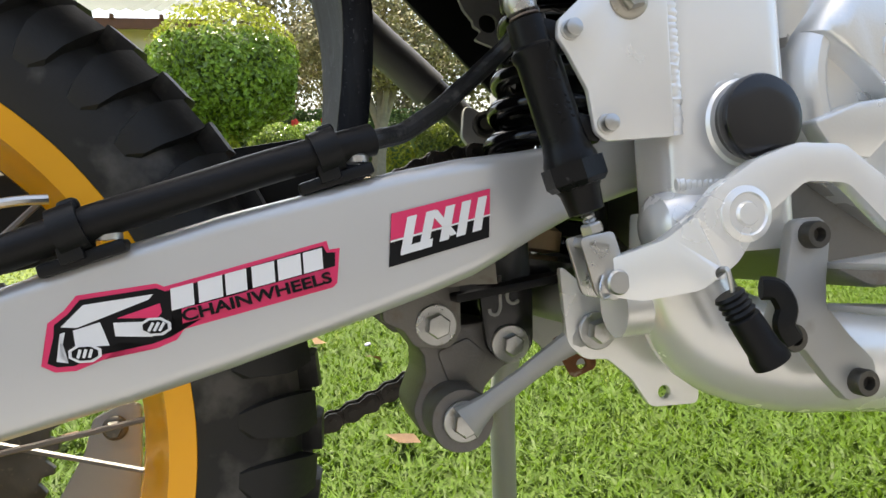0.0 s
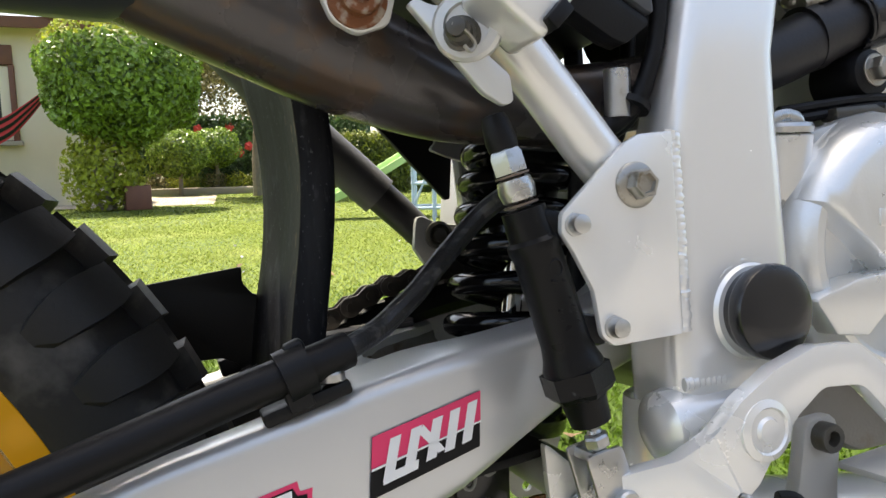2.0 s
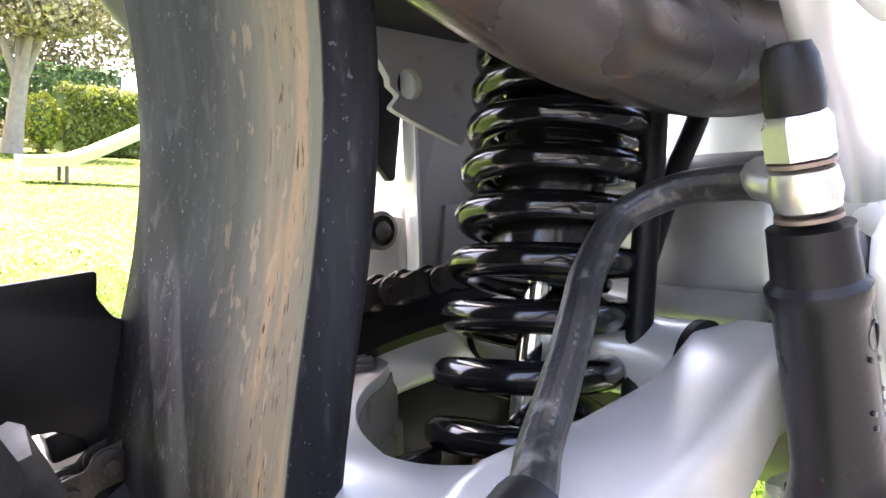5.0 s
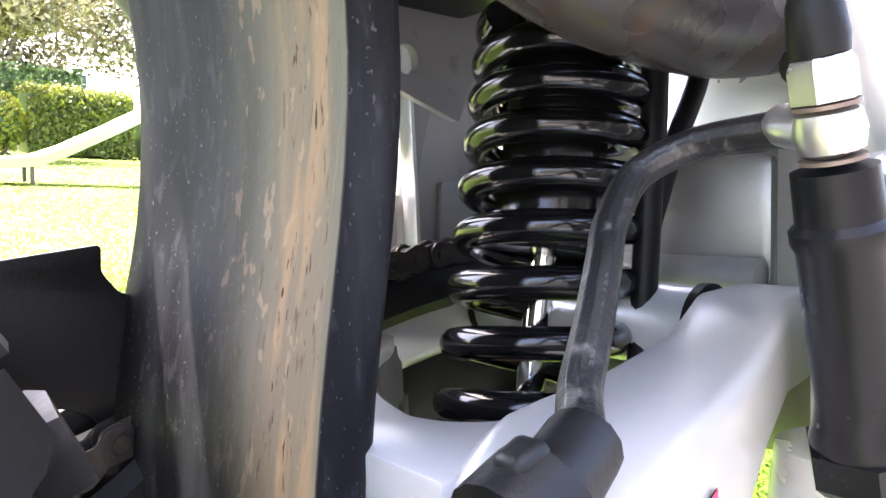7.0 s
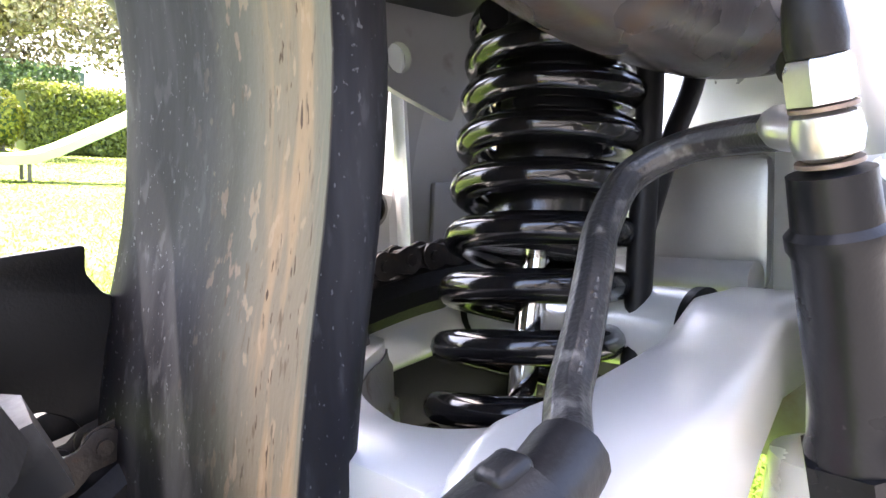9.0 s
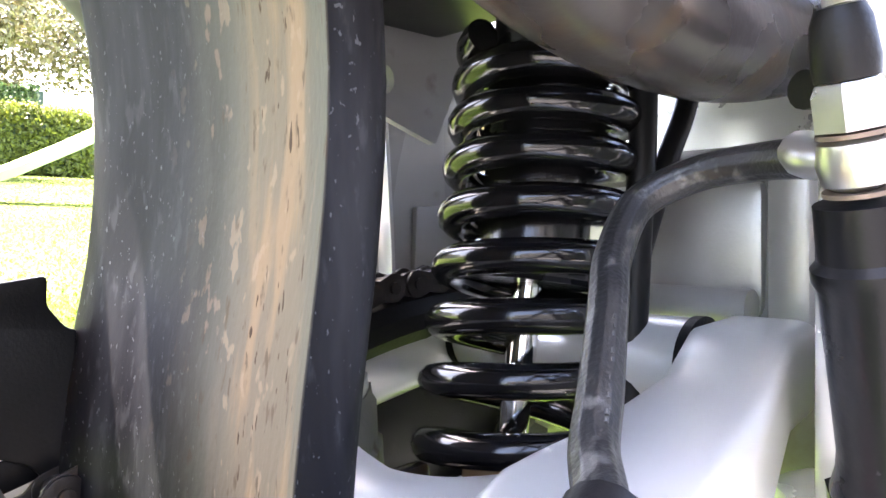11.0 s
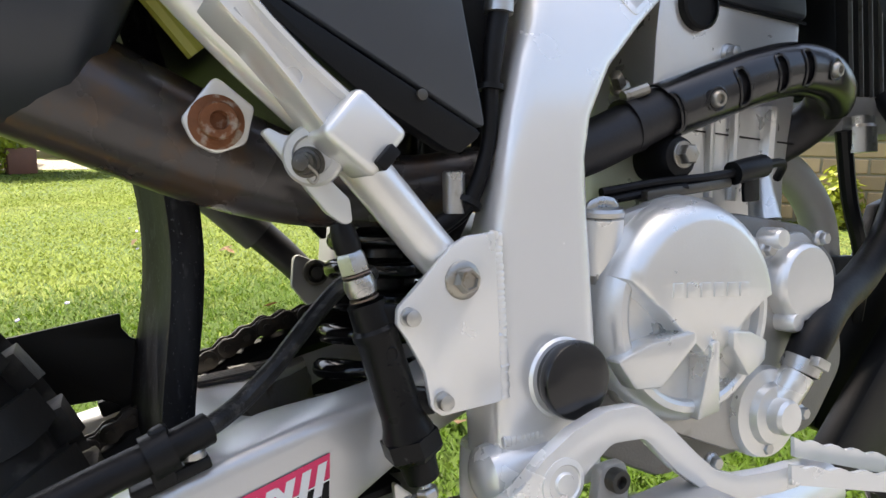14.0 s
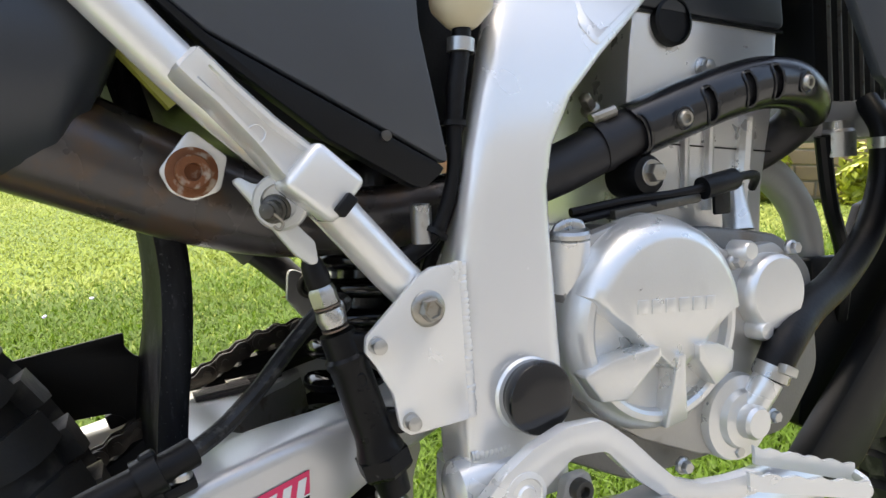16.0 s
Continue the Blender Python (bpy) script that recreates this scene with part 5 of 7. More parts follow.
for x0, z0, x1, z1, r in ((0.437, 0.610, 0.4445, 0.700, 0.0042), (0.462, 0.606, 0.4720, 0.700, 0.0050), (0.500, 0.604, 0.512, 0.68, 0.0080)):
    part("rib", tube(B(), [(x0, 0.3170, z0), (x1, 0.3170, z1)], r, 10), CAST, cyl)
part("barrel_seam", slab(B(), [(0.384, 0.6660), (0.384, 0.6672), (0.546, 0.6500), (0.546, 0.6488)], 0.3170, 0.3200, 0.0), PLASTIC, cyl)
part("stud_tower", tube(B(), [(0.4620, 0.285, 0.590), (0.4640, 0.290, 0.612), (0.4660, 0.297, 0.636)], [0.012, 0.0095, 0.0095], 18), CAST, engine)
lever = part("clutch_lever", tube(B(), [(0.300, 0.282, 0.619), (0.345, 0.275, 0.6235), (0.385, 0.270, 0.6250), (0.420, 0.268, 0.6290), (0.455, 0.272, 0.6330), (0.480, 0.282, 0.6320), (0.492, 0.296, 0.622)], 0.0034, 10), RUBBER, engine, "black clutch cable on its bracket")
part("cable_sleeve", tube(B(), [(0.408, 0.2685, 0.6270), (0.422, 0.268, 0.6292), (0.440, 0.269, 0.6315)], 0.0085, 14), PLASTIC, lever)
part("cable_bracket", slab(B(), fillet([(0.424, 0.606), (0.440, 0.606), (0.441, 0.634), (0.424, 0.632)], 0.002), 0.272, 0.275, 0.0006), PLASTIC, lever)
part("lever_arm", box(B(), (0.365, 0.272, 0.6180), (0.080, 0.012, 0.007), (0, -4, 0), 0.002), DARKBOLT, lever)
part("cable_end", tube(B(), [(0.300, 0.279, 0.6135), (0.340, 0.272, 0.6180), (0.362, 0.268, 0.6195)], 0.0028, 8), RUBBER, lever)
mt = part("engine_mount", lathe(B(), [(0.0155, -0.02), (0.0155, 0.006), (0.0135, 0.010), (0.008, 0.011)], (0.3640, 0.284, 0.6400), (0, -1, 0), 30), RUBBER, engine, "black rubber engine mount with a bolt")
part("mount_bolt", hexhead(B(), (0.3655, 0.2735, 0.6415), 0.0125, 0.0075, washer=0.0095), BOLT, mt)
part("header_stud", hexhead(B(), (0.336, 0.300, 0.690), 0.009, 0.012, (-0.6, -0.4, 0.5), flange=0.007), BOLT, engine)
rod = part("throttle_return", tube(B(), [(0.292 + 0.0030 * math.cos(1.1 * k), 0.330 + 0.0030 * math.sin(1.1 * k), 0.660 + 0.0011 * k) for k in range(28)], 0.0007, 6, steps=2), ZINC, engine, "small bright coil spring")
part("throttle_body", lathe(B(), [(0.02, -0.05), (0.028, -0.05), (0.028, 0.0), (0.024, 0.004), (0.024, 0.04), (0.02, 0.04)], (0.312, 0.39, 0.705), (1, 0, 0.2), 26), PLASTIC, engine)
part("linkage_bits", tube(B(), [(0.292, 0.328, 0.704), (0.300, 0.330, 0.712), (0.305, 0.335, 0.72), (0.296, 0.34, 0.73)], 0.0045, 10), BOLT, engine)
part("down_tube", tube(B(), [(0.500, 0.372, 0.640), (0.545, 0.362, 0.640), (0.592, 0.360, 0.628), (0.632, 0.360, 0.585), (0.640, 0.360, 0.52), (0.630, 0.360, 0.44)], 0.0165, 20), GREYMETAL, bike, "grey steel tube ahead of the cylinder")

# -- exhaust
EX = [(0.462, 0.352, 0.640), (0.505, 0.346, 0.640), (0.540, 0.338, 0.648), (0.564, 0.318, 0.667), (0.560, 0.297, 0.686), (0.525, 0.281, 0.7000), (0.485, 0.276, 0.7030), (0.445, 0.276, 0.6965), (0.410, 0.279, 0.6870), (0.355, 0.285, 0.6705), (0.285, 0.291, 0.6455), (0.200, 0.300, 0.6305)]
exh = part("exhaust", tube(B(), EX, 0.0175, 26), HEADER, bike, "black exhaust with a slotted heat shield")
part("mid_pipe", tube(B(), [(0.240, 0.2960, 0.6375), (0.215, 0.2990, 0.6330), (0.175, 0.3025, 0.6280), (0.135, 0.3045, 0.6300), (0.100, 0.3040, 0.6370), (0.060, 0.3025, 0.6520), (0.020, 0.3015, 0.6715), (-0.04, 0.3015, 0.7010), (-0.14, 0.304, 0.745), (-0.30, 0.308, 0.80)], [0.0180, 0.0195, 0.0200, 0.0215, 0.0245, 0.0280, 0.0300, 0.033, 0.039, 0.043], 28), EXHAUST, exh, "heat-stained brown exhaust mid pipe")
# heat shield: half a shell round the pipe with slots through it
line = spline([EX[9], EX[8], EX[7], EX[6], EX[5], EX[4], EX[3]], 26)
line = [p for p in line if p.x > 0.332 and not (p.y > 0.301 and p.x > 0.50)]
fr = frames_along(line, (0, -1, 0))
slots = (0.3560, 0.4140, 0.4490, 0.4770)
dist = [0.0]
for p, q in zip(line, line[1:]):
    dist.append(dist[-1] + (q - p).length)


def at_x(x):
    return min((i for i in range(len(line)) if line[i].y < 0.30), key=lambda i: abs(line[i].x - x))


def in_slot(d, a):
    return any(((d - dist[at_x(x)]) / 0.0042) ** 4 + ((a - 4) / 36) ** 4 < 1 for x in slots)


ANG = [-92 + 184 * k / 36 for k in range(37)]
bb = B()
grid = [[bb.verts.new(p + (s * math.cos(radians(a)) + b * math.sin(radians(a))) * 0.0202) for a in ANG] for p, s, b in fr]
for i in range(len(grid) - 1):
    for k in range(36):
        if not in_slot((dist[i] + dist[i + 1]) / 2, (ANG[k] + ANG[k + 1]) / 2):
            bb.faces.new((grid[i][k], grid[i + 1][k], grid[i + 1][k + 1], grid[i][k + 1]))
bmesh.ops.delete(bb, geom=[v for v in bb.verts if not v.link_faces], context="VERTS")
bmesh.ops.recalc_face_normals(bb, faces=bb.faces[:])
bmesh.ops.solidify(bb, geom=bb.faces[:], thickness=0.0014)
shieldp = part("heat_shield", bb, GLOSSBLACK, exh, "satin black slotted heat shield", 40)
for x in slots:
    c = at_x(x)
    pts = []
    for k in range(29):
        th = 2 * math.pi * k / 28
        cs, sn = math.cos(th), math.sin(th)
        d = dist[c] + 0.0047 * math.copysign(abs(cs) ** 0.5, cs)
        a = radians(4 + 39 * math.copysign(abs(sn) ** 0.5, sn))
        i = min(range(len(dist)), key=lambda q: abs(dist[q] - d))
        p, s, b = fr[i]
        p = p + (line[min(i + 1, len(line) - 1)] - line[i - 1]).normalized() * (d - dist[i])
        pts.append(p + (s * math.cos(a) + b * math.sin(a)) * 0.0204)
    part("slot_rim", tube(B(), pts, 0.0013, 6, steps=2), GLOSSBLACK, shieldp)
for x in (0.3870, 0.5080):
    p, s, b = fr[at_x(x)]
    n1 = (s + b * 0.12).normalized()
    part("shield_screw", sockethead(B(), p + n1 * 0.0200, 0.0062, 0.0040, n1, True), BOLT, shieldp, "domed steel screw")
    part("screw_dish", lathe(B(), [(0.0070, 0.0), (0.0086, 0.0002), (0.0090, 0.0010), (0.0082, 0.0014), (0.0072, 0.0006)], p + n1 * 0.0196, n1, 26), GLOSSBLACK, shieldp)
part("shield_clamp", lathe(B(), [(0.0175, -0.004), (0.0192, -0.004), (0.0192, 0.004), (0.0175, 0.004)], (0.331, 0.2875, 0.6625), (0.95, -0.1, 0.28), 30), HEADER, exh)
part("clamp_screw", tube(B(), [(0.322, 0.282, 0.6810), (0.340, 0.279, 0.6865)], 0.0042, 10), BOLT, exh)

# -- rear subframe, its lugs and the folded passenger peg
sub = part("subframe", tube(B(), [(0.166, 0.250, 0.586), (0.152, 0.249, 0.602), (0.131, 0.247, 0.6275), (0.108, 0.247, 0.655), (0.066, 0.248, 0.697), (0.030, 0.250, 0.738), (-0.04, 0.254, 0.82), (-0.12, 0.258, 0.90)], [0.0118, 0.0120, 0.0118, 0.0120, 0.0122, 0.0124, 0.0126, 0.0128], 22), FRAME, bike, "silver painted rear subframe tube")
part("far_tube", flip(tube(B(), [(0.172, 0.258, 0.560), (0.150, 0.253, 0.585), (0.128, 0.250, 0.607)], [0.0120, 0.0130, 0.0135], 20)), HEADER, sub, "dark far subframe tube")
part("far_sleeve", flip(tube(B(), [(0.134, 0.251, 0.600), (0.110, 0.250, 0.624), (0.080, 0.249, 0.654), (0.02, 0.249, 0.72), (-0.1, 0.25, 0.85)], 0.0165, 20)), SLEEVE, sub, "dusty grey sleeve")
part("far_bolt", lathe(B(), [(0.0110, -0.006), (0.0110, 0.004), (0.0085, 0.005), (0.0075, 0.001), (0.0055, 0.001), (0.0050, 0.006), (0.002, 0.007)], (0.1726, 0.5005, 0.5654), (0, -1, 0), 26), DARKBOLT, sub, "dark bolt end in its bush")
lug = fillet([(0.0405, 0.6640), (0.0570, 0.6835), (0.0740, 0.6690), (0.0690, 0.6520), (0.0550, 0.6475), (0.0450, 0.6530)], [0.005, 0.004, 0.004, 0.006, 0.008, 0.008], 4)
lugp = part("exhaust_lug", slab(B(), lug, 0.2560, 0.2610, 0.0012), FRAME, sub, "silver lug with a rusty socket bolt")
part("rusty_washer", lathe(B(), [(0.0125, -0.001), (0.0125, 0.0010), (0.0085, 0.0024)], (0.0558, 0.2555, 0.6620), (0, -1, 0), 30), RUST, lugp)
part("rusty_bolt", sockethead(B(), (0.0558, 0.2535, 0.6620), 0.0085, 0.0058), RUST, lugp, "rusty socket bolt")
# folded passenger peg
pp = B()
pd = Vector((0.0600, 0, -0.0640)).normalized()
pn = Vector((pd.z, 0, -pd.x)) * -1
o = Vector((0.0525, 0.207, 0.7100))
rows = []
for t, w, y in ((0.0, 0.0066, 0.003), (0.002, 0.0078, 0.0), (0.010, 0.0080, 0.0), (0.022, 0.0076, 0.0), (0.045, 0.0086, 0.002), (0.060, 0.0104, 0.003), (0.070, 0.0115, 0.003)):
    c = o + pd * t
    loop = [c - pn * w + Vector((0, y + 0.026, 0)), c - pn * w + Vector((0, y + 0.004, 0)), c - pn * (w - 0.002) + Vector((0, y, 0)), c - pn * (w - 0.004) + Vector((0, y, 0)), c - pn * (w - 0.0050) + Vector((0, y + (0.006 if t > 0.015 else 0.0), 0)), c + pn * (w - 0.0050) + Vector((0, y + (0.006 if t > 0.015 else 0.0), 0)), c + pn * (w - 0.004) + Vector((0, y, 0)), c + pn * (w - 0.002) + Vector((0, y, 0)), c + pn * w + Vector((0, y + 0.004, 0)), c + pn * w + Vector((0, y + 0.026, 0))]
    rows.append(ring(pp, loop))
skin(pp, rows)
ppeg = part("passenger_peg", pp, FRAME, bike, "silver cast passenger peg folded against the subframe")
bb = box(B(), (0.1075, 0.217, 0.6515), (0.030, 0.028, 0.027), (0, 43, 0), 0.004, 3)
part("peg_knuckle", bb, FRAME, ppeg)
part("rubber_stop", box(B(), (0.1150, 0.204, 0.6405), (0.006, 0.010, 0.011), (0, 45, 0), 0.001), RUBBER, ppeg)
hanger = fillet([(0.0719, 0.656), (0.0752, 0.6578), (0.0818, 0.6531), (0.0899, 0.6559), (0.098, 0.6516), (0.1018, 0.6433), (0.1007, 0.6377), (0.0967, 0.634), (0.1046, 0.6237), (0.1052, 0.6135), (0.102, 0.6123), (0.0954, 0.618), (0.0854, 0.6339), (0.0787, 0.6451)], [0.002, 0.002, 0.006, 0.008, 0.008, 0.008, 0.005, 0.005, 0.005, 0.003, 0.003, 0.01, 0.01, 0.01], 3)
part("peg_hanger", slab(B(), hanger, 0.2295, 0.2340, 0.0014, wave=lambda co: (co.x, co.y - 0.6 * (co.x - 0.0915), co.z)), SWING, ppeg, "silver peg hanger plate")
part("hanger_boss", lathe(B(), [(0.0140, -0.002), (0.0138, 0.0012), (0.0125, 0.0024), (0.0090, 0.0026), (0.0085, 0.0010), (0.002, 0.0010)], (0.0915, 0.2295, 0.6440), (-0.51, -0.86, 0), 32), SWING, ppeg)
part("hanger_bolt", lathe(B(), [(0.0078, -0.002), (0.0078, 0.0015), (0.0064, 0.0025), (0.0064, 0.005), (0.0052, 0.0055), (0.0048, 0.011), (0.0035, 0.012), (0.0035, 0.015), (0.001, 0.0155)], (0.0895, 0.2310, 0.6405), (-0.51, -0.86, 0), 22), DARKBOLT, ppeg, "dark hinge bolt with a split pin")
part("split_pin", tube(B(), [(0.0807, 0.2190, 0.6415), (0.0852, 0.2180, 0.6390), (0.0892, 0.2185, 0.6345), (0.0872, 0.2185, 0.6315), (0.0847, 0.2183, 0.6335)], 0.0008, 6), BOLT, ppeg)
part("cast_mark", tube(B(), [(0.0805 + 0.004 * math.cos(k * 0.785), 0.2140, 0.6760 + 0.004 * math.sin(k * 0.785)) for k in range(9)], 0.0004, 6, steps=2), FRAME, ppeg)

# -- bodywork
panel_lo = [(0.020, 0.772), (0.068, 0.729), (0.130, 0.693), (0.1925, 0.6560), (0.1803, 0.7312), (0.1750, 0.90), (-0.12, 0.90)]


def bulge(co):
    return (co.x, co.y - 0.03 * max(0.0, co.z - 0.70), co.z)


pan = part("side_panel", slab(B(), fillet(panel_lo, [0.01, 0.02, 0.02, 0.003, 0.01, 0.01, 0.01], 3), 0.2450, 0.2560, 0.0030, wave=bulge), PANELFACE, bike, "charcoal plastic side panel")
band = [(0.0240, 0.7660), (0.0700, 0.7190), (0.1250, 0.6740), (0.1690, 0.6470), (0.1765, 0.6445), (0.1915, 0.6550), (0.1290, 0.6915), (0.0690, 0.7270), (0.0300, 0.7640)]
part("lower_fold", slab(B(), fillet(band, 0.003, 2), 0.2470, 0.2600, 0.003, wave=bulge), PLASTIC, pan)
part("panel_screw", lathe(B(), [(0.0030, -0.001), (0.0030, 0.0008), (0.001, 0.0012)], (0.1560, 0.2462, 0.6745), (0, -1, 0), 12), DARKBOLT, pan)
far_lo = [(0.0200, 0.775), (0.1815, 0.5925), (0.1850, 0.5935), (0.1905, 0.640), (0.2000, 0.90), (-0.12, 0.90)]
part("side_panel_far", flip(slab(B(), fillet(far_lo, 0.003, 3), 0.2700, 0.2760, 0.0020)), PLASTIC, bike, "black inner side of the far panel")
part("airbox", slab(B(), fillet([(0.02, 0.760), (0.06, 0.700), (0.150, 0.668), (0.215, 0.668), (0.245, 0.71), (0.27, 0.80), (0.22, 0.92), (-0.2, 0.95)], 0.012, 3), 0.285, 0.495, 0.006), PLASTIC, bike, "black plastic airbox under the seat")
seat = tube(B(), [(-0.40, 0.30, 0.80), (-0.25, 0.30, 0.765), (-0.12, 0.297, 0.742), (-0.03, 0.295, 0.728), (0.010, 0.294, 0.720), (0.024, 0.294, 0.714)], [0.07, 0.073, 0.072, 0.066, 0.052, 0.03], 28, up=(0, 0, 1), squash=0.75)
part("silencer_cover", seat, PANEL, bike, "charcoal rear cover over the silencer")
part("under_tray", slab(B(), fillet([(-0.35, 0.86), (0.0, 0.83), (0.045, 0.81), (0.04, 0.775), (-0.35, 0.79)], 0.01), 0.33, 0.47, 0.004), PLASTIC, bike, "black tray under the tail")
part("tail_strip", tube(B(), [(-0.06, 0.285, 0.84), (0.0, 0.285, 0.770), (0.035, 0.285, 0.727), (0.056, 0.287, 0.700)], 0.0065, 10), YELLOWG, bike, "yellow-green plastic strip")
part("strip_cover", tube(B(), [(0.0, 0.275, 0.792), (0.03, 0.275, 0.752), (0.05, 0.277, 0.722)], 0.008, 10), PANEL, bike, "grey plastic strip")

# -- inner mudguard ahead of the wheel
bb = B()
GZ = [0.395, 0.45, 0.48, 0.51, 0.54, 0.56, 0.60, 0.64, 0.67, 0.70, 0.76]
GL = [0.0190, 0.0195, 0.0210, 0.0245, 0.0315, 0.0360, 0.0400, 0.0385, 0.0325, 0.0275, 0.0130]
GR = [0.0350, 0.0370, 0.0405, 0.0435, 0.0480, 0.0520, 0.0565, 0.0545, 0.0500, 0.0445, 0.0300]


def smooth_at(z, ys):
    k = np.array([0.25, 0.5, 0.25])
    return float(sum(w * np.interp(z + o, GZ, ys) for w, o in zip(k, (-0.015, 0.0, 0.015))))


def guard_at(u, z):
    """A point of the mudguard's rear face: u from its near edge (0) to its far edge (1)."""
    far_y = 0.4740
    xr, xl = smooth_at(z, GR), smooth_at(z, GL)
    if u < 0.0:
        return Vector((xr - 0.0110 * (1 + u), 0.3335 - 0.003 * math.sin(math.pi * -u) + 0.002 * -u, z))
    y = 0.3335 + (far_y - 0.3335) * u
    roll = 0.003 * max(0.0, (u - 0.90) / 0.10) ** 2
    return Vector(((xr - 0.0110) * (1 - u) + xl * u + 0.0130 * math.sin(math.pi * min(1.0, u * 1.04)) ** 0.8 * (1 if u * 1.04 < 1 else 0) + roll, y, z))


US = [-1.0, -0.66, -0.33, -0.1, 0.0, 0.03, 0.08, 0.16, 0.26, 0.38, 0.5, 0.62, 0.74, 0.84, 0.91, 0.96, 1.0]
rows = []
across = bb.verts.layers.float.new("across")
for z in reversed([0.436, 0.455, 0.47, 0.48, 0.49, 0.50, 0.515, 0.53, 0.545, 0.56, 0.575, 0.59, 0.605, 0.62, 0.635, 0.65, 0.665, 0.68, 0.70, 0.72, 0.74, 0.76]):
    row = [bb.verts.new(guard_at(u, z)) for u in US]
    for v, u in zip(row, US):
        v[across] = u
    rows.append(row)
for a, b in zip(rows, rows[1:]):
    for i in range(len(US) - 1):
        bb.faces.new((a[i], a[i + 1], b[i + 1], b[i]))
bmesh.ops.recalc_face_normals(bb, faces=bb.faces[:])
bmesh.ops.solidify(bb, geom=bb.faces[:], thickness=0.0035)
guard = part("inner_mudguard", bb, MUD, bike, "black plastic inner mudguard caked with dried mud", 60)
bb = B()
for k in range(150):
    z = 0.43 + 0.25 * rng.random()
    u = min(0.70, max(0.03, rng.gauss(0.26, 0.13)))
    p = guard_at(u, z)
    bmesh.ops.create_icosphere(bb, subdivisions=1, radius=0.5, matrix=Matrix.Translation(p + Vector((-0.0002, 0.0, 0))) @ Matrix.Rotation(rng.uniform(-0.25, 0.25), 4, "X") @ Matrix.Diagonal((0.0013, 0.0010 + 0.0016 * rng.random() ** 2, 0.0018 + 0.0065 * rng.random() ** 3, 1)))
tagged(part("mud_speck", bb, SPECK, guard), kind="stuff")
cg = fillet([(-0.30, 0.528), (-0.05, 0.5465), (0.0195, 0.5545), (0.0190, 0.5440), (0.0240, 0.5370), (0.026, 0.5355), (0.028, 0.5350), (0.028, 0.4600), (0.0230, 0.4620), (0.0190, 0.4810), (0.0120, 0.4905), (0.003, 0.4950), (-0.030, 0.4950), (-0.30, 0.45)], [0.002, 0.01, 0.002, 0.006, 0.008, 0.006, 0.002, 0.004, 0.006, 0.006, 0.006, 0.006, 0.006, 0.002], 4)
part("chain_guard", slab(B(), cg, 0.4660, 0.4695, 0.0008), PLASTIC, bike, "black plastic chain guard plate")

# -- chain, its slider and the drive side
CHY = 0.462
chain = new("drive_chain")
chain.parent = bike
chain["label"] = "oily steel drive chain"
bl = B()
for yy in (-0.0062, 0.0062):
    pts = []
    for cxx in (0.0, 0.0159):
        for k in range(9):
            a = math.pi / 2 + math.pi * k / 8 if cxx == 0.0 else -math.pi / 2 + math.pi * k / 8
            pts.append((cxx + 0.0072 * math.cos(a), 0.0072 * math.sin(a)))
    pts.insert(9, (0.0079, -0.0050))
    pts.append((0.0079, 0.0050))
    slab(bl, pts, yy - 0.001, yy + 0.001, 0.0004)
for cxx in (0.0, 0.0159):
    lathe(bl, [(0.0030, -0.0085), (0.0030, -0.0066), (0.0051, -0.0045), (0.0051, 0.0045), (0.0030, 0.0066), (0.0030, 0.0085)], (cxx, 0, 0), (0, 1, 0), 10)
first = part("chain_link", bl, CHAIN, chain)
link_me = first.data
upper = spline([(-0.16, CHY, 0.42), (-0.05, CHY, 0.447), (0.0, CHY, 0.470), (0.05, CHY, 0.500), (0.09, CHY, 0.521), (0.123, CHY, 0.533), (0.181, CHY, 0.5405), (0.25, CHY, 0.541), (0.31, CHY, 0.5365)], 40)
lower = spline([(-0.28, CHY, 0.252), (-0.15, CHY, 0.286), (0.0, CHY, 0.332), (0.08, CHY, 0.362), (0.16, CHY, 0.40), (0.26, CHY, 0.452)], 40)
made = 0
for run in (upper, lower):
    d = 0.0
    nxt = 0.0
    k = 0
    for p, q in zip(run, run[1:]):
        seg = (q - p).length
        while d + seg >= nxt:
            c = p.lerp(q, (nxt - d) / seg)
            t = (q - p).normalized()
            ob = first if made == 0 else new("chain_link", link_me)
            ob.parent = chain
            wide = 1.0 if k % 2 else 0.72
            ob.matrix_local = Matrix.Translation(c) @ Matrix.Rotation(-math.atan2(t.z, t.x), 4, "Y") @ Matrix.Diagonal((1, wide, 1, 1))
            nxt += 0.0159
            k += 1
            made += 1
        d += seg
part("chain_slider", tube(B(), [(-0.10, CHY, 0.410), (0.0, CHY, 0.449), (0.05, CHY, 0.480), (0.09, CHY, 0.501), (0.123, CHY, 0.513), (0.18, CHY, 0.523), (0.235, CHY, 0.522), (0.25, CHY, 0.505)], 0.0125, 10, up=(0, 0, 1), squash=1.1), RUBBER, bike, "black rubber chain slider")
for x0, x1, yy in ((0.086, 0.128, 0.449), (0.060, 0.100, 0.427)):
    sl = box(B(), ((x0 + x1) / 2, yy, 0.5052), (x1 - x0, 0.020, 0.0036), (0, -3, 0), 0.001)
    for d in (-0.0070, -0.0023, 0.0024, 0.0070):
        tube(sl, [(x0, yy + d, 0.5064), ((x0 + x1) / 2, yy + d, 0.5074), (x1, yy + d, 0.5086)], 0.0019, 8, smooth=False)
    part("slider_rib", sl, SLEEVE, bike, "dusty grey ribbed slider rubber")
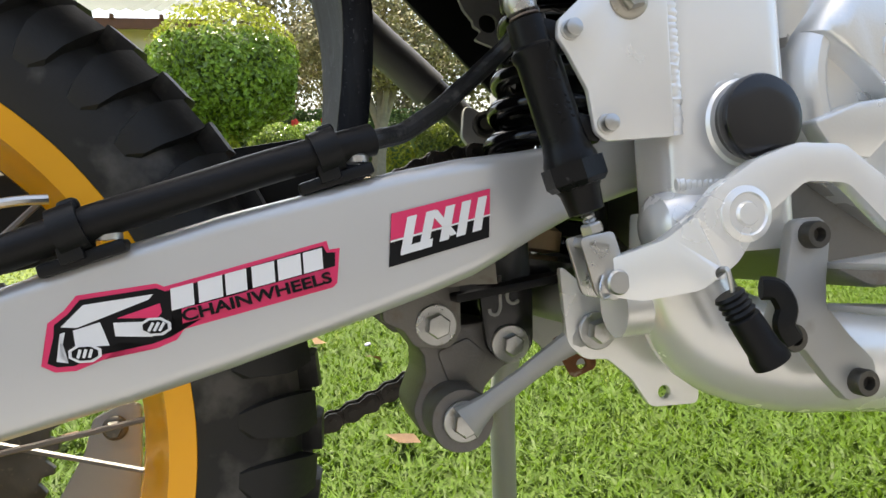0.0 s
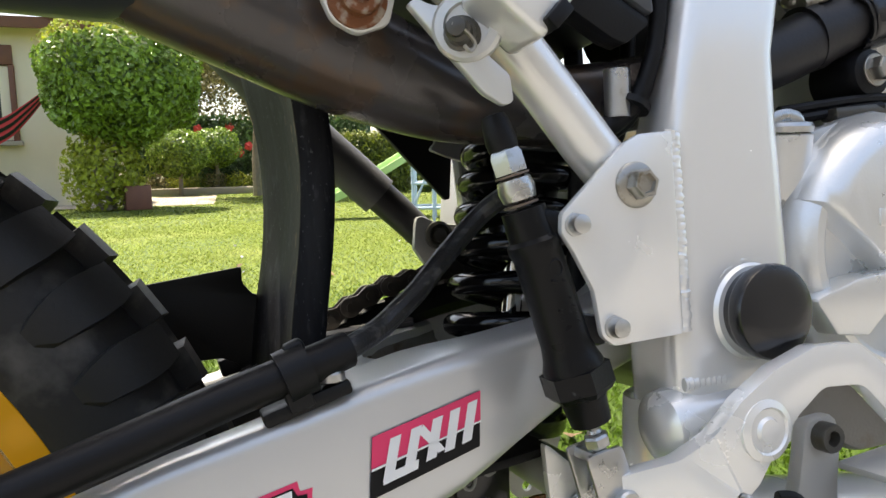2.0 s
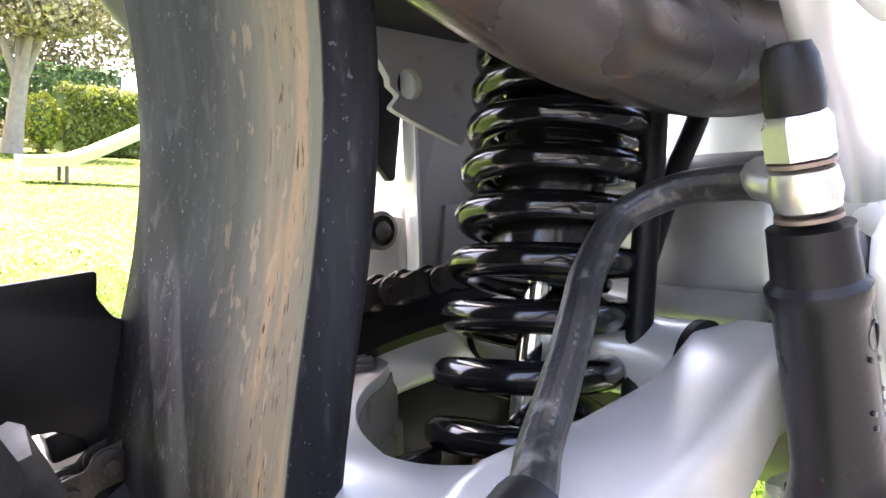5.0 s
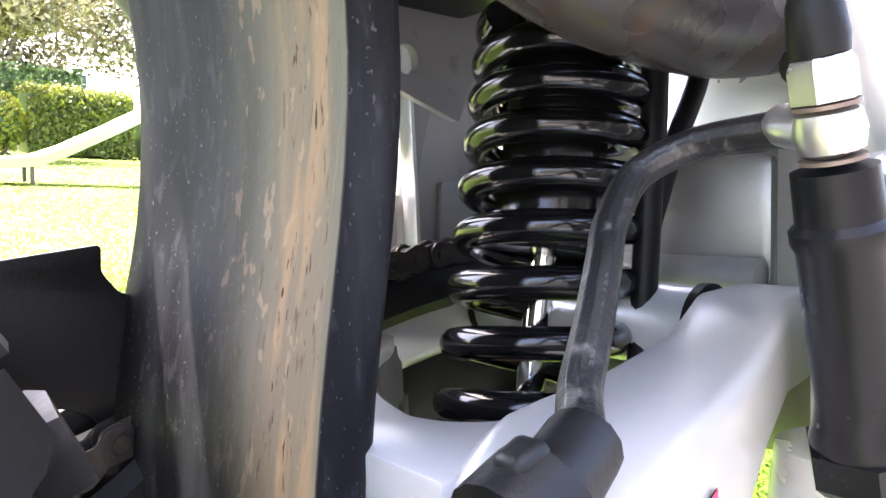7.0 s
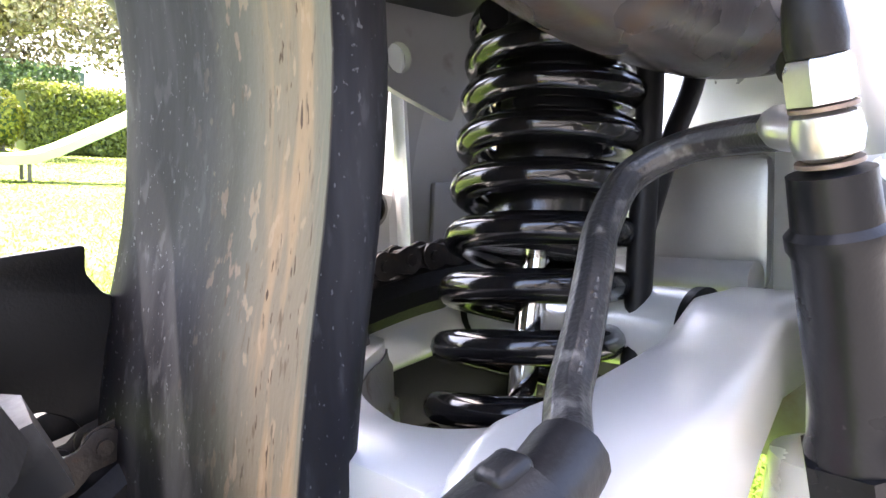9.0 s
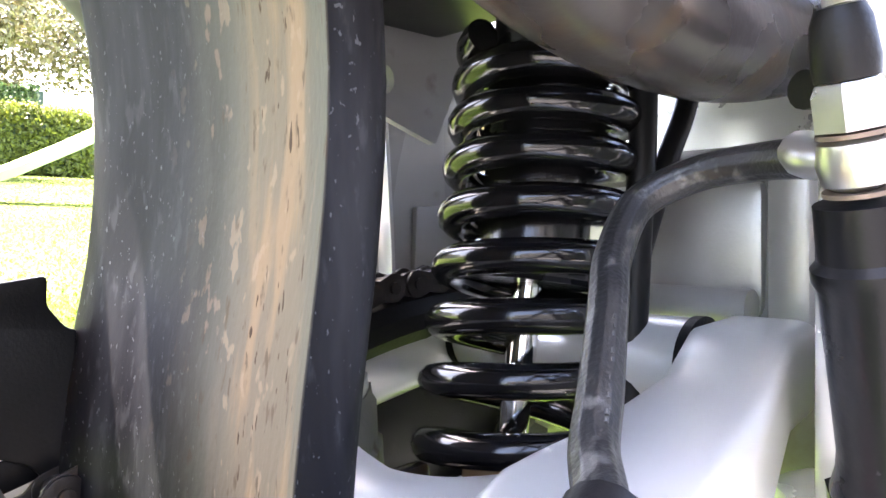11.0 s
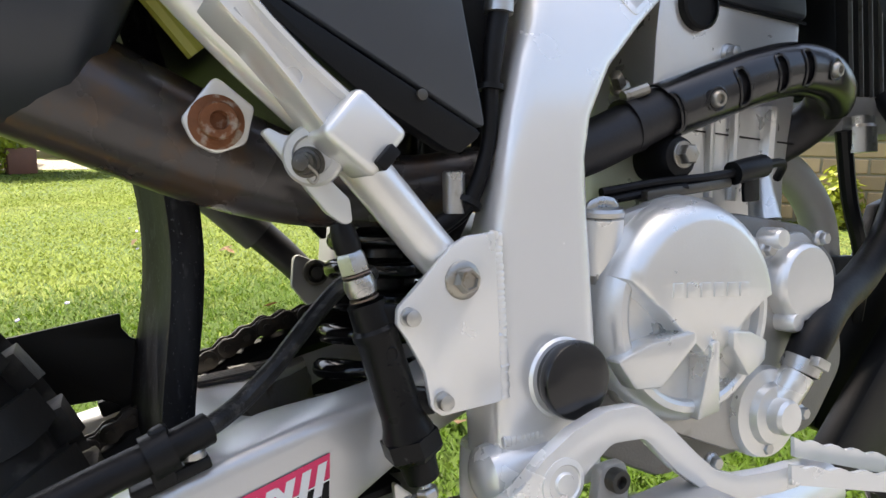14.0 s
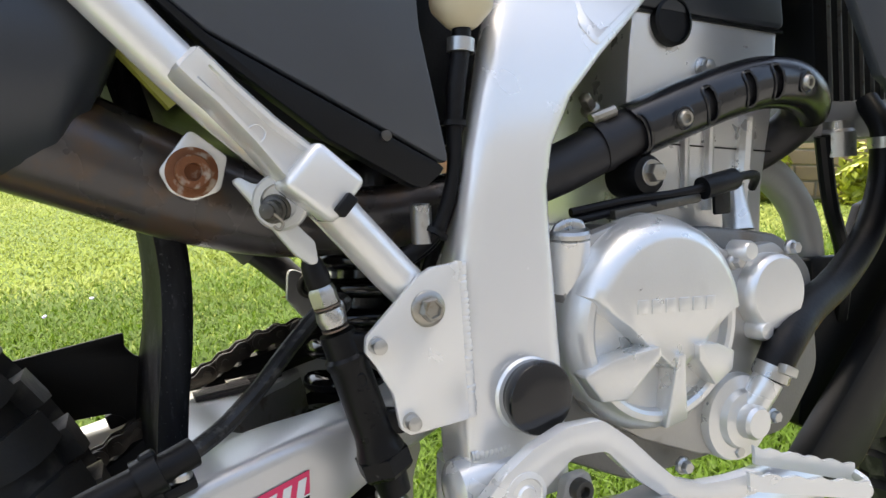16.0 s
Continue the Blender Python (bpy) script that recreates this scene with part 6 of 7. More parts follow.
part("slider_end", box(B(), (0.0095, 0.474, 0.4895), (0.018, 0.012, 0.012), (0, -14, 0), 0.002), RUBBER, bike, "black rubber slider end block")
part("chain_side_guard", slab(B(), fillet([(0.112, 0.455), (0.118, 0.490), (0.300, 0.500), (0.300, 0.430), (0.200, 0.420)], 0.008, 3), 0.4665, 0.4700, 0.0008), PLASTIC, bike, "black plastic guard plate inside the far arm")
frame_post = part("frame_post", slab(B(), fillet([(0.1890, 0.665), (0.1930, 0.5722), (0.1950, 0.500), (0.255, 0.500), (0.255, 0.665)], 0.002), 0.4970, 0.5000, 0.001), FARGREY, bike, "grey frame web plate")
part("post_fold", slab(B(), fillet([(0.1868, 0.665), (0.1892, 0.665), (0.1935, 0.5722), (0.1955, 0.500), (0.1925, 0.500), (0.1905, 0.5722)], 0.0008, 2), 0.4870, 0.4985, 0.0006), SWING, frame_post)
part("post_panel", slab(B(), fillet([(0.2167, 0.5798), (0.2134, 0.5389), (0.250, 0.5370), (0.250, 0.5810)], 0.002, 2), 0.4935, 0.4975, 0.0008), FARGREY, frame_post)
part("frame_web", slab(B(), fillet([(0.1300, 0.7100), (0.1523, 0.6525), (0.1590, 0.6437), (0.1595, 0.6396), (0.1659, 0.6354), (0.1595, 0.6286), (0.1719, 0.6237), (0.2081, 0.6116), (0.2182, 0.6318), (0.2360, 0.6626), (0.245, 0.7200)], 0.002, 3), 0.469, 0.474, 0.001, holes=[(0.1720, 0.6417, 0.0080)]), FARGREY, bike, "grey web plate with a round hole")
part("vertical_hose", tube(B(), [(0.214, 0.352, 0.70), (0.212, 0.350, 0.62), (0.206, 0.350, 0.56), (0.200, 0.352, 0.47)], 0.0058, 12), RUBBER, bike, "black rubber breather hose")
part("second_hose", tube(B(), [(0.252, 0.345, 0.70), (0.240, 0.343, 0.63), (0.222, 0.346, 0.592), (0.208, 0.352, 0.55)], 0.0048, 12), RUBBER, bike, "black rubber hose")

# -- reservoir, cables by the frame
res = part("brake_reservoir", lathe(B(), [(0.007, 0.0), (0.010, 0.002), (0.0175, 0.010), (0.0185, 0.014), (0.0185, 0.05), (0.015, 0.055)], (0.2105, 0.252, 0.7330), (0.05, 0, 1), 28), TANK, bike, "cream translucent brake fluid reservoir")
part("reservoir_hose", tube(B(), [(0.2105, 0.252, 0.737), (0.2085, 0.252, 0.722), (0.2036, 0.252, 0.701), (0.2005, 0.252, 0.680), (0.1975, 0.252, 0.652), (0.1898, 0.254, 0.628), (0.1830, 0.257, 0.617), (0.1660, 0.262, 0.606), (0.150, 0.268, 0.604)], [0.0055, 0.0058, 0.0058, 0.0048, 0.0040, 0.0042, 0.0048, 0.0054, 0.0054], 14), RUBBER, res, "black reservoir hose")
part("hose_clip", lathe(B(), [(0.0062, -0.0038), (0.0080, -0.0038), (0.0080, 0.0038), (0.0062, 0.0038)], (0.2087, 0.252, 0.7235), (0.12, 0, 1), 20), ZINC, res, "zinc spring hose clip")
part("cable_tie", lathe(B(), [(0.0060, -0.0015), (0.0082, -0.0015), (0.0082, 0.0015), (0.0060, 0.0015)], (0.1843, 0.256, 0.6186), (0.6, 0, 1), 18), PLASTIC, res)
part("cable_tie", lathe(B(), [(0.0050, -0.0015), (0.0078, -0.0015), (0.0078, 0.0015), (0.0050, 0.0015)], (0.2003, 0.2525, 0.6800), (0.1, 0, 1), 18), PLASTIC, res)
part("second_cable", tube(B(), [(0.2145, 0.257, 0.735), (0.2110, 0.257, 0.715), (0.2055, 0.257, 0.690), (0.2035, 0.257, 0.665), (0.196, 0.258, 0.632), (0.185, 0.262, 0.612), (0.165, 0.268, 0.600)], 0.0032, 10), RUBBER, bike, "thin black cable")
part("drain_stub", lathe(B(), [(0.0060, -0.012), (0.0062, 0.010), (0.0052, 0.011), (0.0050, 0.004), (0.001, 0.004)], (0.1775, 0.258, 0.6250), (0.05, 0, 1), 20), ZINC, bike, "bright metal breather stub")

# -- front: radiator, guard and frame tube
rad = part("radiator", slab(B(), fillet([(0.60, 0.690), (0.60, 0.90), (0.78, 0.90), (0.78, 0.690)], 0.004), 0.315, 0.40, 0.002), PLASTIC, bike, "black radiator with a grey lower tank")
for k in range(9):
    part("fin", box(B(), (0.618 + 0.015 * k, 0.3135, 0.745), (0.0013, 0.004, 0.11), (0, 0, 0), 0.0), BOLT, rad)
part("lower_tank", box(B(), (0.69, 0.345, 0.6735), (0.19, 0.065, 0.036), (0, 0, 0), 0.005), GREYMETAL, rad)
part("radiator_shroud", slab(B(), fillet([(0.500, 0.98), (0.535, 0.765), (0.5694, 0.7010), (0.5809, 0.6939), (0.6039, 0.6677), (0.5923, 0.6345), (0.5949, 0.5777), (0.6115, 0.5500), (0.690, 0.540), (0.86, 0.68), (0.90, 0.98)], 0.006), 0.236, 0.246, 0.003), PANEL, bike, "charcoal radiator shroud")
part("front_guard", slab(B(), fillet([(0.800, 0.640), (0.7335, 0.5320), (0.7153, 0.5156), (0.5755, 0.3922), (0.550, 0.370), (0.55, 0.34), (0.60, 0.338), (0.6338, 0.3506), (0.673, 0.3922), (0.7276, 0.438), (0.80, 0.50)], 0.012, 3), 0.300, 0.325, 0.006), PLASTIC, bike, "black plastic engine guard")
part("hose_behind", tube(B(), [(0.60, 0.31, 0.66), (0.615, 0.315, 0.60), (0.64, 0.32, 0.54), (0.66, 0.34, 0.48)], 0.007, 10), PLASTIC, bike, "black cable run beside the radiator")
part("tank_underside", slab(B(), fillet([(0.24, 0.84), (0.55, 0.84), (0.60, 0.80), (0.62, 0.98), (0.20, 0.98)], 0.02), 0.27, 0.51, 0.01), PLASTIC, bike, "black underside of the fuel tank")
stand = part("side_stand", tube(B(), [(0.175, 0.462, 0.405), (0.166, 0.480, 0.34), (0.168, 0.50, 0.26), (0.175, 0.545, 0.11), (0.178, 0.562, 0.075)], 0.0105, 16), GREYMETAL, bike, "grey steel side stand on the grass")
part("stand_foot", box(B(), (0.182, 0.568, 0.075), (0.05, 0.035, 0.006), (8, 0, 0), 0.002), GREYMETAL, stand)


# ---- the garden ----
rng2 = np.random.default_rng(7)


def mesh_from(name, verts, faces, mat, smooth=False):
    me = bpy.data.meshes.new(name)
    me.from_pydata([tuple(v) for v in verts], [], faces)
    me.materials.append(mat)
    if smooth:
        me.polygons.foreach_set("use_smooth", [True] * len(me.polygons))
    return me


# ground: one sheet to the horizon, with a gentle unevenness near by
gx = np.concatenate([-np.geomspace(1500, 4, 14), np.linspace(-3, 6, 46), np.geomspace(7, 1500, 14)])
gy = np.concatenate([-np.geomspace(1500, 2, 12), np.linspace(-1.5, 8, 48), np.geomspace(9, 1500, 16)])
gv = [(x, y, -0.012 + (0.010 * noise.noise(Vector((x * 1.3, y * 1.3, 0.4))) if abs(x) < 8 and abs(y) < 10 else 0.0)) for y in gy for x in gx]
gf = [(j * len(gx) + i, j * len(gx) + i + 1, (j + 1) * len(gx) + i + 1, (j + 1) * len(gx) + i) for j in range(len(gy) - 1) for i in range(len(gx) - 1)]
ground = new("ground", mesh_from("ground", gv, gf, SOIL, True))
tagged(ground, "sunlit green lawn", "lawn", kind="structure")


def blades(name, count, xr, yr, high, wide, mat, bias=1.0):
    soft = 0.12 * (yr[1] - yr[0])
    x = xr[0] + (xr[1] - xr[0]) * rng2.random(count) + soft * rng2.normal(size=count)
    y = yr[0] + (yr[1] - yr[0]) * rng2.random(count) ** bias + 0.7 * soft * rng2.normal(size=count)
    h = high * (0.45 + 0.75 * rng2.random(count))
    w = wide * (0.6 + 0.8 * rng2.random(count))
    lean = (0.35 + 1.0 * rng2.random(count)) * h
    la = rng2.random(count) * 2 * math.pi
    a = la - math.pi * (0.15 + 0.70 * rng2.random(count))
    v = np.zeros((count, 5, 3))
    c, s = np.cos(a), np.sin(a)
    for k, (ww, hh, ll) in enumerate(((-1, 0, 0), (1, 0, 0), (-0.8, 0.55, 0.35), (0.8, 0.55, 0.35), (0, 1, 1))):
        v[:, k, 0] = x + c * w * ww / 2 + np.cos(la) * lean * ll
        v[:, k, 1] = y + s * w * ww / 2 + np.sin(la) * lean * ll
        v[:, k, 2] = -0.014 + h * hh * (1 - 0.25 * ll)
    idx = (np.arange(count) * 5)[:, None]
    quads = (idx + np.array([0, 1, 3, 2])).tolist()
    tris = (idx + np.array([2, 3, 4])).tolist()
    me = mesh_from(name, v.reshape(-1, 3).tolist(), quads + tris, mat, True)
    up = np.repeat(np.stack([0.45 * np.cos(la) + 0.25 * rng2.normal(size=count), 0.45 * np.sin(la) + 0.25 * rng2.normal(size=count), np.ones(count)], 1), 5, 0)
    me.normals_split_custom_set_from_vertices((up / np.linalg.norm(up, axis=1)[:, None]).tolist())
    return new(name, me)


tagged(blades("grass", 215000, (-1.5, 2.9), (0.50, 2.8), 0.036, 0.0050, GRASS, 1.2), "short green lawn grass in uneven tufts", "grass", kind="stuff")
# both distant lawns use the grass colour brightened for sunlight
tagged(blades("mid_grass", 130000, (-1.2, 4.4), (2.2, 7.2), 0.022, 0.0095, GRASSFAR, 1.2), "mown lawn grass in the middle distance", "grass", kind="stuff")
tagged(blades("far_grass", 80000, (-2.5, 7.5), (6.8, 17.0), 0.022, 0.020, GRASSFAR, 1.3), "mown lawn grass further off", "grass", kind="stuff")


def leaf_cloud(points, normals, size, mat_name, mat, droop=0.3):
    """Many small folded leaves on the given points."""
    n = len(points)
    pts = np.asarray(points)
    d = rng2.normal(size=(n, 3))
    nn = np.asarray(normals) + 0.55 * rng2.normal(size=(n, 3))
    nn /= np.linalg.norm(nn, axis=1)[:, None]
    u = np.cross(nn, d)
    u /= np.linalg.norm(u, axis=1)[:, None]
    w = np.cross(nn, u)
    s = (size * (0.6 + 0.8 * rng2.random(n)))[:, None]
    v = np.stack([pts - u * s * 0.5, pts + w * s * 0.28 + nn * s * 0.06, pts + u * s * 0.5 - nn * s * droop * 0.3, pts - w * s * 0.28 + nn * s * 0.06], 1)
    idx = (np.arange(n) * 4)[:, None]
    return v.reshape(-1, 3).tolist(), (idx + np.array([0, 1, 2])).tolist() + (idx + np.array([0, 2, 3])).tolist()


def blob_points(n, centre, radii, depth=0.25, lump=0.16, freq=2.2):
    d = rng2.normal(size=(n, 3))
    d /= np.linalg.norm(d, axis=1)[:, None]
    r = 1 - depth * rng2.random(n) ** 1.7
    bumpv = np.array([noise.noise(Vector((float(q[0]), float(q[1]), float(q[2]))) * freq + Vector(centre)) for q in d])
    r = r * (1 + lump * bumpv)
    return np.asarray(centre) + d * r[:, None] * np.asarray(radii), d


def trunk(name, path, radii, parent):
    return part(name, tube(B(), path, radii, 9, 4), BARK, parent)


# the big clipped bush
bush = new("round_topped_bush")
bush.location = (-0.90, 11.0, 0)
tagged(bush, "large clipped evergreen bush with bright yellow-green new growth on top", "bush")
p, d = blob_points(15000, (0.32, 0.0, 1.80), (1.06, 1.0, 0.92), 0.22, 0.14)
keep = p[:, 2] < 2.35
v, f = leaf_cloud(p[keep], d[keep], 0.085, "leaf", LEAF)
o = new("crown", mesh_from("crown", v, f, LEAF)); o.parent = bush
p, d = blob_points(5200, (0.32, 0.0, 1.98), (1.08, 1.02, 0.86), 0.20, 0.16)
keep = p[:, 2] > 2.28
v, f = leaf_cloud(p[keep], d[keep], 0.08, "leaf", LEAFY)
o = new("new_growth", mesh_from("new_growth", v, f, LEAFY)); o.parent = bush; o["label"] = "yellow-green new growth"
p, d = blob_points(2600, (0.02, 0.0, 0.55), (0.55, 0.5, 0.62), 0.5, 0.35)
v, f = leaf_cloud(p, d, 0.085, "leaf", LEAFY)
o = new("low_growth", mesh_from("low_growth", v, f, LEAFY)); o.parent = bush; o["label"] = "loose yellowish growth round the stems"
for k in range(5):
    a = k * 1.3
    trunk("stem", [(0.10 * math.cos(a), 0.10 * math.sin(a), 0), (0.14 * math.cos(a), 0.12 * math.sin(a), 0.6), (0.3 + 0.35 * math.cos(a), 0.3 * math.sin(a), 1.5)], [0.04, 0.035, 0.02], bush)
# solid core: its dark colour stands for the shade between the leaves
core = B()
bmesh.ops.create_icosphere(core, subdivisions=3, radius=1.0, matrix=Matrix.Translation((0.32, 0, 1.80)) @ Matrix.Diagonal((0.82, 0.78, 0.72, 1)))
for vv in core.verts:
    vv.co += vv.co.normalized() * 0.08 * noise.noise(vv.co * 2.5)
part("inner_foliage", core, IVY, bush, "solid dark core standing for the shaded inside of the bush")


def round_bush(x, y, c, r, n, mat, label, size=0.06):
    b = new("clipped_bush")
    b.location = (x, y, 0)
    tagged(b, label, "bush")
    p, d = blob_points(n, c, r, 0.3, 0.12)
    v, f = leaf_cloud(p, d, size, "leaf", mat)
    o = new("crown", mesh_from("crown", v, f, mat)); o.parent = b
    trunk("stem", [(0, 0, 0), (0.02, 0, c[2])], [0.05, 0.03], b)
    # dark solid in place of the shaded inside
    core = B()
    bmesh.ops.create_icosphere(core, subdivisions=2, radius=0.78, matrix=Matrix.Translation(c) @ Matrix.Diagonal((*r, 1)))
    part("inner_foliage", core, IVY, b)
    return b


round_bush(0.14, 15.7, (0, 0, 0.86), (0.62, 0.55, 0.50), 5200, LEAF, "small round clipped bush in the flower bed", 0.07)
round_bush(0.92, 16.6, (0, 0, 1.0), (0.55, 0.5, 0.45), 3000, LEAF, "second round bush against the ivy", 0.07)

# ivy bank behind the bed
iv = 9000
ix = rng2.uniform(-4.0, 4.6, iv)
iz = rng2.uniform(0.0, 1.75, iv)
iy = 17.9 - 0.28 * iz + 0.16 * np.array([noise.noise(Vector((float(a) * 1.8, float(b) * 1.8, 3.0))) for a, b in zip(ix, iz)])
v, f = leaf_cloud(np.stack([ix, iy, iz], 1), np.tile((0, -1, 0.25), (iv, 1)), 0.13, "leaf", IVY)
ivy = new("ivy_bank", mesh_from("ivy_bank", v, f, IVY))
tagged(ivy, "dark ivy covering a low bank", "ivy", kind="stuff")
iw = part("garden_wall", box(B(), (0.3, 18.3, 0.85), (9.2, 0.3, 1.7), (0, 0, 0), 0.02), IVY)
tagged(iw, "low garden wall behind the ivy", "wall", kind="structure")
for x, z in ((1.72, 1.05), (2.05, 0.72), (2.62, 0.80), (1.30, 1.5), (1.5, 0.9), (0.6, 1.45)):
    bb = B()
    for k in range(5):
        a = k * 1.257
        bmesh.ops.create_icosphere(bb, subdivisions=1, radius=0.055, matrix=Matrix.Translation((x + 0.06 * math.cos(a), 17.45, z + 0.06 * math.sin(a))) @ Matrix.Diagonal((1, 0.4, 1, 1)))
    bmesh.ops.create_icosphere(bb, subdivisions=1, radius=0.04, matrix=Matrix.Translation((x, 17.41, z)))
    tagged(part("red_flower", bb, FLOWER), "bright red flower among the ivy", "flower", "flowers in the ivy")
# bed edging, low plants, paving strip
edge = part("bed_edging", box(B(), (0.8, 16.05, 0.06), (7.0, 0.18, 0.16), (0, 0, -2.5), 0.02), STONE)
tagged(edge, "pale stone edging of the flower bed", "edging", kind="structure")
pav = part("paving", box(B(), (-0.5, 13.6, -0.016), (2.4, 3.8, 0.03), (0, 0, -4), 0.01), STONE)
tagged(pav, "pale stone paving beside the bush", "pavement", kind="structure")
for m, first_k in ((LEAFY, 0), (HEDGE, 1), (OLIVE, 2)):
    allv, allf = [], []
    for k in range(first_k, 12, 3):
        p, d = blob_points(420, (-1.2 + 0.42 * k, 16.55 + 0.2 * rng2.random(), 0.24), (0.26, 0.2, 0.2 + 0.08 * rng2.random()), 0.6, 0.3)
        v, f = leaf_cloud(p, d, 0.07, "leaf", m)
        allf += [[q + len(allv) for q in g] for g in f]
        allv += v
    tagged(new("bed_plants", mesh_from("bed_plants", allv, allf, m)), "low leafy plants in the flower bed", "plants", kind="stuff")
tagged(part("planter", box(B(), (-0.50, 10.9, 0.16), (0.34, 0.34, 0.34), (0, 0, 12), 0.02), TIMBER), "square dark wooden planter on the lawn's edge", "planter")


def tree(x, y, path, radii, crown, n, mat, label, size=0.09):
    t = new("tree")
    t.location = (x, y, 0)
    tagged(t, label, "tree")
    trunk("trunk", path, radii, t)
    top = Vector(path[-1])
    for k, (c, r) in enumerate(crown):
        trunk("limb", [path[-2], top.lerp(Vector(c), 0.45) + Vector((0, 0, 0.05)), c], [radii[-1] * 0.8, radii[-1] * 0.5, 0.015], t)
    allv, allf = [], []
    for c, r in crown:
        p, d = blob_points(n, c, r, 0.75, 0.35, 1.6)
        v, f = leaf_cloud(p, d, size, "leaf", mat)
        allf += [[q + len(allv) for q in g] for g in f]
        allv += v
    o = new("crown", mesh_from("crown", allv, allf, mat)); o.parent = t
    return t


tree(1.84, 12.7, [(0, 0, 0), (0.04, 0, 0.5), (0.10, 0.0, 1.0), (0.14, 0.0, 1.45)], [0.16, 0.13, 0.12, 0.10], [((-0.7, 0.2, 2.5), (0.95, 0.9, 0.65)), ((0.9, 0.0, 2.5), (0.95, 0.9, 0.7)), ((0.1, 0.3, 3.1), (1.2, 1.0, 0.8)), ((0.3, -0.4, 2.1), (0.8, 0.7, 0.45))], 2300, OLIVE, "pale-barked tree with a thin olive-brown crown")
tree(1.55, 14.3, [(0, 0, 0), (-0.02, 0, 0.6), (0.02, 0, 1.25), (0.05, 0, 1.7)], [0.11, 0.08, 0.07, 0.05], [((-0.7, 0.1, 2.6), (0.8, 0.8, 0.7)), ((0.5, 0.2, 2.8), (0.8, 0.8, 0.7)), ((-0.2, 0, 3.4), (1.0, 0.9, 0.8))], 2300, OLIVE, "slender tree with dry olive-coloured leaves")
tree(-0.3, 19.6, [(0, 0, 0), (0.05, 0, 1.0), (0.0, 0, 2.0)], [0.16, 0.12, 0.10], [((0.3, 0.2, 1.95), (1.9, 1.0, 0.85)), ((-0.5, 0, 3.0), (1.3, 1.0, 1.2)), ((0.9, 0, 3.2), (1.3, 1.0, 1.2)), ((0.2, 0, 4.6), (1.6, 1.2, 1.2))], 2400, OLIVE, "taller tree with a brown-green crown beyond the wall", 0.13)
tree(3.4, 20.5, [(0, 0, 0), (0.05, 0, 1.0), (0.0, 0, 2.0)], [0.18, 0.14, 0.10], [((0.2, 0.2, 2.0), (2.0, 1.0, 0.9)), ((-0.6, 0, 3.2), (1.5, 1.0, 1.4)), ((1.4, 0, 3.4), (1.5, 1.0, 1.4)), ((0.2, 0, 5.0), (2.0, 1.4, 1.6))], 2600, OLIVE, "broad tree with a brown-green crown beyond the wall", 0.14)
tree(6.6, 19.0, [(0, 0, 0), (0.05, 0, 1.0), (0.0, 0, 2.0)], [0.18, 0.14, 0.10], [((-0.9, 0, 3.0), (1.6, 1.0, 1.4)), ((1.4, 0, 3.4), (1.6, 1.0, 1.4)), ((0.2, 0, 5.0), (2.2, 1.4, 1.6))], 2600, OLIVE, "broad olive tree behind the hedge", 0.14)

# clipped hedge with a raised right part
def hedge(x0, x1, y, h, depth, n, name_label):
    fr_n = int(n * 0.6)
    xs = rng2.uniform(x0, x1, n)
    zs = rng2.uniform(0.02, h, n)
    ys = np.full(n, float(y)) + 0.07 * rng2.normal(size=n)
    nm = np.tile((0.0, -1.0, 0.15), (n, 1))
    top = np.arange(n) >= fr_n
    zs[top] = h + 0.05 * rng2.normal(size=top.sum())
    ys[top] = y + depth * rng2.random(top.sum())
    nm[top] = (0, -0.1, 1)
    v, f = leaf_cloud(np.stack([xs, ys, zs], 1), nm, 0.075, "leaf", HEDGE)
    h_ob = new("hedge", mesh_from("hedge", v, f, HEDGE))
    tagged(h_ob, name_label, "hedge")
    # dark block behind the leaves, coloured as the hedge's inner shade
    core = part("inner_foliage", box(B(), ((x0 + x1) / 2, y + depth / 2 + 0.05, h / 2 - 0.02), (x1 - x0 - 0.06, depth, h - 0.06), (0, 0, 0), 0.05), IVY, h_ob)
    return h_ob


hedge(2.75, 4.4, 13.6, 1.10, 0.9, 7000, "square clipped yellow-green hedge on the lawn's edge")
hedge(4.5, 9.5, 13.3, 0.82, 0.9, 5000, "longer clipped hedge beyond the first")
round_bush(2.45, 13.9, (0, 0, 0.5), (0.34, 0.34, 0.5), 1500, LEAFY, "pale yellow shrub beside the hedge", 0.07)

# child's slide
slide = new("garden_slide")
slide.location = (1.62, 7.35, 0)
tagged(slide, "pale green plastic garden slide on thin legs", "slide")
bb = B()
rows = []
for x, z in ((-0.55, 0.16), (-0.35, 0.165), (-0.15, 0.19), (0.05, 0.27), (0.45, 0.48), (0.95, 0.76), (1.3, 0.96)):
    rows.append(ring(bb, [(x, -0.20, z + 0.06), (x, -0.17, z + 0.06), (x, -0.16, z), (x, 0.16, z), (x, 0.17, z + 0.06), (x, 0.20, z + 0.06), (x, 0.19, z - 0.025), (x, -0.19, z - 0.025)]))
part("chute", skin(bb, rows), SLIDEG, slide)
for x, y, h in ((-0.2, -0.15, 0.17), (-0.2, 0.15, 0.17), (1.3, -0.18, 0.95), (1.3, 0.18, 0.95)):
    part("leg", tube(B(), [(x, y, 0), (x, y, h)], 0.018, 10, smooth=False), DARKBOLT, slide)

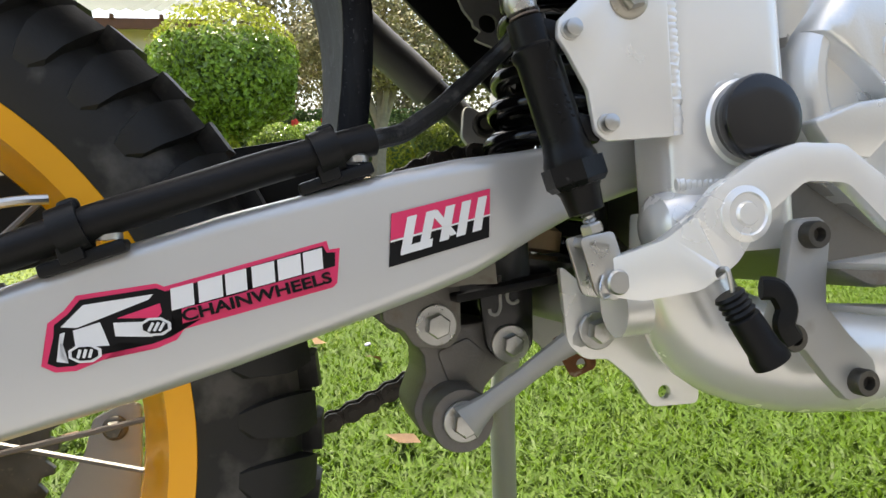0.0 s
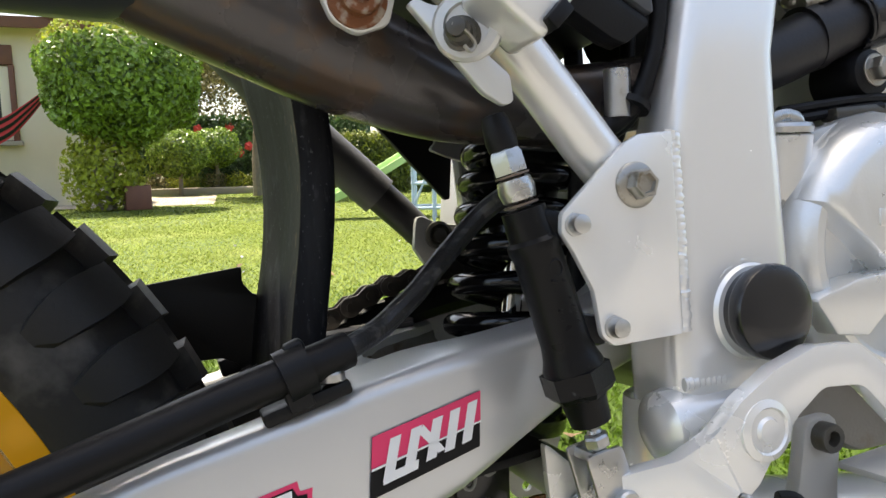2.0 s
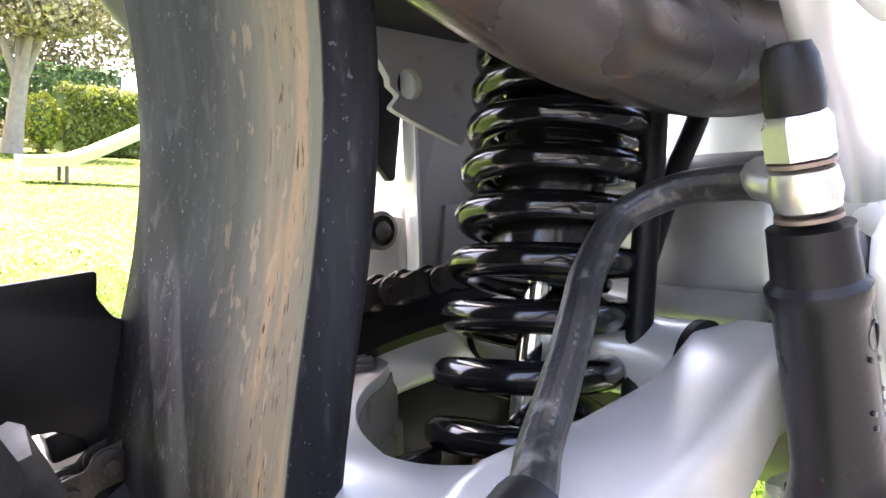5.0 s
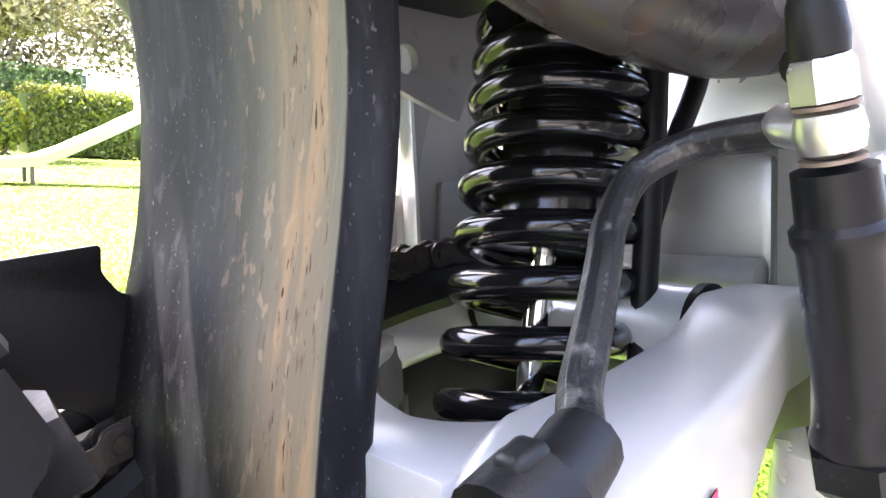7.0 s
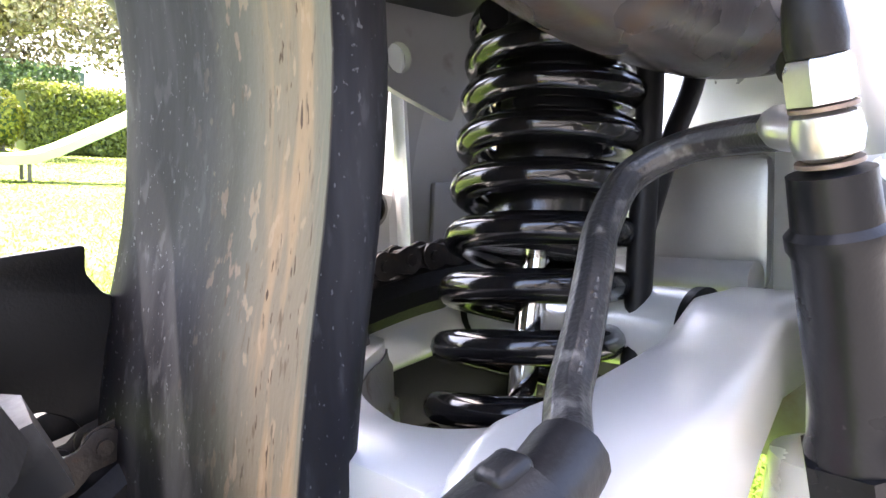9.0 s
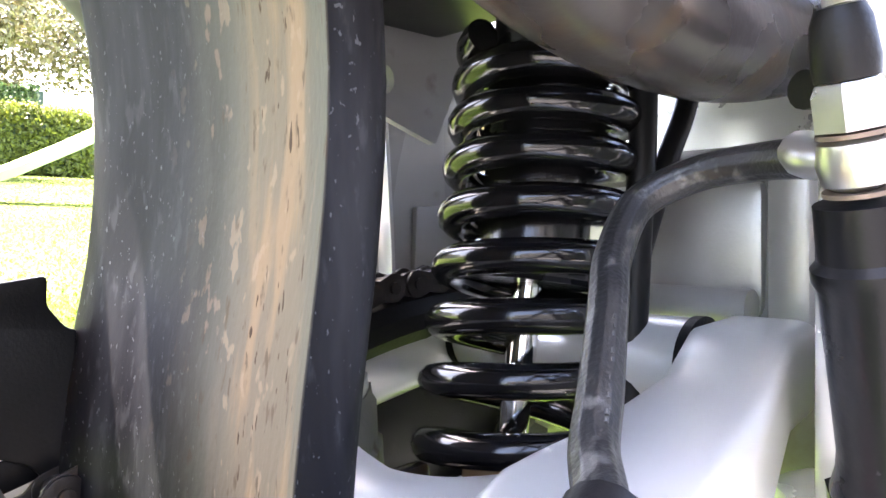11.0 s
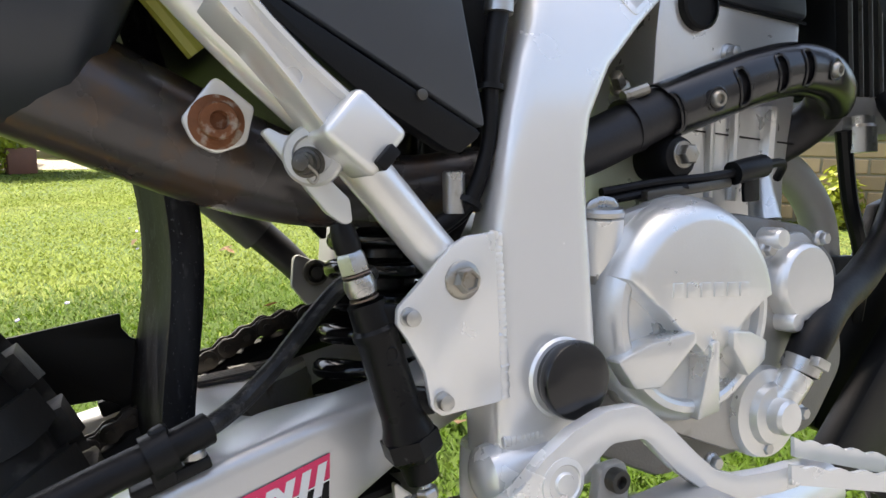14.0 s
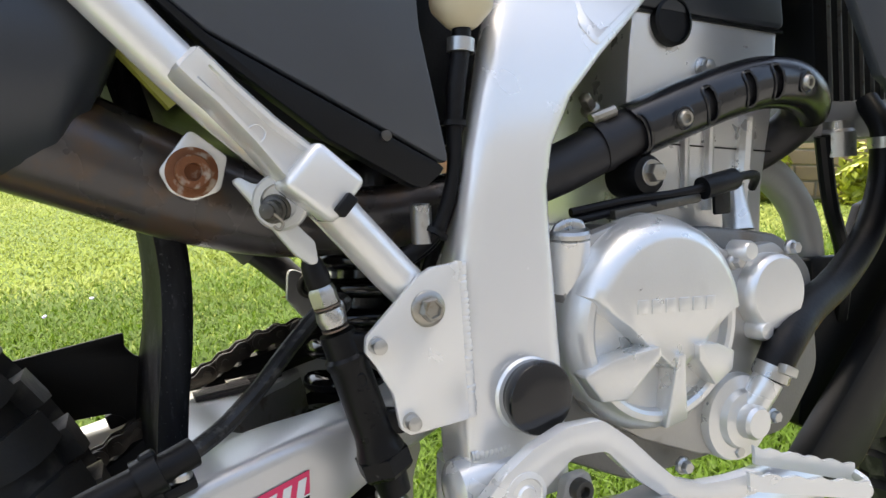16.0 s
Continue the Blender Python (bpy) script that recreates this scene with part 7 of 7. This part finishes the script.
# pale blue climbing frame and a heap of weathered boards beyond the lawn
frame_toy = new("climbing_frame")
frame_toy.matrix_world = pose(2.70, 6.60, 0, 0, 0, -22)
tagged(frame_toy, "pale blue painted steel climbing frame", "climbing frame")
for k in range(6):
    for y in (-0.22, 0.22):
        part("upright", tube(B(), [(0.20 * k - 0.50, y, -0.02), (0.20 * k - 0.50, y, 1.02)], 0.016, 8, smooth=False), BLUEW, frame_toy)
for z in (0.12, 0.36, 0.60, 0.84, 1.0):
    for y in (-0.22, 0.22):
        part("rail", tube(B(), [(-0.52, y, z), (0.52, y, z)], 0.015, 8, smooth=False), BLUEW, frame_toy)
for k in range(3):
    part("brace", tube(B(), [(0.4 * k - 0.5, -0.22, 0.12), (0.4 * k - 0.3, -0.22, 0.60)], 0.012, 8, smooth=False), BLUEW, frame_toy)
for k in range(6):
    x, y = 1.90 + 0.13 * k, 4.35 - 0.03 * k
    bb = box(B(), (0, 0, 0), (0.13, 0.035, 0.52 - 0.03 * (k % 3)), (0, 0, 0), 0.006)
    ob = part("board", bb, WOOD)
    ob.matrix_world = pose(x, y, 0.235, -10 + 3 * (k % 2), -6 + 4 * (k % 3), 36)
    tagged(ob, "weathered brown board leaning upright by the lawn", "board", "boards by the lawn")

# plain unseen paving and wall close the near side, added to shape its light
unseen_paving = part("unseen_paving", box(B(), (1.0, -1.45, -0.005), (16.0, 3.1, 0.04), (0, 0, 0), 0.006), NEARPAVING)
tagged(unseen_paving, "plain unseen grey paving added for neutral bounce light", "pavement", kind="structure")
sw = part("unseen_wall_south", box(B(), (1.0, -3.1, 1.25), (16.0, 0.2, 2.52), (0, 0, 0), 0.01), GREYWALL)
tagged(sw, "plain unseen grey wall added to shape the near-side light", "wall", kind="structure")

# the house
house = new("house")
tagged(house, "cream plastered single-storey house with a tiled roof", "house")
HY = 13.0
part("wall", box(B(), (-5.6, HY + 2.0, 1.42), (9.4, 4.0, 2.86), (0, 0, 0), 0.01), PLASTER, house)
part("fascia", box(B(), (-5.6, HY - 0.42, 2.80), (10.0, 0.05, 0.17), (0, 0, 0), 0.008), TIMBER, house, "dark red eaves board")
part("soffit", box(B(), (-5.6, HY - 0.20, 2.87), (10.0, 0.40, 0.03), (0, 0, 0), 0.004), PLASTER, house)
for k in range(9):
    part("rafter_end", box(B(), (-0.85 - 0.75 * k, HY - 0.47, 2.90), (0.06, 0.10, 0.08), (0, 0, 0), 0.006), TIMBER, house)
bb = B()
rows = []
for k in range(201):
    x = -10.7 + 0.05 * k
    zz = 0.022 * math.cos(math.pi * k / 2.0)
    rows.append([bb.verts.new((x, HY - 0.62, 2.97 + zz)), bb.verts.new((x, HY + 2.0, 3.72 + zz))])
for a, b in zip(rows, rows[1:]):
    bb.faces.new((a[0], b[0], b[1], a[1]))
bmesh.ops.solidify(bb, geom=bb.faces[:], thickness=0.025)
part("roof", bb, ROOFT, house, "grey-green ribbed roof")
win = part("window", box(B(), (-3.05, HY - 0.03, 2.36), (1.64, 0.10, 0.30), (0, 0, 0), 0.01), TIMBER, house, "timber framed window")
for x, w in ((-3.86, 0.08), (-3.05, 0.06), (-2.26, 0.08)):
    part("window_frame", box(B(), (x, HY - 0.028, 1.62), (w, 0.09, 1.18), (0, 0, 0), 0.008), TIMBER, win)
part("window_sill", box(B(), (-3.05, HY - 0.06, 1.0), (1.74, 0.16, 0.07), (0, 0, 0), 0.008), STONE, win)
for k in (-1, 1):
    part("pane", box(B(), (-3.05 + 0.40 * k, HY - 0.012, 1.62), (0.72, 0.012, 1.16), (0, 0, 0), 0.003), GLASS, win)
    part("curtain", box(B(), (-3.05 + 0.68 * k, HY - 0.022, 1.62), (0.14, 0.008, 1.14), (0, 0, 0), 0.002), PLASTER, win, "pale curtain edge")
HAM = [(-4.4, 12.1, 1.78), (-3.9, 12.05, 1.30), (-3.2, 11.95, 0.98), (-2.7, 11.85, 0.98), (-2.2, 11.75, 1.16), (-1.9, 11.65, 1.38), (-1.62, 11.55, 1.64)]
hline = spline(HAM, 6)


def cloth(offs, thick, near):
    bm = B()
    rows = []
    for i, q in enumerate(hline):
        t = i / (len(hline) - 1)
        w = 0.02 + 0.16 * math.sin(math.pi * t) ** 0.6
        c = q + Vector((0, -near, offs * w))
        rows.append(ring(bm, [c + Vector((0, -0.01, thick * w)), c + Vector((0, 0.0, -thick * w)), c + Vector((0, 0.02, -thick * w)), c + Vector((0, 0.02, thick * w))]))
    return skin(bm, rows)


hm = part("hammock", cloth(0.0, 1.0, 0.0), CLOTHR)
tagged(hm, "red and black striped cloth hammock hung by the house", "hammock")
for a, c in ((HAM[0], (-4.6, 12.56, 2.70)), (HAM[-1], (-0.95, 11.05, 1.98))):
    part("rope", tube(B(), [a, c], 0.010, 6, smooth=False), WOOD, hm)
for k in (-0.65, 0.0, 0.65):
    part("black_stripe", cloth(k, 0.16, 0.012), PLASTIC, hm)

# brick wall to the right
WX, WY, WR = 4.55, 3.35, -55.0
bw = part("brick_wall", box(B(), (WX, WY, 0.62), (6.0, 0.20, 1.26), (0, 0, WR), 0.004), MORTAR)
tagged(bw, "sandy brick garden wall", "wall", kind="structure")
brick = B()
bmesh.ops.create_cube(brick, size=1.0, matrix=Matrix.Diagonal((0.27, 0.02, 0.095, 1)))
bmesh.ops.bevel(brick, geom=brick.edges[:], offset=0.005, segments=1, affect="EDGES")
first_brick = part("brick", brick, BRICK, bw)
rot = Matrix.Rotation(radians(WR), 4, "Z")
nb = 0
for row in range(11):
    for col in range(21):
        x = -2.9 + 0.285 * col + (0.142 if row % 2 else 0)
        m = Matrix.Translation((WX, WY, 0)) @ rot @ Matrix.Translation((x, -0.103, 0.06 + 0.11 * row))
        ob = first_brick if nb == 0 else new("brick", first_brick.data)
        ob.parent = bw
        ob.matrix_local = m
        nb += 1
for k in range(7):
    a = Matrix.Translation((WX, WY, 0)) @ rot
    c = a @ Vector((-2.4 + 0.55 * k, -0.30, 0.16))
    p, d = blob_points(420, tuple(c), (0.20, 0.14, 0.22), 0.6, 0.3)
    v, f = leaf_cloud(p, d, 0.07, "leaf", LEAFY)
    tagged(new("wall_plant", mesh_from("wall_plant", v, f, LEAFY)), "bright leafy plant at the foot of the brick wall", "plant", "plants by the wall")

# fallen leaves and petals in the grass
rl = random.Random(11)
for k in range(26):
    bb = B()
    vs = [bb.verts.new((0.030 * math.cos(a) * (1.5 if i % 2 == 0 else 0.8), 0.018 * math.sin(a), 0.004 * math.sin(2 * a))) for i, a in enumerate([2 * math.pi * j / 6 for j in range(6)])]
    bb.faces.new(vs)
    bmesh.ops.solidify(bb, geom=bb.faces[:], thickness=0.0008)
    ob = part("fallen_leaf", bb, DEADLEAF if k % 3 else WOOD)
    ob.matrix_world = pose(rl.uniform(-0.6, 2.6), rl.uniform(1.0, 4.0), 0.022, rl.uniform(-25, 25), rl.uniform(-25, 25), rl.uniform(0, 360))
    tagged(ob, "curled brown fallen leaf on the grass", "leaf", "fallen leaves")
for k in range(40):
    bb = B()
    bmesh.ops.create_icosphere(bb, subdivisions=1, radius=0.009)
    for v in bb.verts:
        v.co.z *= 0.5
    ob = part("petal", bb, PETAL)
    ob.matrix_world = pose(rl.uniform(-0.8, 2.8), rl.uniform(1.0, 5.0), 0.026, rl.uniform(-40, 40), rl.uniform(-40, 40), 0)
    tagged(ob, "lilac fallen blossom on the grass", "petal", "fallen blossoms")
